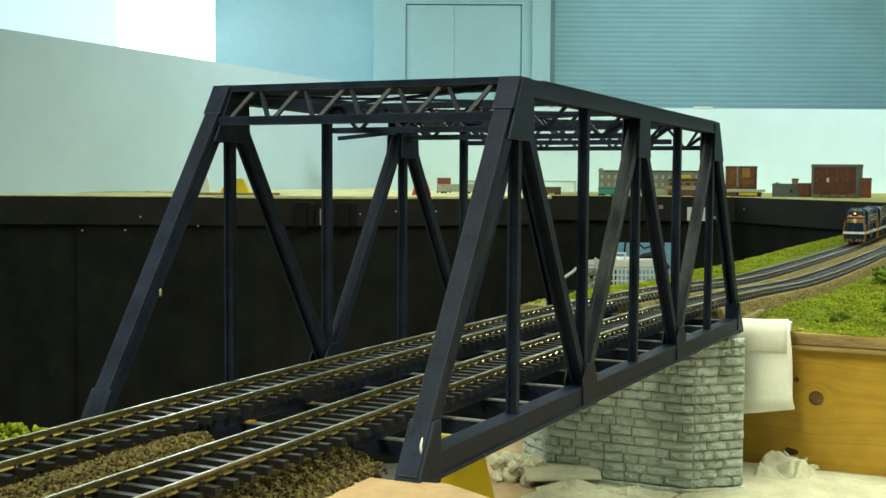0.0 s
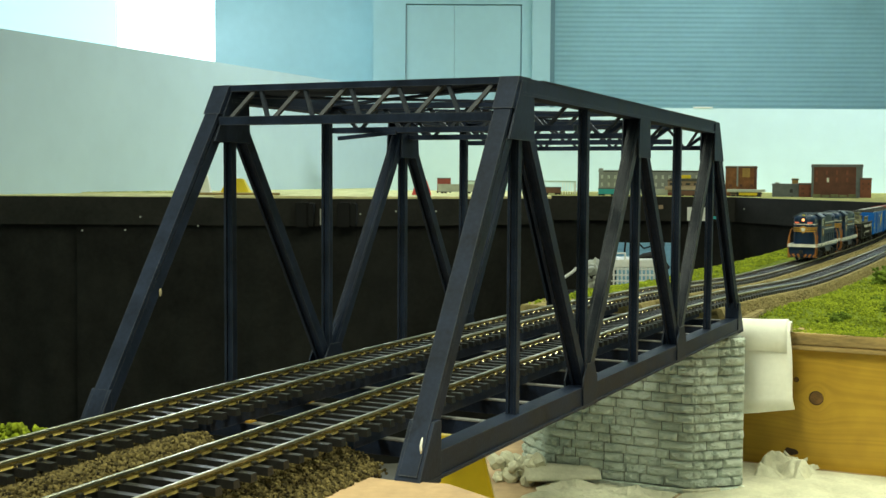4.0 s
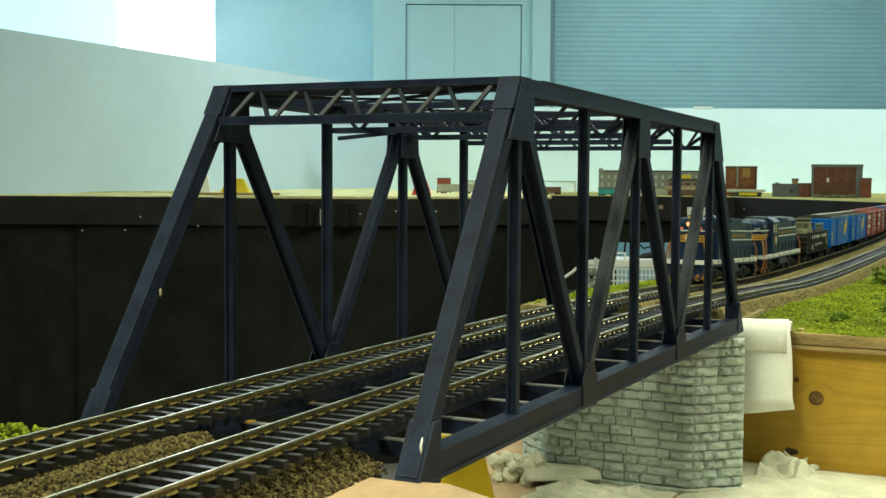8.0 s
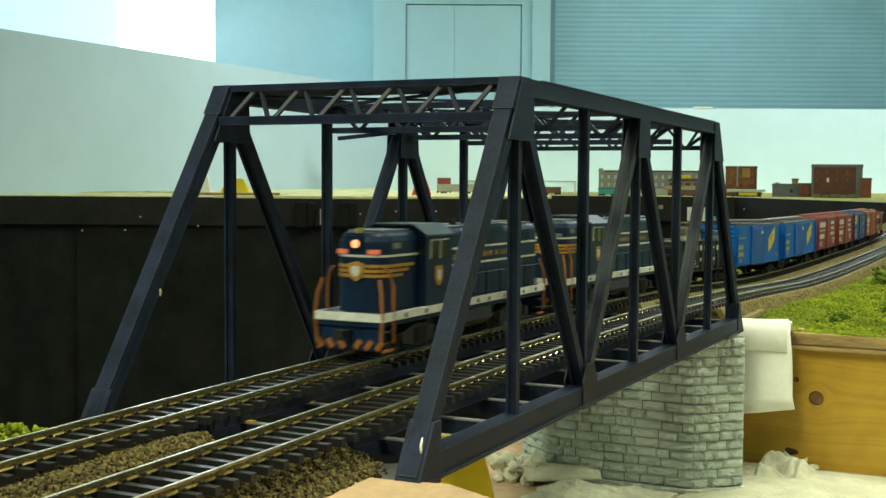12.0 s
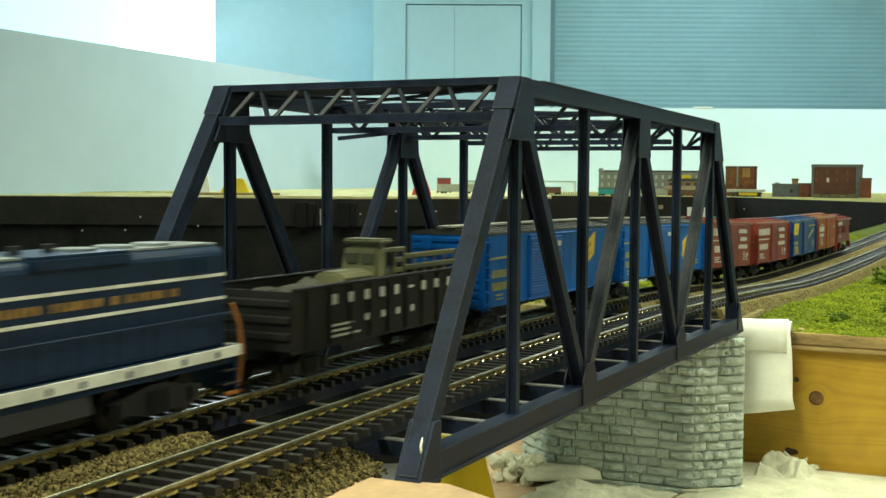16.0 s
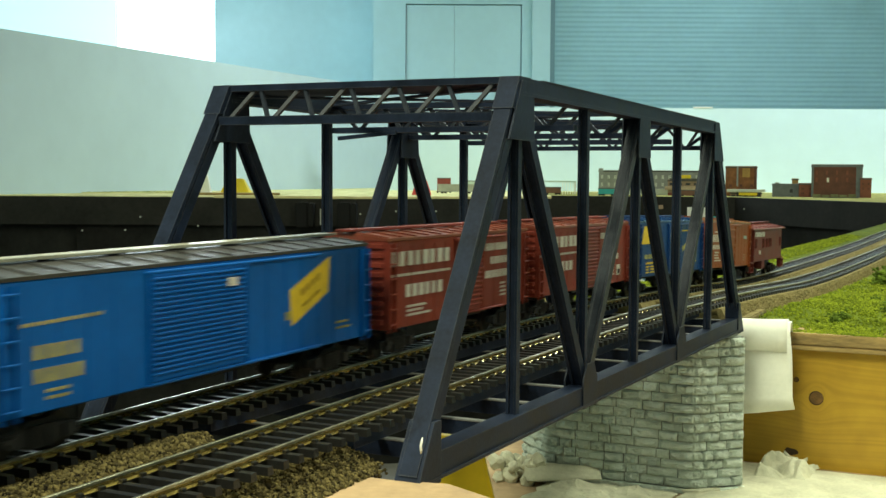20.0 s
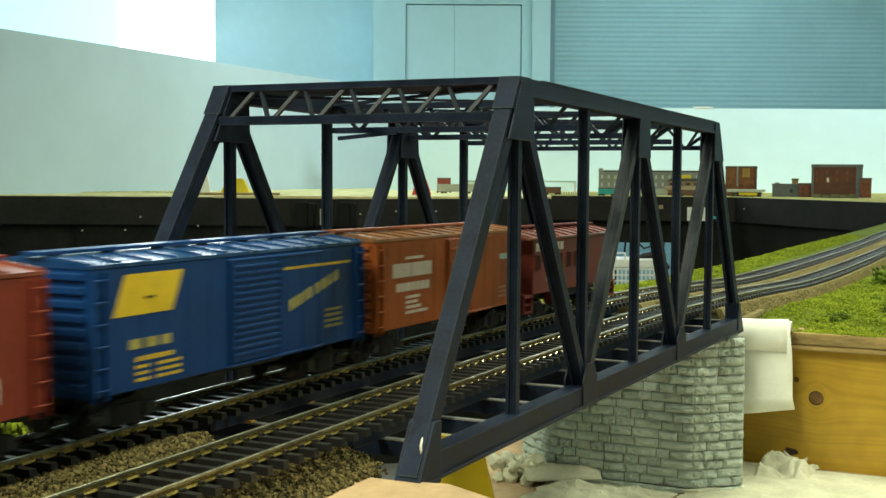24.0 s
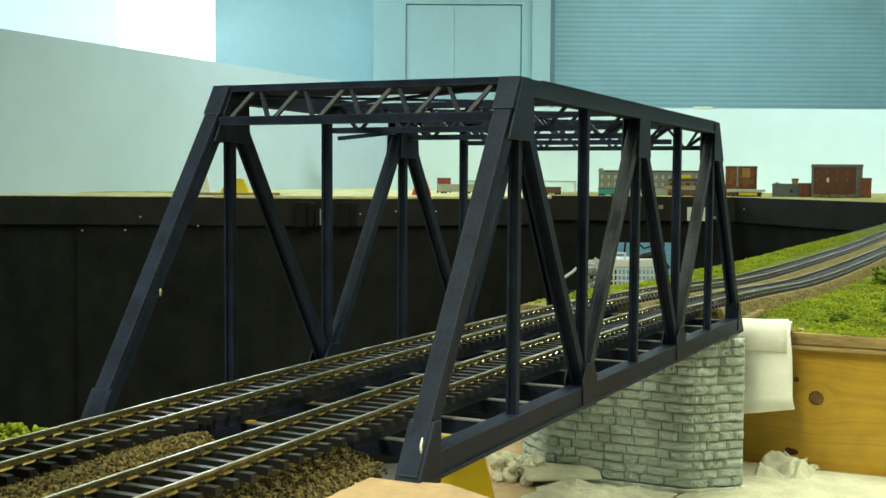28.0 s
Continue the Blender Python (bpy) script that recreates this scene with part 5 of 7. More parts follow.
def boxcar(label, length, paint, roof_paint, eave, door, door_ribs, walk_paint, plug=False):
    """A box car; door: (from, to) along the side."""
    car = thing("boxcar", label, "model boxcar", "train cars")
    L = length / 2
    sill = 0.0122
    bm = bmesh.new()
    extrude_x(bm, [(-HW, sill), (HW, sill), (HW, eave), (-HW, eave)], -L, L)
    bevelled(bm, 0.0003, 1)
    part("body", bm, paint, car)
    bm = bmesh.new()
    extrude_x(bm, [(-HW - 0.0003, eave), (HW + 0.0003, eave), (HW + 0.0003, eave + 0.0010), (0.004, eave + 0.0026), (-0.004, eave + 0.0026), (-HW - 0.0003, eave + 0.0010)], -L - 0.0002, L + 0.0002)
    part("roof", bm, roof_paint, car)
    n = int(length / 0.0115)
    tall = 0.0003 if roof_paint is P_ROOFGREY else 0.0007
    for i in range(n + 1):
        x = -L + 0.001 + (length - 0.002) * i / n
        bm = bmesh.new()
        for s in (-1, 1):
            bar(bm, (x, s * (HW - 0.0002), eave + 0.0013), (x, s * 0.0042, eave + 0.0028), 0.0012, tall)
        part("roof_rib", bm, roof_paint, car)
    bm = boxes((-L - 0.002, L + 0.002, -0.0034, 0.0034, eave + 0.0034, eave + 0.0042))
    part("running_board", bm, walk_paint, car)
    for i in range(7):
        x = -L + 0.006 + (length - 0.012) * i / 6
        rib(car, "board_saddle", roof_paint, x - 0.0006, x + 0.0006, -0.003, 0.003, eave + 0.0024, eave + 0.0035)
    # doors on both sides
    d0, d1 = door
    for s in (-1, 1):
        y0, y1 = (-HW - 0.0008, -HW) if s < 0 else (HW, HW + 0.0008)
        dr = part("door", bevelled(boxes((d0, d1, y0, y1, sill + 0.0012, eave - 0.0016)), 0.0002, 1), paint, car)
        if s < 0:
            h = eave - sill - 0.0050
            thin = 0.27 if door_ribs > 8 else 0.11
            for i in range(door_ribs):
                z = sill + 0.0026 + h * (i + 0.5) / door_ribs
                rib(dr, "door_rib", paint, d0 + 0.0012, d1 - 0.0012, -HW - 0.0015, -HW - 0.0007, z - h / door_ribs * thin, z + h / door_ribs * thin)
            rib(dr, "door_post", paint, d0, d0 + 0.0009, -HW - 0.0014, -HW - 0.0006, sill + 0.0012, eave - 0.0016)
            rib(dr, "door_post", paint, d1 - 0.0009, d1, -HW - 0.0014, -HW - 0.0006, sill + 0.0012, eave - 0.0016)
        w = d1 - d0
        rib(car, "door_track", paint, d0 - 0.001, min(L - 0.004, d1 + w * 0.95), -HW - 0.0011 if s < 0 else HW, -HW if s < 0 else HW + 0.0011, eave - 0.0018, eave - 0.0008)
        rib(car, "door_track", paint, d0 - 0.001, min(L - 0.004, d1 + w * 0.95), -HW - 0.0011 if s < 0 else HW, -HW if s < 0 else HW + 0.0011, sill, sill + 0.0010)
    # riveted seams on the side panels
    x = -L + 0.010
    while x < L - 0.006:
        if not d0 - 0.004 < x < d1 + 0.002:
            rib(car, "panel_seam", paint, x - 0.0004, x + 0.0004, -HW - 0.00018, -HW + 0.0002, sill + 0.0005, eave - 0.002)
        x += 0.0102
    # corrugated ends
    for s in (-1, 1):
        for i in range(9):
            z = sill + 0.003 + (eave - sill - 0.005) * i / 8
            xa, xb = (-L - 0.0011, -L + 0.0002) if s < 0 else (L - 0.0002, L + 0.0011)
            rib(car, "end_rib", paint, xa, xb, -HW + 0.0015, HW - 0.0015, z - 0.0011, z + 0.0011)
    # ladders at the corners
    for x in (-L + 0.0028, L - 0.0028):
        lad = part("ladder", boxes((x - 0.0026, x - 0.0022, -HW - 0.0012, -HW, sill - 0.001, eave - 0.001), (x + 0.0022, x + 0.0026, -HW - 0.0012, -HW, sill - 0.001, eave - 0.001)), paint, car)
        for i in range(6):
            z = sill + 0.002 + (eave - sill - 0.005) * i / 5
            rib(lad, "rung", paint, x - 0.0026, x + 0.0026, -HW - 0.0015, -HW - 0.0010, z - 0.0003, z + 0.0003)
    wheel = bmesh.new()
    tube(wheel, [(-L - 0.0022, 0.009, eave - 0.004), (-L - 0.0015, 0.009, eave - 0.004)], 0.0030, 14)
    part("brake_wheel", wheel, paint, car)
    part("underframe", boxes((-L + 0.002, L - 0.002, -0.004, 0.004, 0.0088, sill), (-0.020, 0.020, -HW + 0.001, HW - 0.001, 0.0108, sill)), P_DARK, car)
    for x in (-L + 0.0185, L - 0.0185):
        bogie(car, x)
    coupler(car, -L, -1)
    coupler(car, L, 1)
    for x in (-L + 0.003, L - 0.003):
        part("step", boxes((x - 0.0022, x - 0.0016, -HW, -HW + 0.0008, 0.0070, sill), (x + 0.0016, x + 0.0022, -HW, -HW + 0.0008, 0.0070, sill), (x - 0.0022, x + 0.0022, -HW, -HW + 0.0008, 0.0064, 0.0072)), P_DARK, car)
    return car


def blue_car():
    car = boxcar("bright blue fifty-foot model boxcar with dark grey roof and ribbed doors", 0.177, P_BLUE, P_ROOFGREY, 0.0452, (-0.0346, 0.0111), 20, P_PALEBOARD)
    quad_sign(car, [(0.0375, 0.0212), (0.0602, 0.0308), (0.0616, 0.0430), (0.0362, 0.0330)], P_YELLOW, "slanted yellow panel")
    letters(car, 0.0335, 0.0368, 0.0235, 0.0262, P_DULLYEL, 2, seed=3)
    letters(car, 0.0430, 0.0555, 0.0308, 0.0330, P_FADED, 4, seed=31, slant=0.42, y=-HW - 0.0005)
    letters(car, 0.0440, 0.0545, 0.0270, 0.0279, P_FADED, 9, seed=32, slant=0.42, y=-HW - 0.0005)
    letters(car, -0.077, -0.0600, 0.0255, 0.0290, P_DULLYEL, 5, seed=1)
    letters(car, -0.077, -0.0590, 0.0196, 0.0232, P_DULLYEL, 5, seed=2)
    letters(car, -0.081, -0.052, 0.0338, 0.0347, P_DULLYEL, 14, seed=4, slant=0.02)
    letters(car, -0.073, -0.0645, 0.0152, 0.0160, P_DULLYEL, 6, seed=5)
    letters(car, -0.073, -0.0645, 0.0170, 0.0178, P_DULLYEL, 6, seed=6)
    letters(car, 0.066, 0.076, 0.0170, 0.0178, P_DULLYEL, 5, seed=7)
    letters(car, 0.066, 0.074, 0.0190, 0.0198, P_DULLYEL, 5, seed=8)
    part("placard", boxes((0.0005, 0.0048, -HW - 0.0019, -HW - 0.0012, 0.0375, 0.0400)), P_WHITE, car, "small white placard on the door")
    return car


def red_car(first):
    car = boxcar("oxide red forty-foot model boxcar with white lettering bars" if first else "weathered oxide red forty-foot model boxcar with white bars", 0.1412, P_RED, P_REDROOF, 0.0462, (-0.0105, 0.0163), 15, P_RED)
    letters(car, -0.0672, -0.0145, 0.0362, 0.0418, P_WHITE, 8 if first else 8, seed=1)
    letters(car, -0.0672, -0.0150, 0.0322, 0.0332, P_WHITE, 22, seed=2)
    letters(car, -0.0554, -0.0215, 0.0238, 0.0287, P_WHITE, 6, seed=3)
    for i in range(3):
        letters(car, -0.0545, -0.0545 + (0.017, 0.014, 0.021)[i], 0.0196 - 0.0017 * i, 0.0205 - 0.0017 * i, P_WHITE, 9, seed=4 + i)
    for i, (a, b) in enumerate(((0.0215, 0.0505), (0.0275, 0.0505), (0.0215, 0.0525))):
        letters(car, a, b, 0.0385 - 0.0062 * i, 0.0418 - 0.0062 * i, P_WHITE, (8, 6, 9)[i], seed=9 + i)
    part("placard", boxes((0.0495, 0.0545, -HW - 0.0004, -HW, 0.0165, 0.0225)), P_WHITE, car, "white routing placard")
    part("placard", boxes((0.0505, 0.0535, -HW - 0.0006, -HW - 0.0003, 0.0172, 0.0200)), P_DARK, car, "dark square on the placard")
    for i in range(4):
        letters(car, 0.0385, 0.0450, 0.0225 - 0.0018 * i, 0.0234 - 0.0018 * i, P_WHITE, 4, seed=15 + i)
    return car


def navy_car():
    car = boxcar("dark blue forty-foot model boxcar with yellow panel and yellow script", 0.1412, P_NAVYCAR, P_NAVYROOF, 0.0462, (-0.010, 0.0165), 14, P_NAVYCAR)
    quad_sign(car, [(-0.0620, 0.0328), (-0.0375, 0.0328), (-0.0325, 0.0440), (-0.0570, 0.0440)], P_YELLOW, "slanted yellow panel")
    letters(car, -0.049, -0.0445, 0.0370, 0.0377, P_DARK, 2, seed=2, y=-HW - 0.0005)
    letters(car, -0.0555, -0.0355, 0.0235, 0.0262, P_DULLYEL, 3, seed=3)
    letters(car, -0.053, -0.036, 0.0200, 0.0213, P_YELLOW, 6, seed=4)
    for i in range(3):
        letters(car, -0.053, -0.047, 0.0180 - 0.0018 * i, 0.0189 - 0.0018 * i, P_YELLOW, 3, seed=5 + i)
        letters(car, -0.044, -0.033, 0.0180 - 0.0018 * i, 0.0189 - 0.0018 * i, P_YELLOW, 5, seed=8 + i)
    letters(car, 0.020, 0.063, 0.0400, 0.0409, P_YELLOW, 20, seed=12)
    letters(car, 0.0229, 0.0375, 0.0262, 0.0297, P_DULLYEL, 5, slant=0.28, seed=13)
    letters(car, 0.0390, 0.0550, 0.0305, 0.0340, P_DULLYEL, 4, slant=0.28, seed=14)
    for i in range(4):
        letters(car, 0.0455, 0.0570, 0.0240 - 0.0019 * i, 0.0250 - 0.0019 * i, P_DULLYEL, 4, seed=15 + i)
    return car


def orange_car():
    car = boxcar("orange-brown forty-foot model boxcar with white lettering bars", 0.1412, P_ORANGE, P_BROWNSHEEN, 0.0462, (-0.0085, 0.0150), 5, P_ORANGE)
    letters(car, -0.0555, -0.0215, 0.0318, 0.0372, P_WHITE, 9, seed=1)
    letters(car, -0.0453, -0.0300, 0.0386, 0.0397, P_WHITE, 6, seed=2)
    letters(car, -0.0526, -0.0239, 0.0262, 0.0295, P_WHITE, 7, seed=3)
    for i in range(4):
        letters(car, -0.0447, -0.0447 + (0.012, 0.010, 0.013, 0.019)[i], 0.0232 - 0.0020 * i, 0.0243 - 0.0020 * i, P_WHITE, 6, seed=4 + i)
    part("placard", boxes((0.0480, 0.0572, -HW - 0.0004, -HW, 0.0340, 0.0365)), P_TEAL, car, "small pale blue placard")
    for i in range(3):
        letters(car, 0.0475, 0.0555, 0.0205 - 0.0020 * i, 0.0216 - 0.0020 * i, P_FAINT, 4, seed=9 + i)
    return car


def gondola():
    car = thing("gondola", "black open model gondola wagon carrying an old olive lorry", "model gondola", "train cars")
    L, hw, z0, z1, t = 0.070, 0.0182, 0.0122, 0.0322, 0.0008
    part("floor", boxes((-L, L, -hw, hw, z0, z0 + 0.0016)), P_GON, car)
    for s in (-1, 1):
        y0, y1 = (-hw, -hw + t) if s < 0 else (hw - t, hw)
        part("side", boxes((-L, L, y0, y1, z0 - 0.001, z1)), P_GON, car)
        rib(car, "top_rail", P_GON, -L, L, -hw - 0.0006 if s < 0 else hw - 0.001, -hw + 0.001 if s < 0 else hw + 0.0006, z1, z1 + 0.0012)
        xe = (-L - 0.0001, -L + t) if s < 0 else (L - t, L + 0.0001)
        part("end", boxes((*xe, -hw + t, hw - t, z0, z1)), P_GON, car)
        for i in range(3):
            z = z0 + 0.005 + 0.0055 * i
            rib(car, "end_rib", P_GON, -L - 0.0014 if s < 0 else L, -L if s < 0 else L + 0.0014, -hw + 0.001, hw - 0.001, z - 0.0013, z + 0.0013)
    x = -L + 0.009
    while x < L - 0.004:
        rib(car, "side_stake", P_GON, x - 0.0007, x + 0.0007, -hw - 0.0009, -hw, z0, z1)
        x += 0.0142
    for i in range(9):
        if i == 5:
            letters(car, -0.046 + 0.0115 * i, -0.0425 + 0.0115 * i, 0.0277, 0.0285, P_WHITE, 1, hw=hw + 0.0009)
        else:
            letters(car, -0.0460 + 0.0115 * i, -0.0434 + 0.0115 * i, 0.0261, 0.0296, P_WHITE, 1, hw=hw + 0.0009)
    for i in range(4):
        letters(car, -0.0225 + 0.0120 * i, -0.0206 + 0.0120 * i, 0.0184, 0.0208, P_WHITE, 1, hw=hw + 0.0009)
    for i in range(3):
        letters(car, -0.0455, -0.0455 + (0.016, 0.014, 0.021)[i], 0.0182 - 0.0019 * i, 0.0190 - 0.0019 * i, P_WHITE, 5, hw=hw + 0.0003)
    for i in range(4):
        letters(car, 0.0485, 0.0565, 0.0240 - 0.0020 * i, 0.0250 - 0.0020 * i, P_DULLYEL, 4, hw=hw + 0.0009)
    part("underframe", boxes((-L + 0.002, L - 0.002, -0.004, 0.004, 0.0088, z0)), P_DARK, car)
    for x in (-L + 0.0185, L - 0.0185):
        bogie(car, x)
    coupler(car, -L, -1)
    coupler(car, L, 1)
    # the load: an old stake lorry and scrap
    f = z0 + 0.0016
    bm = bmesh.new()
    extrude_x(bm, [(-0.0075, f + 0.007), (0.0075, f + 0.007), (0.0075, f + 0.0180), (0.004, f + 0.0212), (-0.004, f + 0.0212), (-0.0075, f + 0.0180)], -0.018, 0.006)
    bevelled(bm, 0.0012)
    lorry = part("lorry_hood", bm, P_OLIVE, car, "rounded olive lorry bonnet")
    for s in (-1, 1):
        bm = bmesh.new()
        tube(bm, [(-0.010, s * 0.0085, f + 0.005), (-0.010, s * 0.0115, f + 0.005)], 0.0050, 14)
        part("lorry_wheel", bm, P_DARK, lorry)
        bm = boxes((-0.018, 0.004, s * 0.0100 - 0.0025, s * 0.0100 + 0.0025, f + 0.0100, f + 0.0135))
        part("mudguard", bevelled(bm, 0.0012), P_OLIVE, lorry)
    bm = bmesh.new()
    hexa(bm, [(0.004, -0.0105, f + 0.009), (0.0185, -0.0105, f + 0.009), (0.0185, 0.0105, f + 0.009), (0.004, 0.0105, f + 0.009), (0.0075, -0.0086, f + 0.0312), (0.0175, -0.0086, f + 0.0312), (0.0175, 0.0086, f + 0.0312), (0.0075, 0.0086, f + 0.0312)])
    bevelled(bm, 0.0026, 3)
    cab = part("lorry_cab", bm, P_OLIVE, car, "olive lorry cab with dark windows")
    part("cab_window", boxes((0.0110, 0.0158, -0.0102, -0.0090, f + 0.0222, f + 0.0275)), P_DKGLASS, cab)
    bm = bmesh.new()
    for e in (-1, 1):
        bar(bm, (0.0058, e * 0.0008, f + 0.0252), (0.0058, e * 0.0062, f + 0.0252), 0.0014, 0.0038)
    part("windscreen", bm, P_DKOLIVE, cab, "dull split windscreen")
    part("cab_roof", bevelled(boxes((0.0070, 0.0182, -0.0087, 0.0087, f + 0.0306, f + 0.0326)), 0.0008, 3), P_OLIVE, cab)
    bed = part("lorry_bed", boxes((0.0200, 0.0675, -0.0125, 0.0125, f + 0.011, f + 0.0130)), P_OLIVE, car, "olive stake bed of the lorry")
    for s in (-1, 1):
        for z in (0.0165, 0.0210, 0.0255):
            rib(bed, "stake_rail", P_OLIVE, 0.0200, 0.0675, s * 0.0125 - 0.0005, s * 0.0125 + 0.0005, f + z - 0.0011, f + z + 0.0011)
        for i in range(6):
            x = 0.0208 + 0.0092 * i
            rib(bed, "stake", P_OLIVE, x - 0.0006, x + 0.0006, s * 0.0120 - 0.0005, s * 0.0120 + 0.0005, f + 0.013, f + 0.0265)
    rng = random.Random(77)
    bm = bmesh.new()
    for i in range(26):
        r = rng.uniform(0.003, 0.006)
        blob(bm, (rng.uniform(-0.064, -0.022), rng.uniform(-0.012, 0.012), f + 0.0135 + rng.uniform(-0.002, 0.002)), r, 0.3, 1, 0.6, rng)
    box(bm, -0.066, -0.021, -0.0155, 0.0155, f, f + 0.0130)
    part("scrap_load", bm, P_SCRAP, car, "grey-green heap of scrap")
    return car


def caboose():
    car = thing("caboose", "dull red model caboose with dark windows and white bars", "model caboose", "train cars")
    L, hw, z0, z1 = 0.0568, 0.0175, 0.0140, 0.0412
    bm = bmesh.new()
    extrude_x(bm, [(-hw, z0), (hw, z0), (hw, z1), (-hw, z1)], -L, L)
    part("body", bevelled(bm, 0.0003, 1), P_CABOOSE, car)
    bm = bmesh.new()
    extrude_x(bm, [(-hw - 0.0012, z1), (hw + 0.0012, z1), (hw + 0.0012, z1 + 0.0009), (0.008, z1 + 0.0034), (0.0, z1 + 0.0042), (-0.008, z1 + 0.0034), (-hw - 0.0012, z1 + 0.0009)], -L - 0.0095, L + 0.0095)
    part("roof", bm, P_REDSHEEN, car, "red roof, paler for its highlights")
    for i in range(11):
        x = -L - 0.006 + (2 * L + 0.012) * i / 10
        bm = bmesh.new()
        for s in (-1, 1):
            bar(bm, (x, s * (hw + 0.0008), z1 + 0.0013), (x, s * 0.0040, z1 + 0.0043), 0.0012, 0.0007)
        part("roof_rib", bm, P_CABOOSE, car)
    part("running_board", boxes((-L - 0.011, L + 0.011, -0.0034, 0.0034, z1 + 0.0052, z1 + 0.0060)), P_CABOOSE, car)
    for i in range(9):
        x = -L - 0.006 + (2 * L + 0.012) * i / 8
        rib(car, "board_saddle", P_DARK, x - 0.0006, x + 0.0006, -0.003, 0.003, z1 + 0.0038, z1 + 0.0053)
    for x, w in ((-0.0515, 0.0042), (-0.0215, 0.0040), (-0.0085, 0.0040), (0.0025, 0.0040), (0.0078, 0.0040), (0.0485, 0.0036)):
        win = part("window", boxes((x - w / 2, x + w / 2, -hw - 0.0003, -hw + 0.0003, 0.0258, 0.0332)), P_DKGLASS, car, "dark caboose window")
        for a, b, c, d in ((x - w / 2 - 0.0005, x - w / 2, 0.0254, 0.0336), (x + w / 2, x + w / 2 + 0.0005, 0.0254, 0.0336), (x - w / 2, x + w / 2, 0.0332, 0.0337), (x - w / 2, x + w / 2, 0.0253, 0.0258)):
            rib(win, "window_frame", P_CABOOSE, a, b, -hw - 0.0007, -hw + 0.0001, c, d)
    letters(car, -0.0535, -0.0155, 0.0352, 0.0392, P_WHITE, 7, hw=hw, seed=2)
    letters(car, -0.0385, -0.0300, 0.0200, 0.0232, P_WHITE, 4, hw=hw, seed=3)
    part("underframe", boxes((-L - 0.009, L + 0.009, -0.004, 0.004, 0.0095, z0), (-0.012, 0.012, -0.014, 0.014, 0.0095, z0)), P_DARK, car)
    part("tool_box", bevelled(boxes((-0.0235, -0.0115, -hw + 0.0006, -hw + 0.008, 0.0068, z0)), 0.0004), P_CABOOSE, car)
    for s in (-1, 1):
        xa, xb = sorted((s * L, s * (L + 0.0105)))
        plat = part("end_platform", boxes((xa, xb, -hw, hw, z0 - 0.0012, z0)), P_CABOOSE, car)
        for e in (-1, 1):
            for k in range(2):
                part("step", boxes((xa + 0.001, xb - 0.001, min(e * (hw - 0.001 * k), e * (hw - 0.004)), max(e * (hw - 0.001 * k), e * (hw - 0.004)), 0.0052 + 0.0036 * k, 0.0060 + 0.0036 * k)), P_CABOOSE, plat)
            rib(plat, "step_side", P_CABOOSE, xa, xa + 0.0008, e * (hw - 0.002) - 0.002, e * (hw - 0.002) + 0.002, 0.0052, z0)
            rib(plat, "step_side", P_CABOOSE, xb - 0.0008, xb, e * (hw - 0.002) - 0.002, e * (hw - 0.002) + 0.002, 0.0052, z0)
            bm = bmesh.new()
            xo = s * (L + 0.0100)
            tube(bm, [(xo, e * (hw - 0.001), z0), (xo, e * (hw - 0.001), z0 + 0.0010), (xo, e * 0.005, z0 + 0.0010), (xo, e * 0.005, z0)], 0.0005, 6)
            part("railing", bm, P_CABOOSE, plat)
        rib(car, "end_door", P_GLASS, s * L - 0.0003, s * L + 0.0003, -0.003, 0.003, z0 + 0.012, z1 - 0.006)
        coupler(car, s * (L + 0.0085), s)
    for x in (-L + 0.017, L - 0.017):
        bogie(car, x)
    return car


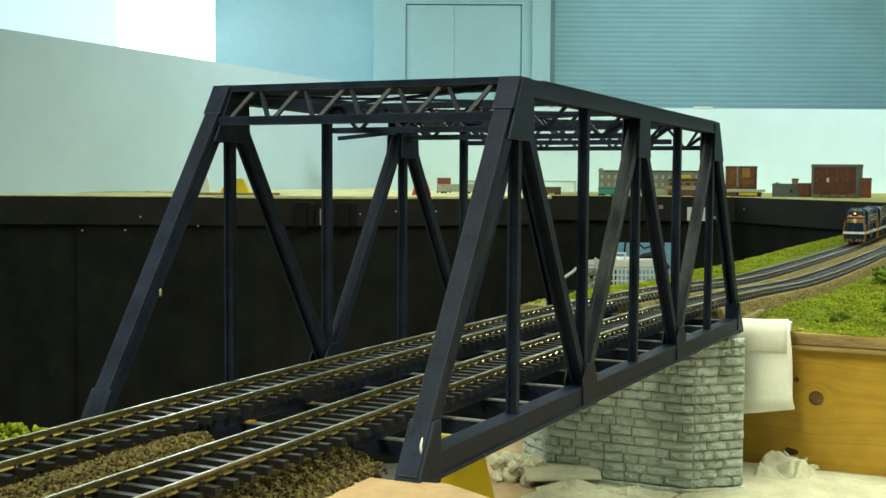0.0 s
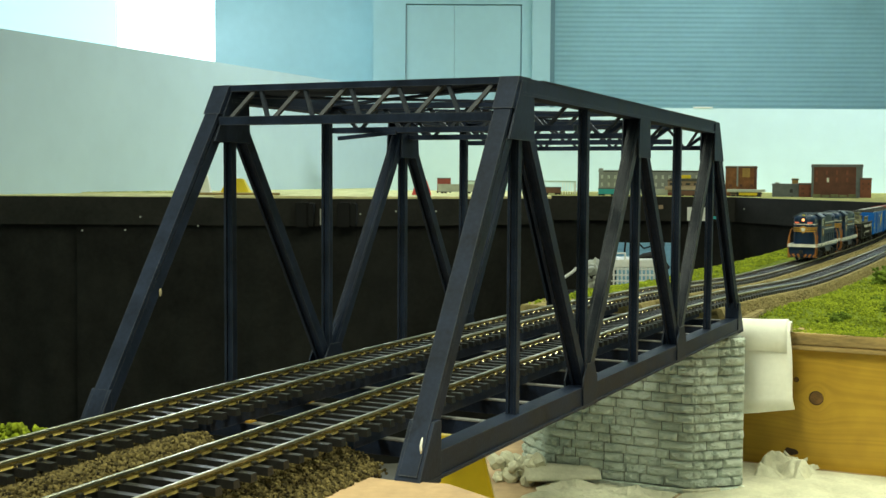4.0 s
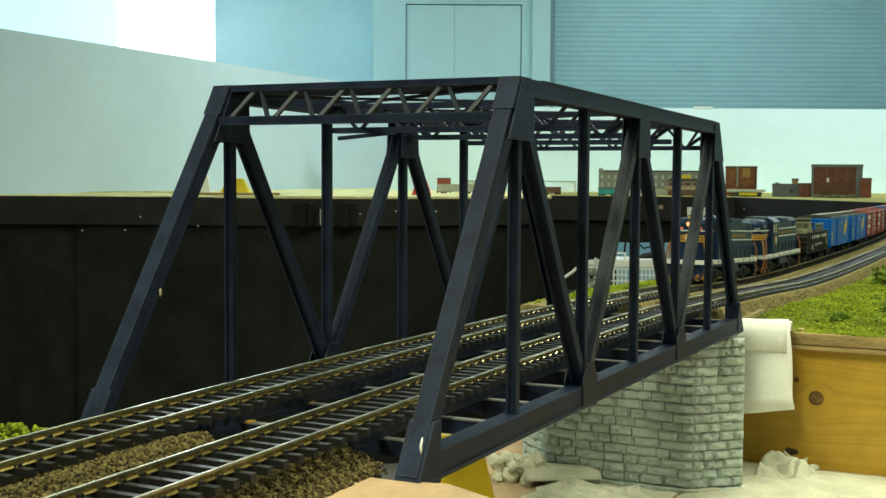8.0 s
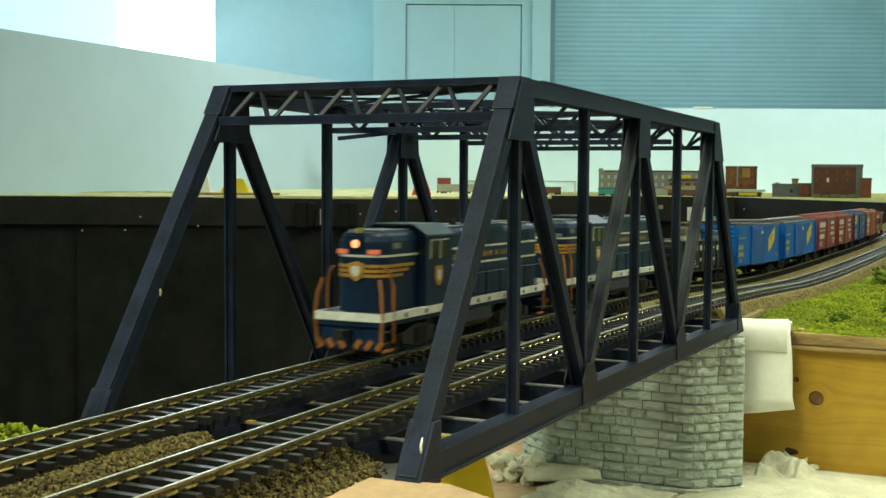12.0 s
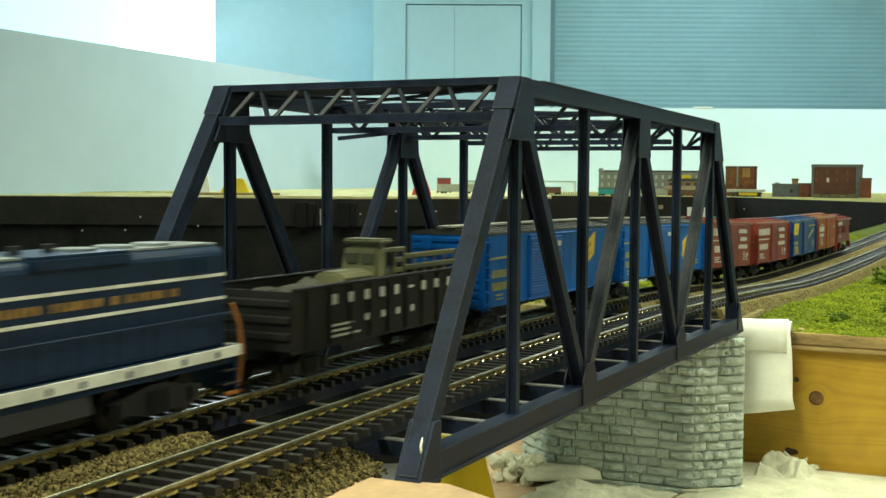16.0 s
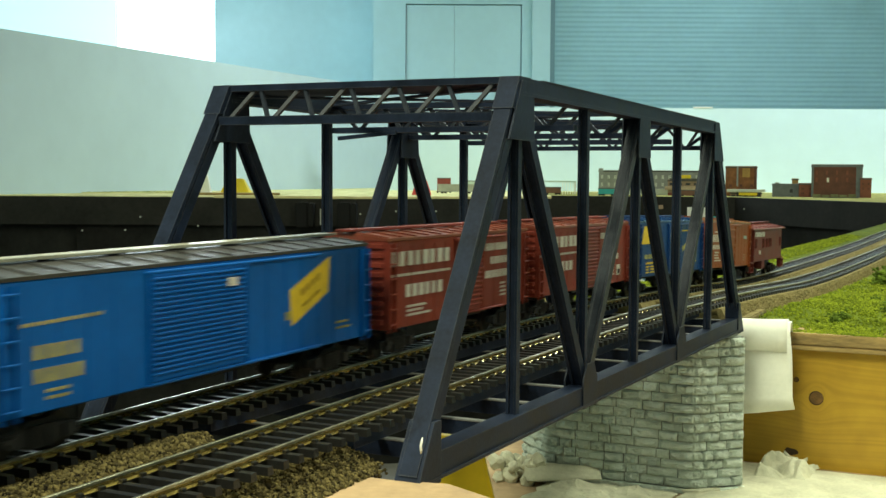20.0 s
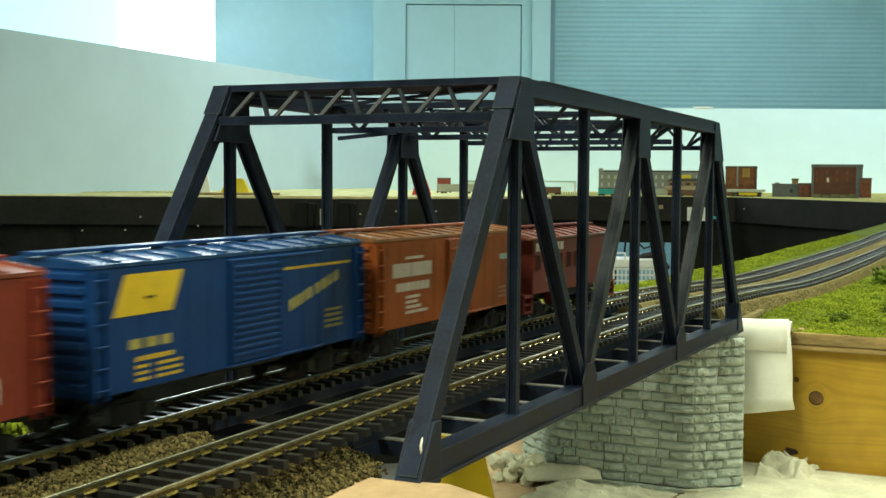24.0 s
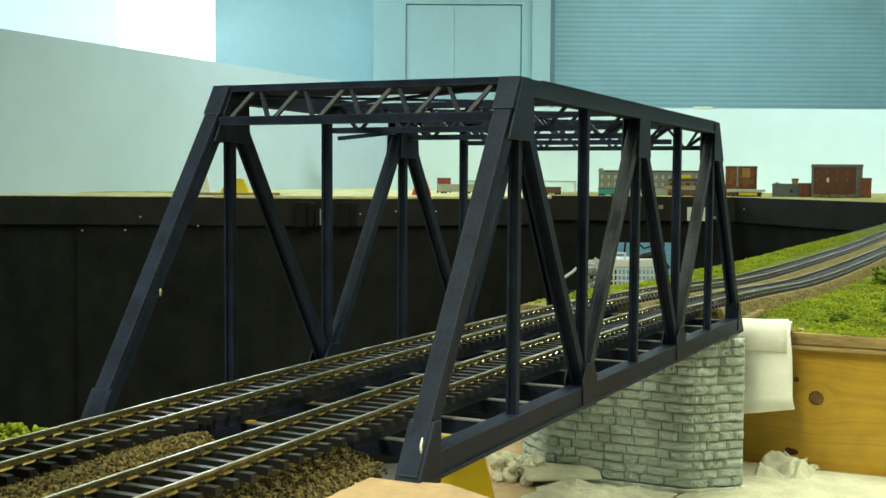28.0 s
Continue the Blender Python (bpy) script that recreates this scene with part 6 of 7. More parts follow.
def locomotive(lead):
    car = thing("locomotive", "navy blue model diesel locomotive with white lines and lit headlight" if lead else "navy blue model diesel locomotive with orange end handrails", "model locomotive", "locomotives")
    L, hw, sz = 0.0848, 0.0147, 0.0178
    NOSE = -0.0785
    LR = 0.0865      # rear end of the frame
    HE = 0.0833      # rear end of the long hood
    part("frame", boxes((-L, LR, -hw + 0.0005, hw - 0.0005, 0.0128, sz)), P_LOCO, car)
    for s in (-1, 1):
        part("sill_stripe", boxes((-L, LR, s * hw - 0.0006, s * hw + 0.0006, 0.0148, sz + 0.0002)), P_SILL, car, "white sill stripe")
        for x in (-0.066, -0.048, -0.020, 0.004, 0.016, 0.034, 0.058, 0.074):
            rib(car, "step_bracket", P_LOCO, x - 0.0011, x + 0.0011, s * hw - 0.0009, s * hw + 0.0009, 0.0150, 0.0174)
        end = L if s < 0 else LR
        xa, xb = sorted((s * (end - 0.0004), s * (end + 0.0008)))
        part("sill_stripe", boxes((xa, xb, -hw - 0.0006, hw + 0.0006, 0.0148, sz + 0.0002)), P_SILL, car, "white end stripe")
        # pilot with slanted orange bars
        xp = s * (end - 0.0012)
        pilot = part("pilot", boxes((min(xp, xp - s * 0.0016), max(xp, xp - s * 0.0016), -hw, hw, 0.0035, 0.0148)), P_LOCO, car)
        for k in range(6):
            y = -hw + 0.0025 + 0.0049 * k
            bm = bmesh.new()
            e = -1 if y < 0 else 1
            bar(bm, (xp + s * 0.0004, y, 0.0040), (xp + s * 0.0004, y + e * 0.0024, 0.0072), 0.0022, 0.0007, up=(1, 0, 0))
            part("warning_bar", bm, P_ORANGERAIL, pilot, "orange warning bar")
        for e in (-1, 1):
            st = part("corner_steps", boxes((min(xp, xp - s * 0.0075), max(xp, xp - s * 0.0075), e * hw - 0.0007, e * hw + 0.0007, 0.0030, 0.0040)), P_ORANGERAIL, car, "orange-edged corner steps")
            for k in range(2):
                rib(st, "step_tread", P_DARK, min(xp, xp - s * 0.0075), max(xp, xp - s * 0.0075), e * (hw - 0.0015) - 0.0018, e * (hw - 0.0015) + 0.0018, 0.0060 + 0.0042 * k, 0.0067 + 0.0042 * k)
            # end handrail: two uprights and a slanted bar
            bm = bmesh.new()
            xo = s * (end - 0.0003)
            tube(bm, [(xo, e * (hw - 0.0006), 0.0050), (xo + s * 0.0006, e * (hw + 0.0004), 0.0170), (xo, e * (hw - 0.0004), 0.0250), (xo - s * 0.0014, e * (hw - 0.0020), 0.0310)], 0.00066, 7)
            part("end_handrail", bm, P_ORANGERAIL, car, "orange end handrail")
            if s > 0:
                continue
            bm = bmesh.new()
            tube(bm, [(xo - s * 0.0086, e * (hw + 0.0002), 0.0060), (xo - s * 0.0086, e * (hw + 0.0002), 0.0280), (xo - s * 0.0080, e * (hw - 0.0012), 0.0330), (xo - s * 0.0070, e * (hw - 0.0030), 0.0352)], 0.00062, 7)
            part("step_handrail", bm, P_ORANGERAIL, car, "orange handrail behind the steps")
        coupler(car, s * (end - 0.001), s)
    # hoods
    hh, ht = 0.0112, 0.0492
    def hood(name, xa, xb):
        bm = bmesh.new()
        extrude_x(bm, [(-hh, sz), (hh, sz), (hh, ht - 0.0026), (hh - 0.0012, ht - 0.0008), (hh - 0.004, ht), (-hh + 0.004, ht), (-hh + 0.0012, ht - 0.0008), (-hh, ht - 0.0026)], xa, xb)
        return part(name, bevelled(bm, 0.0006, 1), P_LOCO, car)
    # short hood: its front corners are rounded in plan, its top edge softened
    def nose_ring(z, shrink):
        pts = []
        r = 0.0080
        for y0, a0 in ((-hh + r, -90), (hh - r, 0)):
            for k in range(6):
                a = math.radians(a0 + 18 * k)
                pts.append((NOSE + r - math.cos(a) * (r - shrink), y0 + math.sin(a) * (r - shrink), z))
        return [(-0.047, -hh + shrink, z)] + pts + [(-0.047, hh - shrink, z)]
    bm = bmesh.new()
    rings = [[bm.verts.new(p) for p in nose_ring(z, k)] for z, k in ((sz, 0), (ht - 0.0040, 0), (ht - 0.0018, 0.0008), (ht - 0.0006, 0.0020), (ht, 0.0040))]
    for a, b in zip(rings, rings[1:]):
        for k in range(len(a)):
            bm.faces.new([a[k], a[(k + 1) % len(a)], b[(k + 1) % len(a)], b[k]])
    bm.faces.new(rings[0][::-1]), bm.faces.new(rings[-1])
    part("short_hood", bm, P_LOCO, car)

    def nose_belt(name, material, x_end, z0, z1, out, label):
        """A painted belt that runs round the rounded nose."""
        ring = [p for p in nose_ring(0, -out)[1:-1]]
        ring = [(x_end, -hh - out, 0)] + ring + [(x_end, hh + out, 0)]
        inner = [(x_end, -hh + 0.0002, 0)] + [p for p in nose_ring(0, 0.0002)[1:-1]] + [(x_end, hh - 0.0002, 0)]
        bm = bmesh.new()
        cols = [[bm.verts.new((p[0], p[1], z)) for p, z in ((o, z0), (o, z1), (i, z1), (i, z0))] for o, i in zip(ring, inner)]
        for a, b in zip(cols, cols[1:]):
            for k in range(4):
                bm.faces.new([a[k], a[(k + 1) % 4], b[(k + 1) % 4], b[k]])
        bm.faces.new(cols[0]), bm.faces.new(cols[-1][::-1])
        part(name, bm, material, car, label)
    long_ = hood("long_hood", -0.0240, HE)
    part("hood_roof", boxes((-0.0235, HE - 0.0007, -hh + 0.0030, hh - 0.0030, ht, ht + 0.0006)), P_LOCOSHEEN, car, "hood top, paler for its reflected light")
    part("hood_roof", boxes((NOSE + 0.0055, -0.048, -hh + 0.0040, hh - 0.0040, ht - 0.0002, ht + 0.0005)), P_LOCOSHEEN, car, "hood top, paler for its reflected light")
    # white lines
    for z, a, b in ((0.0401, -0.0236, HE - 0.0003), (0.0329, -0.0236, HE - 0.0003)):
        for s in (-1, 1):
            part("white_line", boxes((a, b, s * hh - 0.0003, s * hh + 0.0003, z - 0.0004, z + 0.0005)), P_SILL, car, "thin white line")
    nose_belt("white_line", P_SILL, -0.047, 0.0392, 0.0401, 0.0003, "thin white line")
    for k, (a, b) in enumerate(((-0.018, 0.006), (0.009, 0.0285), (0.0315, 0.0345), (0.0375, 0.0545), (0.0565, 0.0605))):
        letters(car, a, b, 0.0353, 0.0376, P_GOLDTEXT, (9, 7, 1, 7, 2)[k], hw=hh, seed=k)
    # yellow bands on the nose and its emblem
    for k in range(3):
        z = 0.0357 - 0.0019 * k
        nose_belt("nose_band", P_GOLD, -0.0520 - 0.0050 * k, z - 0.0006, z + 0.0006, 0.0004, "yellow nose band")
    for r, x, m in ((0.0037, NOSE - 0.0007, P_GOLD), (0.0021, NOSE - 0.0011, P_WHITE)):
        bm = bmesh.new()
        prof = [(-0.95, 0.75), (-0.5, 0.9), (0, 1.05), (0.5, 0.9), (0.95, 0.75), (0.9, -0.2), (0.5, -0.8), (0, -1.1), (-0.5, -0.8), (-0.9, -0.2)]
        extrude_x(bm, [(r * y, 0.0338 + r * z) for y, z in prof], x - 0.0004, x + 0.0004)
        if m is P_GOLD:
            emb = part("emblem", bm, m, car, "yellow shield emblem")
        else:
            part("emblem_centre", bm, m, emb)
    # headlight housing, number boards, marker lamps
    hl = part("headlight_housing", bevelled(boxes((NOSE - 0.0014, NOSE + 0.0014, -0.0030, 0.0030, 0.0424, 0.0476)), 0.0005), P_LOCO, car)
    if lead:
        bm = bmesh.new()
        tube(bm, [(NOSE - 0.0019, 0, 0.0445), (NOSE - 0.0013, 0, 0.0445)], 0.0016, 14)
        part("headlight", bm, P_LAMP, hl, "glowing headlight")
    for e in (-1, 1):
        part("number_board", boxes((NOSE + 0.0002, NOSE + 0.0022, e * 0.0068 - 0.0024, e * 0.0068 + 0.0024, 0.0404, 0.0422)), P_BOARD if not lead else P_MARKER, car, "number board")
        part("side_number_board", boxes((-0.0700, -0.0640, e * hh - 0.0004, e * hh + 0.0004, 0.0424, 0.0447)), P_BOARD, car, "pale number board")
    if lead:
        part("roof_bell", bevelled(boxes((NOSE + 0.0004, NOSE + 0.0034, -0.0014, 0.0014, 0.0484, 0.0506)), 0.0004), P_DULLYEL, car, "small yellowish roof fitting")
    # cab
    cw = 0.0150
    bm = bmesh.new()
    extrude_x(bm, [(-cw, sz), (cw, sz), (cw, 0.0465), (0.009, 0.0502), (-0.009, 0.0502), (-cw, 0.0465)], -0.0482, -0.0232)
    cab = part("cab", bm, P_LOCO, car)
    bm = bmesh.new()
    extrude_x(bm, [(-cw - 0.0008, 0.0466), (-0.0092, 0.0508), (0.0092, 0.0508), (cw + 0.0008, 0.0466), (cw + 0.0008, 0.0473), (0.0092, 0.0516), (-0.0092, 0.0516), (-cw - 0.0008, 0.0473)], -0.0490, -0.0224)
    part("cab_roof", bm, P_CABROOF, cab, "paler blue cab roof")
    for e in (-1, 1):
        for a, b in ((-0.0440, -0.0372), (-0.0352, -0.0282)):
            win = part("cab_window", boxes((a, b, e * cw - 0.0002, e * cw + 0.0002, 0.0375, 0.0448)), P_GLASS, cab, "dark cab window")
            rib(win, "window_frame", P_SILL, a, b, e * cw - 0.0005, e * cw + 0.0005, 0.0448, 0.0453)
            rib(win, "window_frame", P_SILL, a - 0.0005, a, e * cw - 0.0005, e * cw + 0.0005, 0.0372, 0.0453)
        part("front_window", boxes((-0.0486, -0.0481, e * 0.0130 - 0.0015, e * 0.0130 + 0.0015, 0.0385, 0.0450)), P_GLASS, cab, "dark cab window")
        for k, m in ((1.0, P_GOLD), (0.55, P_WHITE)):
            bm = bmesh.new()
            prof = [(-0.0034, 0.0036), (0.0034, 0.0036), (0.0033, -0.0016), (0.0018, -0.0038), (0, -0.0046), (-0.0018, -0.0038), (-0.0033, -0.0016)]
            ya, yb = e * cw - 0.0004 - 0.0002 * (k < 1), e * cw + 0.0004 + 0.0002 * (k < 1)
            fa, fb = [bm.verts.new((-0.0366 + k * x, ya, 0.0305 + k * z)) for x, z in prof], [bm.verts.new((-0.0366 + k * x, yb, 0.0305 + k * z)) for x, z in prof]
            bm.faces.new(fa), bm.faces.new(fb[::-1])
            for i in range(len(fa)):
                bm.faces.new([fa[i], fb[i], fb[(i + 1) % len(fa)], fa[(i + 1) % len(fa)]])
            part("cab_emblem" if k == 1 else "emblem_centre", bm, m, cab, "yellow shield on the cab side" if k == 1 else "pale centre of the shield")
    # hood doors, louvres, fans, stacks, horn
    for i in range(12):
        x = -0.0195 + 0.0080 * i
        rib(long_, "hood_door", P_LOCO, x, x + 0.0068, -hh - 0.00012, -hh + 0.0002, 0.0195, 0.0320)
    for i in range(4):
        rib(long_, "louvre", P_LOCO, 0.0625 + 0.0032 * i, 0.0645 + 0.0032 * i, -hh - 0.0006, -hh, 0.0415, 0.0465)
    for x in (-0.012, 0.030, 0.046, 0.062):
        bm = bmesh.new()
        tube(bm, [(x, 0, ht), (x, 0, ht + 0.0014)], 0.0058, 20)
        part("roof_fan", bm, P_LOCOSHEEN, car, "radiator fan housing, paler for its reflected light")
    for x in (0.008, 0.020):
        bm = bmesh.new()
        tube(bm, [(x, 0, ht), (x, 0, ht + 0.0030)], 0.0016, 10)
        part("exhaust_stack", bm, P_DARK, car)
    part("dynamic_blister", bevelled(boxes((0.002, 0.040, -hh - 0.0012, hh + 0.0012, 0.0455, ht + 0.0008)), 0.0010), P_LOCO, car)
    # side handrails with stanchions
    for s in (-1, 1):
        bm = bmesh.new()
        tube(bm, [(-0.020, s * (hw - 0.0005), 0.0285), (LR - 0.004, s * (hw - 0.0005), 0.0285)], 0.0003, 6)
        rail = part("side_handrail", bm, P_LOCO, car)
        for i in range(7):
            x = -0.016 + 0.0155 * i
            rib(rail, "stanchion", P_LOCO, x - 0.0003, x + 0.0003, s * (hw - 0.0005) - 0.0003, s * (hw - 0.0005) + 0.0003, sz, 0.0288)
    bm = bmesh.new()
    extrude_x(bm, [(-0.0150, 0.0128), (0.0150, 0.0128), (0.0160, 0.0080), (0.0120, 0.0048), (-0.0120, 0.0048), (-0.0160, 0.0080)], -0.0185, 0.0185)
    part("fuel_tank", bm, P_DARK, car)
    for x in (-0.0490, 0.0490):
        bogie(car, x, DIESEL)
    return car


CARS = [(locomotive(True), -0.3975, 0.173), (locomotive(False), -0.1955, 0.173), (gondola(), -0.0145, 0.140), (blue_car(), 0.159, 0.177), (blue_car(), 0.351, 0.177),
        (red_car(True), 0.525, 0.141), (red_car(False), 0.6815, 0.141), (navy_car(), 0.838, 0.141), (orange_car(), 0.9885, 0.141), (caboose(), 1.1370, 0.1135)]


def train_at(t):
    """How far the train still is from its place at 17 s."""
    ts = (0.0, 3.0, 6.0, 8.0, 10.0, 12.0, 14.5, 17.0, 26.0, 27.0, 27.8, 28.0)
    ss = (2.006, 1.652, 1.290, 1.058, 0.820, 0.5845, 0.296, 0.001, -1.0651, -1.1800, -1.2720, -1.2985)
    return float(np.interp(t, ts, ss))
# ---- things on and below the far layout ----
B_GREY = mat("grey_model_wall", (0.31, 0.325, 0.32), 0.8, 0, 0.15, 20)
B_BRICK = mat("brick_model_wall", (0.24, 0.085, 0.055), 0.85, 0, 0.25, 30)
B_DARKBRICK = mat("dark_brick_model_wall", (0.15, 0.062, 0.045), 0.85, 0, 0.25, 30)
B_DULLRED = mat("dull_red_wagon_paint", (0.30, 0.055, 0.040), 0.6, 0, 0.2, 40)
B_PALEWALL = mat("pale_model_wall", (0.56, 0.60, 0.56), 0.8, 0, 0.12, 40)
B_PALETAN = mat("pale_tan_model_trim", (0.50, 0.38, 0.26), 0.8, 0, 0.15, 40)
B_OCHRE = mat("ochre_model_paint", (0.42, 0.25, 0.08), 0.8, 0, 0.2, 40)
B_OCHREBRICK = mat("weathered_brick_model_wall", (0.25, 0.105, 0.045), 0.85, 0, 0.35, 45)
B_SLATE = mat("slate_grey_model_paint", (0.16, 0.18, 0.20), 0.8, 0, 0.2, 40)
B_OLIVE = mat("faded_olive_awning", (0.20, 0.20, 0.10), 0.85, 0, 0.25, 60)
B_TAN = mat("tan_model_wall", (0.34, 0.24, 0.16), 0.85, 0, 0.2, 30)
B_ROOF = mat("model_roof", (0.10, 0.095, 0.09), 0.85, 0, 0.2, 30)
B_WIN = mat("model_window", (0.72, 0.76, 0.72), 0.4, 0, 0.1, 40)
B_DKWIN = mat("model_dark_window", (0.03, 0.03, 0.03), 0.3, 0, 0.1, 40)
B_TEAL = mat("teal_car_paint", (0.03, 0.42, 0.46), 0.5, 0, 0.12, 40)
B_SILVER = mat("silver_car_paint", (0.42, 0.43, 0.38), 0.45, 0.2, 0.2, 40)
B_BROWN = mat("brown_car_paint", (0.16, 0.07, 0.045), 0.6, 0, 0.2, 40)
B_SHED = mat("pale_shed_paint", (0.52, 0.64, 0.60), 0.7, 0, 0.1, 40)
B_DOCK = mat("dark_dock", (0.055, 0.06, 0.045), 0.85, 0, 0.3, 40)


def far_z(px, py, v):
    return 0.0712 - (py - 310 - 0.0061 * (px - 784)) / 2115 * v


def model_house(label, px0, px1, py, v, depth, wall, windows=(), cornice=B_ROOF, win=B_WIN, extras=(), base=TAB_Z, thick=0.0045):
    """A small building; windows: rows of (height share, columns, width share, height share of a pane);
    extras: (name, from, to, top, bottom, how far it stands out, material, label)."""
    x0, x1 = room_px(px0, v), room_px(px1, v)
    zt = far_z(px0, py, v)
    h = zt - base
    mid = (x0 + x1) / 2
    house = thing("model_building", label, "model building", "far buildings", ROOM @ pose(mid, v, base, 0, 0, -math.degrees(math.atan2(mid, v))))
    w = (x1 - x0) / 2
    part("wall", bevelled(boxes((-w, w, 0, depth, 0, h)), 0.0008, 1), wall, house)
    roof = part("roof", boxes((-w - 0.002, w + 0.002, -0.002, depth + 0.002, h - thick + 0.002, h + 0.002)), cornice, house)
    rib(roof, "parapet", wall, -w, w, -0.0012, 0.003, h + 0.002, h + 0.0042)
    for f, cols, ws, hs in windows:
        for c in range(cols):
            x = -w + 2 * w * (c + 0.5) / cols
            a, b = w / cols * ws, h * hs / 2
            wd = part("window", boxes((x - a, x + a, -0.0014, 0.001, h * f - b, h * f + b)), win, house)
            rib(wd, "sill", wall, x - a - 0.0008, x + a + 0.0008, -0.0028, 0.0004, h * f - b - 0.0012, h * f - b)
            rib(wd, "lintel", wall, x - a - 0.0005, x + a + 0.0005, -0.0022, 0.0004, h * f + b, h * f + b + 0.001)
            if win is B_WIN:
                rib(wd, "glazing_bar", B_DKWIN, x - 0.0006, x + 0.0006, -0.0020, -0.0010, h * f - b, h * f + b)
    for name, a, b, c, d, out, m, text in extras:
        part(name, bevelled(boxes((room_px(a, v) - mid, room_px(b, v) - mid, -out, 0.0008, max(0.0, far_z(a, d, v) - base), far_z(a, c, v) - base)), 0.0004, 1), m, house, text)
    return house


model_house("long grey model factory with rows of pale windows", 1059, 1236, 303, 4.9, 0.12, B_GREY, ((0.76, 15, 0.30, 0.15), (0.44, 15, 0.30, 0.15)),
            extras=(("parapet_end", 1059, 1067, 298, 306, 0.003, B_GREY, ""), ("loading_wall", 1108, 1180, 334, 350, 0.012, B_PALEWALL, "pale loading wall"), ("loading_step", 1108, 1180, 349, 354, 0.02, B_TAN, "tan loading step")))
model_house("tan two-storey model station with yellow sign", 1181, 1237, 320, 4.75, 0.08, B_TAN, ((0.78, 4, 0.55, 0.15),), win=B_DKWIN,
            extras=(("canopy", 1176, 1240, 330, 336, 0.016, B_PALETAN, "pale tan canopy"), ("door", 1212, 1232, 337, 353, 0.002, B_BRICK, "red-brown freight door"), ("door", 1181, 1191, 341, 353, 0.002, B_BRICK, "red-brown freight door"),
                    ("doorway", 1197, 1204, 338, 353, 0.0015, B_DKWIN, "dark doorway"), ("post", 1206, 1209, 336, 353, 0.012, B_PALETAN, "tan post"), ("post", 1193, 1196, 336, 353, 0.012, B_PALETAN, "tan post"),
                    ("sign", 1203, 1221, 310, 316, 0.006, M_YELLOW, "yellow sign board"), ("sign_frame", 1184, 1232, 316, 320, 0.003, B_ROOF, "")))
model_house("brick model warehouse with ochre hatch and grey pipe", 1283, 1337, 296, 4.75, 0.09, B_OCHREBRICK, ((0.36, 3, 0.26, 0.10),), win=B_DARKBRICK,
            extras=(("hatch", 1312, 1325, 298, 314, 0.0025, B_OCHRE, "ochre hatch"), ("down_pipe", 1302, 1305, 295, 330, 0.004, B_GREY, "grey down pipe"), ("corner_strip", 1332, 1337, 297, 334, 0.002, B_DARKBRICK, "")))
model_house("low model freight shed with pale eaves and yellow sign", 1292, 1346, 342, 4.6, 0.05, B_TAN, ((0.36, 5, 0.55, 0.42),), win=B_DKWIN,
            extras=(("eave_board", 1286, 1352, 335, 340, 0.018, B_PALEWALL, "pale overhanging eaves"), ("sign", 1307, 1338, 341, 346, 0.020, M_YELLOW, "yellow sign board"), ("post", 1303, 1306, 340, 354, 0.016, B_DKWIN, "dark post"), ("post", 1340, 1343, 340, 354, 0.016, B_DKWIN, "dark post")))
model_house("small blue-grey model shed with dark windows", 1366, 1412, 327, 4.6, 0.06, B_SLATE, cornice=B_SLATE,
            extras=(("window", 1396, 1401, 335, 341, 0.0015, B_DKWIN, ""), ("window", 1398, 1402, 347, 354, 0.0015, B_DKWIN, ""), ("roof_vent", 1371, 1378, 323, 328, 0.0, B_GREY, "grey roof vent")))
model_house("slim tan model chimney block", 1400, 1411, 318, 4.68, 0.03, B_OCHRE)
model_house("small brick model house", 1413, 1440, 326, 4.55, 0.06, B_BRICK, ((0.66, 2, 0.4, 0.16), (0.30, 2, 0.4, 0.16)), win=B_DARKBRICK)
model_house("tall dark brick model mill with grey cornice and awnings", 1436, 1522, 293, 4.5, 0.12, B_DARKBRICK, ((0.78, 5, 0.20, 0.12), (0.56, 5, 0.20, 0.12)), cornice=B_SLATE, win=B_BRICK, thick=0.008,
            extras=(("corner_pier", 1511, 1522, 296, 356, 0.003, B_SLATE, "grey corner pier"), ("corner_pier", 1436, 1440, 296, 356, 0.003, B_SLATE, "grey corner pier"), ("window", 1462, 1466, 315, 323, 0.002, M_WHITE, "single white window"))
            + tuple(("awning", 1439 + 15 * k, 1452 + 15 * k, 344 + k % 2, 350, 0.014, B_OLIVE, "faded olive awning") for k in range(5)) + (("sign", 1480, 1486, 355, 361, 0.016, M_YELLOW, "small yellow sign"),))
model_house("narrow brick model annex", 1521, 1540, 317, 4.45, 0.10, B_BRICK, ((0.75, 2, 0.3, 0.12), (0.5, 2, 0.3, 0.12)), win=B_DARKBRICK)
model_house("dark model loading dock below the mill", 1440, 1516, 351, 4.38, 0.04, B_DOCK, ((0.5, 9, 0.4, 0.4),), cornice=B_DOCK, win=B_DKWIN)
# open shelter: a thin roof on white posts
shelter = thing("model_shelter", "pale green model shelter roof on white posts", "model shelter", "far buildings", ROOM @ pose(room_px(988, 4.9), 4.9, TAB_Z, 0, 0, -5.5))
hs = far_z(988, 323, 4.9) - TAB_Z
part("roof", bevelled(boxes((-0.074, 0.070, -0.004, 0.07, hs, hs + 0.006)), 0.001), B_SHED, shelter)
for k in range(6):
    part("post", boxes((0.016 + 0.0105 * k - 0.0014, 0.016 + 0.0105 * k + 0.0014, 0.0, 0.003, 0, hs)), M_WHITE, shelter, "thin white post")
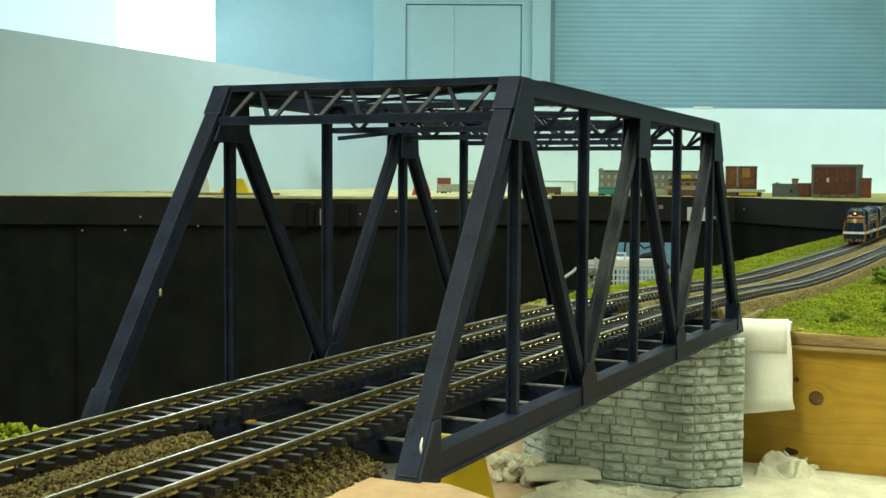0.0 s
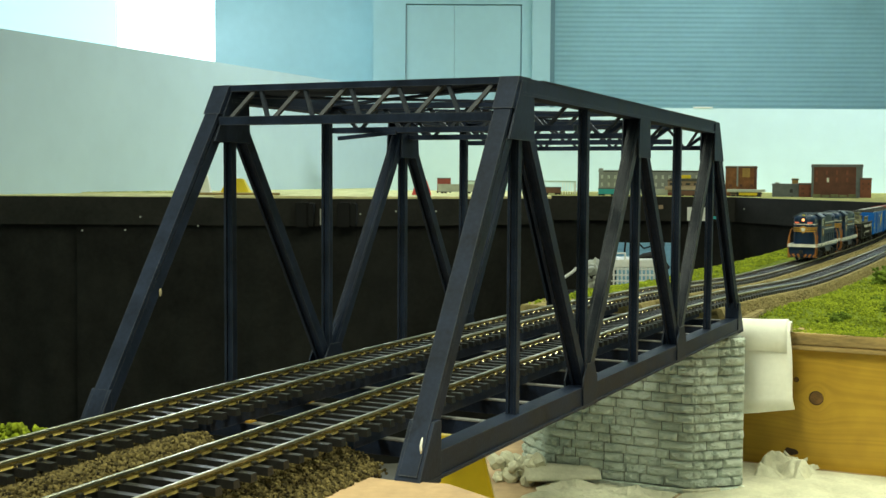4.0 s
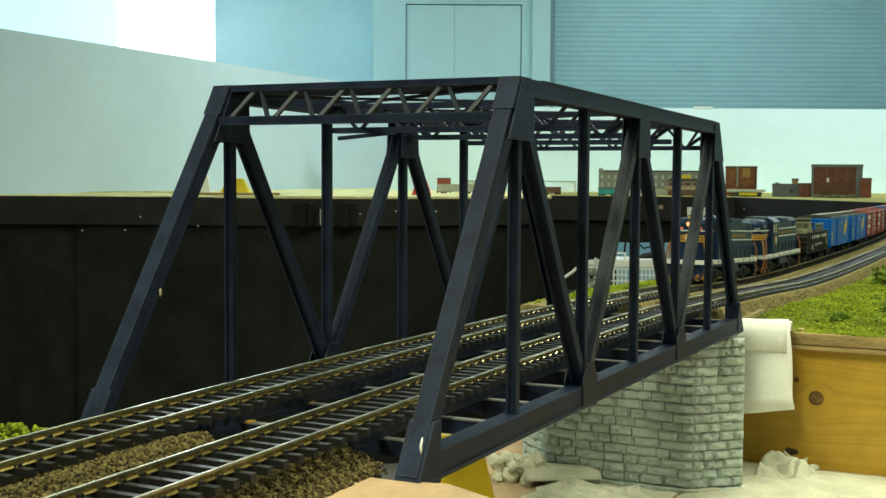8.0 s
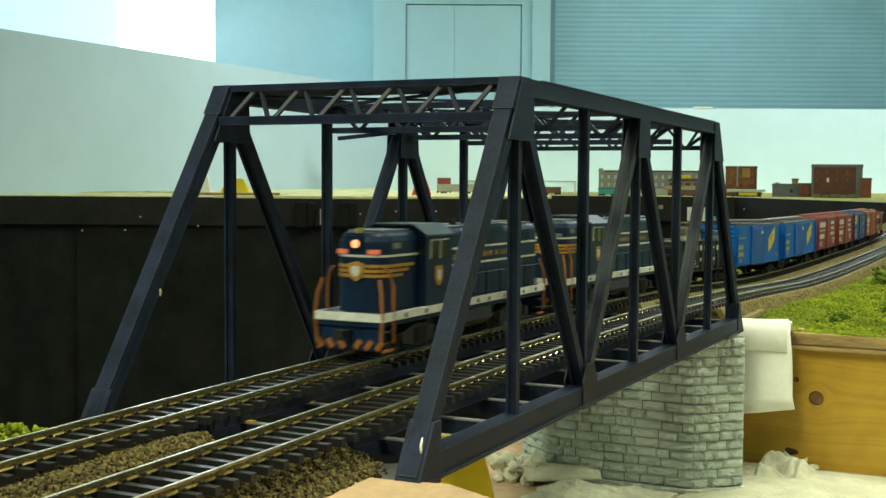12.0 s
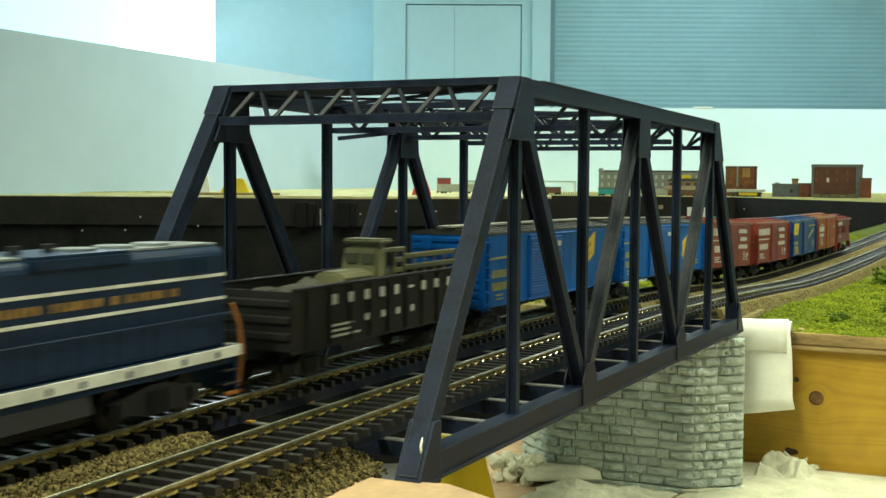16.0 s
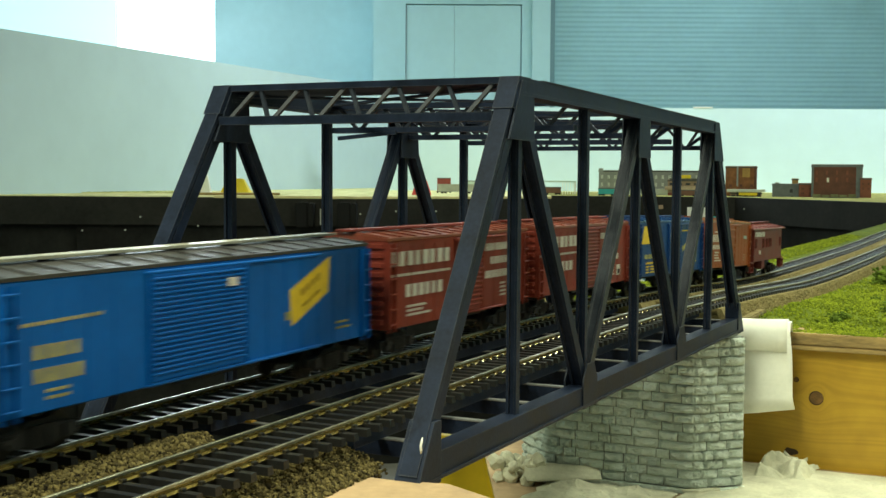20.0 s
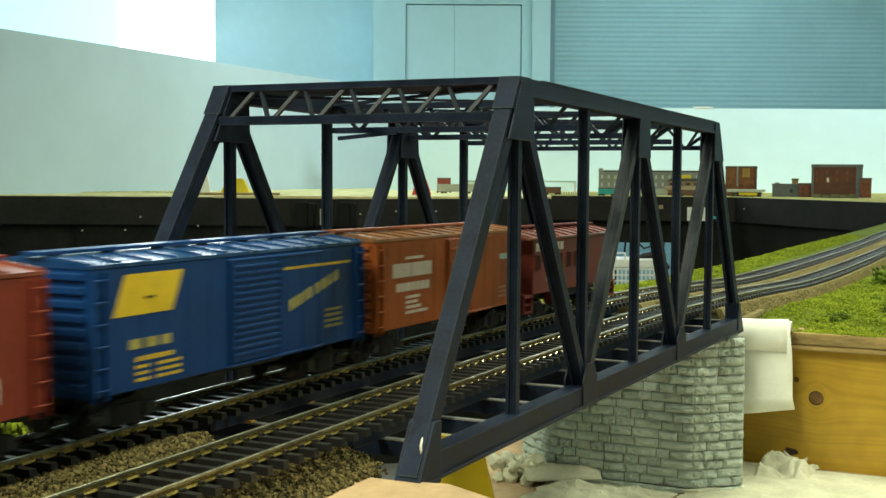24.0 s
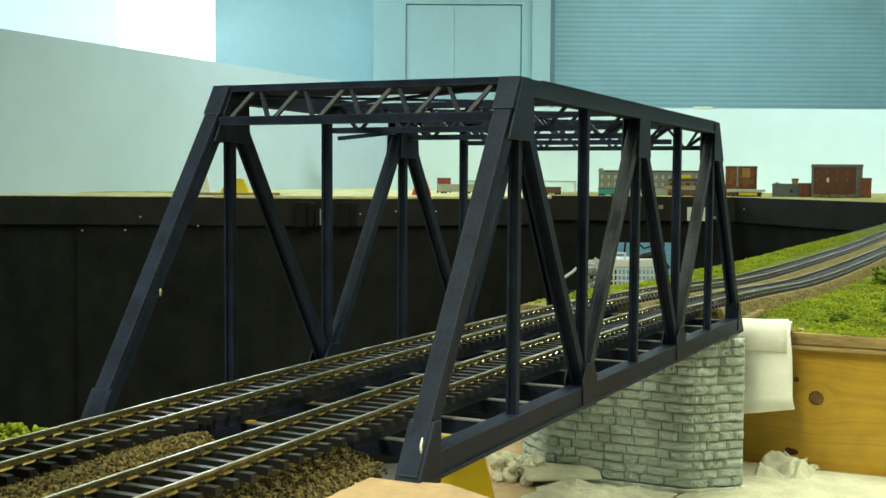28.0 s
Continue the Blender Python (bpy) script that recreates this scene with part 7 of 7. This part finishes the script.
for e in (-0.070, 0.066):
    part("back_post", boxes((e - 0.002, e + 0.002, 0.062, 0.066, 0, hs)), M_WHITE, shelter)


def far_car(label, px0, px1, py, v, paint):
    x0, x1 = room_px(px0, v), room_px(px1, v)
    w = (x1 - x0) / 2
    h = far_z(px0, py, v) - TAB_Z
    car = thing("model_wagon", label, "model wagon", "far wagons", ROOM @ pose((x0 + x1) / 2, v, TAB_Z, 0, 0, -math.degrees(math.atan2((x0 + x1) / 2, v))))
    part("body", bevelled(boxes((-w, w, 0, 0.036, 0.008, h - 0.003)), 0.0008, 1), paint, car)
    part("roof", boxes((-w - 0.001, w + 0.001, -0.001, 0.037, h - 0.003, h)), B_ROOF if paint is not B_SILVER else B_SILVER, car)
    for x in (-w * 0.65, w * 0.65):
        t = part("truck", boxes((x - 0.010, x + 0.010, 0.004, 0.032, 0.004, 0.008)), P_DARK, car)
        for d in (-0.008, 0.008):
            bm = bmesh.new()
            tube(bm, [(x + d, 0.005, 0.0045), (x + d, 0.031, 0.0045)], 0.0045, 12)
            part("wheelset", bm, P_DARK, t)
    return car


far_car("small red model wagon on the far table", 773, 797, 315, 5.2, B_DULLRED)
far_car("silver-grey model tank wagon on the far table", 774, 838, 326, 5.0, B_SILVER)
far_car("pale green model wagon on the far table", 822, 856, 320, 5.3, B_SHED)
far_car("brown model wagon on the far table", 958, 992, 331, 4.78, B_BROWN)
far_car("turquoise model boxcar on the far table", 1058, 1092, 333, 4.6, B_TEAL)
far_car("brown model boxcar on the far table", 1197, 1236, 336, 4.55, B_BROWN)
for px0, px1, py, v, m, label in ((391, 444, 316, 4.6, M_YELLOW, "yellow plastic wedge standing on the far table"), (728, 763, 318, 4.6, M_RED, "red plastic wedge standing on the far table"), (346, 374, 308, 4.6, M_WHITE, "white plastic wedge standing on the far table")):
    w = room_px(px1, v) - room_px(px0, v)
    wedge("marker_wedge", ROOM @ pose(room_px((px0 + px1) / 2, v), v, TAB_Z), w, far_z(px0, py, v) - TAB_Z, m, label, 0.5)

# raw edges and strips along the table
bm = bmesh.new()
ribbon(bm, [lerp2(0, 0.72, -0.002), lerp2(0, 1.0, -0.002)], TAB_Z - 0.004, TAB_Z + 0.004, 0.02)
structure("table_edge_1", bm, M_EDGE, "bare pale wooden edge of the table", ROOM)
bm = bmesh.new()
ribbon(bm, [lerp2(1, 0.0, -0.002), lerp2(1, 1.0, -0.002)], TAB_Z - 0.004, TAB_Z + 0.0035, 0.02)
structure("table_edge_2", bm, M_EDGE, "bare pale wooden edge of the table", ROOM)
bm = bmesh.new()
ribbon(bm, [(room_px(-200, 4.5), 4.4), (room_px(345, 4.7), 4.7)], TAB_Z, TAB_Z + 0.004, 0.5)
structure("turf_bank", bm, M_TABLE, "low bank of straw and green scatter on the table", ROOM)
bm = bmesh.new()
ribbon(bm, [(room_px(345, 4.3), 4.3), (room_px(495, 4.35), 4.35)], TAB_Z, TAB_Z + 0.009, 0.06)
structure("plank_strip", bm, M_PLY, "loose wooden strip on the table", ROOM)
rng = random.Random(41)
spots = []
base = ROOM.copy()
for _ in range(1500):
    f = rng.random()
    u, v = room_px(-200 + 545 * f, 4.4 + 0.3 * f), 4.42 + 0.3 * f + rng.random() ** 2 * 0.3
    w = base @ Vector((u, v, TAB_Z + 0.0045))
    spots.append((w.x, w.y, w.z - 0.001, rng.uniform(0.0010, 0.0024)))
grains("far_turf", spots, M_TUFT, "green turf scatter along the far table", 12)

# black control boxes on the fascia, screws and papers
def on_fascia(px, py):
    """Place on the fascia's face in the room's axes."""
    for (a, b), (c, d) in zip(far_edge, far_edge[1:]):
        k = (px - 784) / 2115
        den = (c - a) - k * (d - b)
        f = (k * b - a) / den
        if -1e-6 <= f <= 1:
            v = b + (d - b) * f
            return (k * v, v, far_z(px, py, v)), math.degrees(math.atan2(d - b, c - a))
    return None


for px0, px1 in ((526, 558), (599, 633)):
    (u0, v0, zt), ang = on_fascia((px0 + px1) / 2, 358)
    zb = far_z((px0 + px1) / 2, 402, v0)
    w = (px1 - px0) / 2115 * v0 / 2
    bx = thing("control_box", "black control box screwed to the fascia", "control box", "control boxes", ROOM @ pose(u0, v0, zb, 0, 0, ang))
    part("case", bevelled(boxes((-w, w * 0.35, -0.045, -0.0005, 0, zt - zb)), 0.003), M_BOXBLACK, bx)
    part("cover", bevelled(boxes((w * 0.40, w, -0.060, -0.0005, 0.004, zt - zb - 0.002)), 0.003), M_BOXBLACK, bx)
for px, py0, py1 in ((567, 370, 398), (587, 370, 398)):
    (u0, v0, zt), ang = on_fascia(px, py0)
    ob = tagged(part("metal_strip", bevelled(boxes((-0.002, 0.002, -0.004, -0.0005, 0, zt - far_z(px, py1, v0))), 0.0006), B_SILVER), "narrow bright metal strip on the fascia", "metal strip", "metal strips")
    ob.matrix_world = ROOM @ pose(u0, v0, far_z(px, py1, v0), 0, 0, ang)
for px, py in ((145, 408), (221, 407), (248, 384), (350, 400), (700, 374), (771, 374), (637, 379), (1317, 370), (938, 392)):
    (u0, v0, z), ang = on_fascia(px, py)
    bm = bmesh.new()
    tube(bm, [(0, -0.0025, 0), (0, -0.0003, 0)], 0.0034, 8)
    ob = tagged(part("screw_head", bm, B_SILVER), "bright screw head in the black fascia", "screw", "screws")
    ob.matrix_world = ROOM @ pose(u0, v0, z, 0, 0, ang)
for px0, px1, py0, py1, m, label in ((1216, 1249, 367, 391, M_WHITE, "white paper label pinned to the fascia"), (1262, 1276, 383, 388, B_TEAL, "small teal label on the fascia"), (1165, 1173, 363, 370, B_TAN, "small tan tag on the fascia")):
    (u0, v0, zt), ang = on_fascia((px0 + px1) / 2, py0)
    w = (px1 - px0) / 2115 * v0 / 2
    ob = tagged(part("paper_label", boxes((-w, w, -0.0012, -0.0004, 0, zt - far_z(px0, py1, v0))), m), label, "label", "labels")
    ob.matrix_world = ROOM @ pose(u0, v0, far_z(px0, py1, v0), 0, 0, ang)

# white slatted crate on a black stand, pipe and cables by the gap in the cloth
V0 = 3.75
x0, x1 = room_px(1078, V0), room_px(1168, V0)
zc0, zc1 = far_z(1120, 520, V0), far_z(1120, 460, V0)
stand = tagged(part("stand", bevelled(boxes((-0.10, 0.10, 0, 0.2, 0, zc0 - FLOOR_Z)), 0.004), M_CURTAIN), "black covered stand below the layout", "stand")
stand.matrix_world = ROOM @ pose((x0 + x1) / 2, V0, FLOOR_Z)
crate = thing("plastic_crate", "white slatted plastic crate on a black stand", "crate", m=ROOM @ pose((x0 + x1) / 2, V0, zc0))
w, h = (x1 - x0) / 2, zc1 - zc0
part("rim", bevelled(boxes((-w, w, -0.006, 0.150, h - 0.026, h)), 0.004), M_WHITE, crate)
part("base", bevelled(boxes((-w, w, -0.004, 0.150, 0, 0.012)), 0.003), M_WHITE, crate)
for i in range(13):
    x = -w + 0.004 + (2 * w - 0.008) * i / 12
    rib(crate, "upright", M_WHITE, x - 0.0025, x + 0.0025, -0.003, 0.002, 0.012, h - 0.026)
for i in range(4):
    z = 0.02 + (h - 0.05) * i / 3
    rib(crate, "slat", M_WHITE, -w, w, -0.004, 0.001, z - 0.0025, z + 0.0025)
for a, b, c, d in ((-w + 0.002, -w + 0.056, h + 0.017, h + 0.022), (-w + 0.002, -w + 0.007, h - 0.002, h + 0.017), (-w + 0.051, -w + 0.056, h - 0.002, h + 0.017)):
    rib(crate, "carry_frame", M_WHITE, a, b, 0.004, 0.012, c, d)
bag = bmesh.new()
rng = random.Random(51)
for i in range(22):
    blob(bag, (rng.uniform(-0.022, 0.022), rng.uniform(-0.015, 0.015), rng.uniform(0.0, 0.085)), rng.uniform(0.012, 0.02), 0.35, 1, 0.9, rng)
ob = tagged(part("crumpled_bag", bag, B_SILVER), "crumpled grey-white plastic bag on the stand", "plastic bag")
ob.matrix_world = ROOM @ pose(room_px(1049, V0), V0 + 0.02, zc0 + 0.008)
stand2 = tagged(part("stand", bevelled(boxes((-0.05, 0.03, 0, 0.12, 0, zc0 - FLOOR_Z)), 0.004), M_CURTAIN), "black covered stand below the layout", "stand")
stand2.matrix_world = ROOM @ pose(room_px(1049, V0) - 0.02, V0 - 0.005, FLOOR_Z)
bm = bmesh.new()
pts = [(988, 506), (996, 499), (1006, 492), (1016, 485), (1024, 478), (1032, 474)]
tube(bm, [(room_px(a, V0), V0 + 0.05, far_z(a, b, V0)) for a, b in pts] , 0.005, 8)
ob = tagged(part("white_pipe", bm, M_WHITE), "bent white plastic pipe by the black cloth", "pipe")
ob.matrix_world = ROOM
bm = bmesh.new()
pts = [(1132, 474), (1137, 464), (1147, 457), (1160, 454), (1173, 459), (1182, 468), (1190, 480)]
tube(bm, [(room_px(a, V0), V0 + 0.07, far_z(a, b, V0)) for a, b in pts], 0.011, 10)
ob = tagged(part("black_hose", bm, P_DARK), "thick black hose arching over the crate", "hose")
ob.matrix_world = ROOM
for k, pts in enumerate(([(1108, 425), (1106, 445), (1110, 470)], [(1176, 430), (1172, 455), (1178, 480)], [(1128, 428), (1140, 440), (1160, 434)])):
    bm = bmesh.new()
    tube(bm, [(room_px(a, 4.22), 4.22, far_z(a, b, 4.22)) for a, b in pts], 0.0035, 6)
    ob = tagged(part("cable", bm, P_DARK), "black cable hanging in the gap of the cloth", "cable", "cables")
    ob.matrix_world = ROOM
def motions():
    for car, s, length in CARS:
        rows = []
        n = 112
        for i in range(n + 1):
            t = 28.0 * i / n
            x = s + train_at(t)
            a, b = line_at(x - length * 0.33)[0], line_at(x + length * 0.33)[0]
            d = b - a
            rows.append((t, Matrix.Translation((a + b) / 2) @ Euler((0, -math.atan2(d.z, d.x), math.atan2(d.y, d.x))).to_matrix().to_4x4()))
        walk(car, rows)


motions()
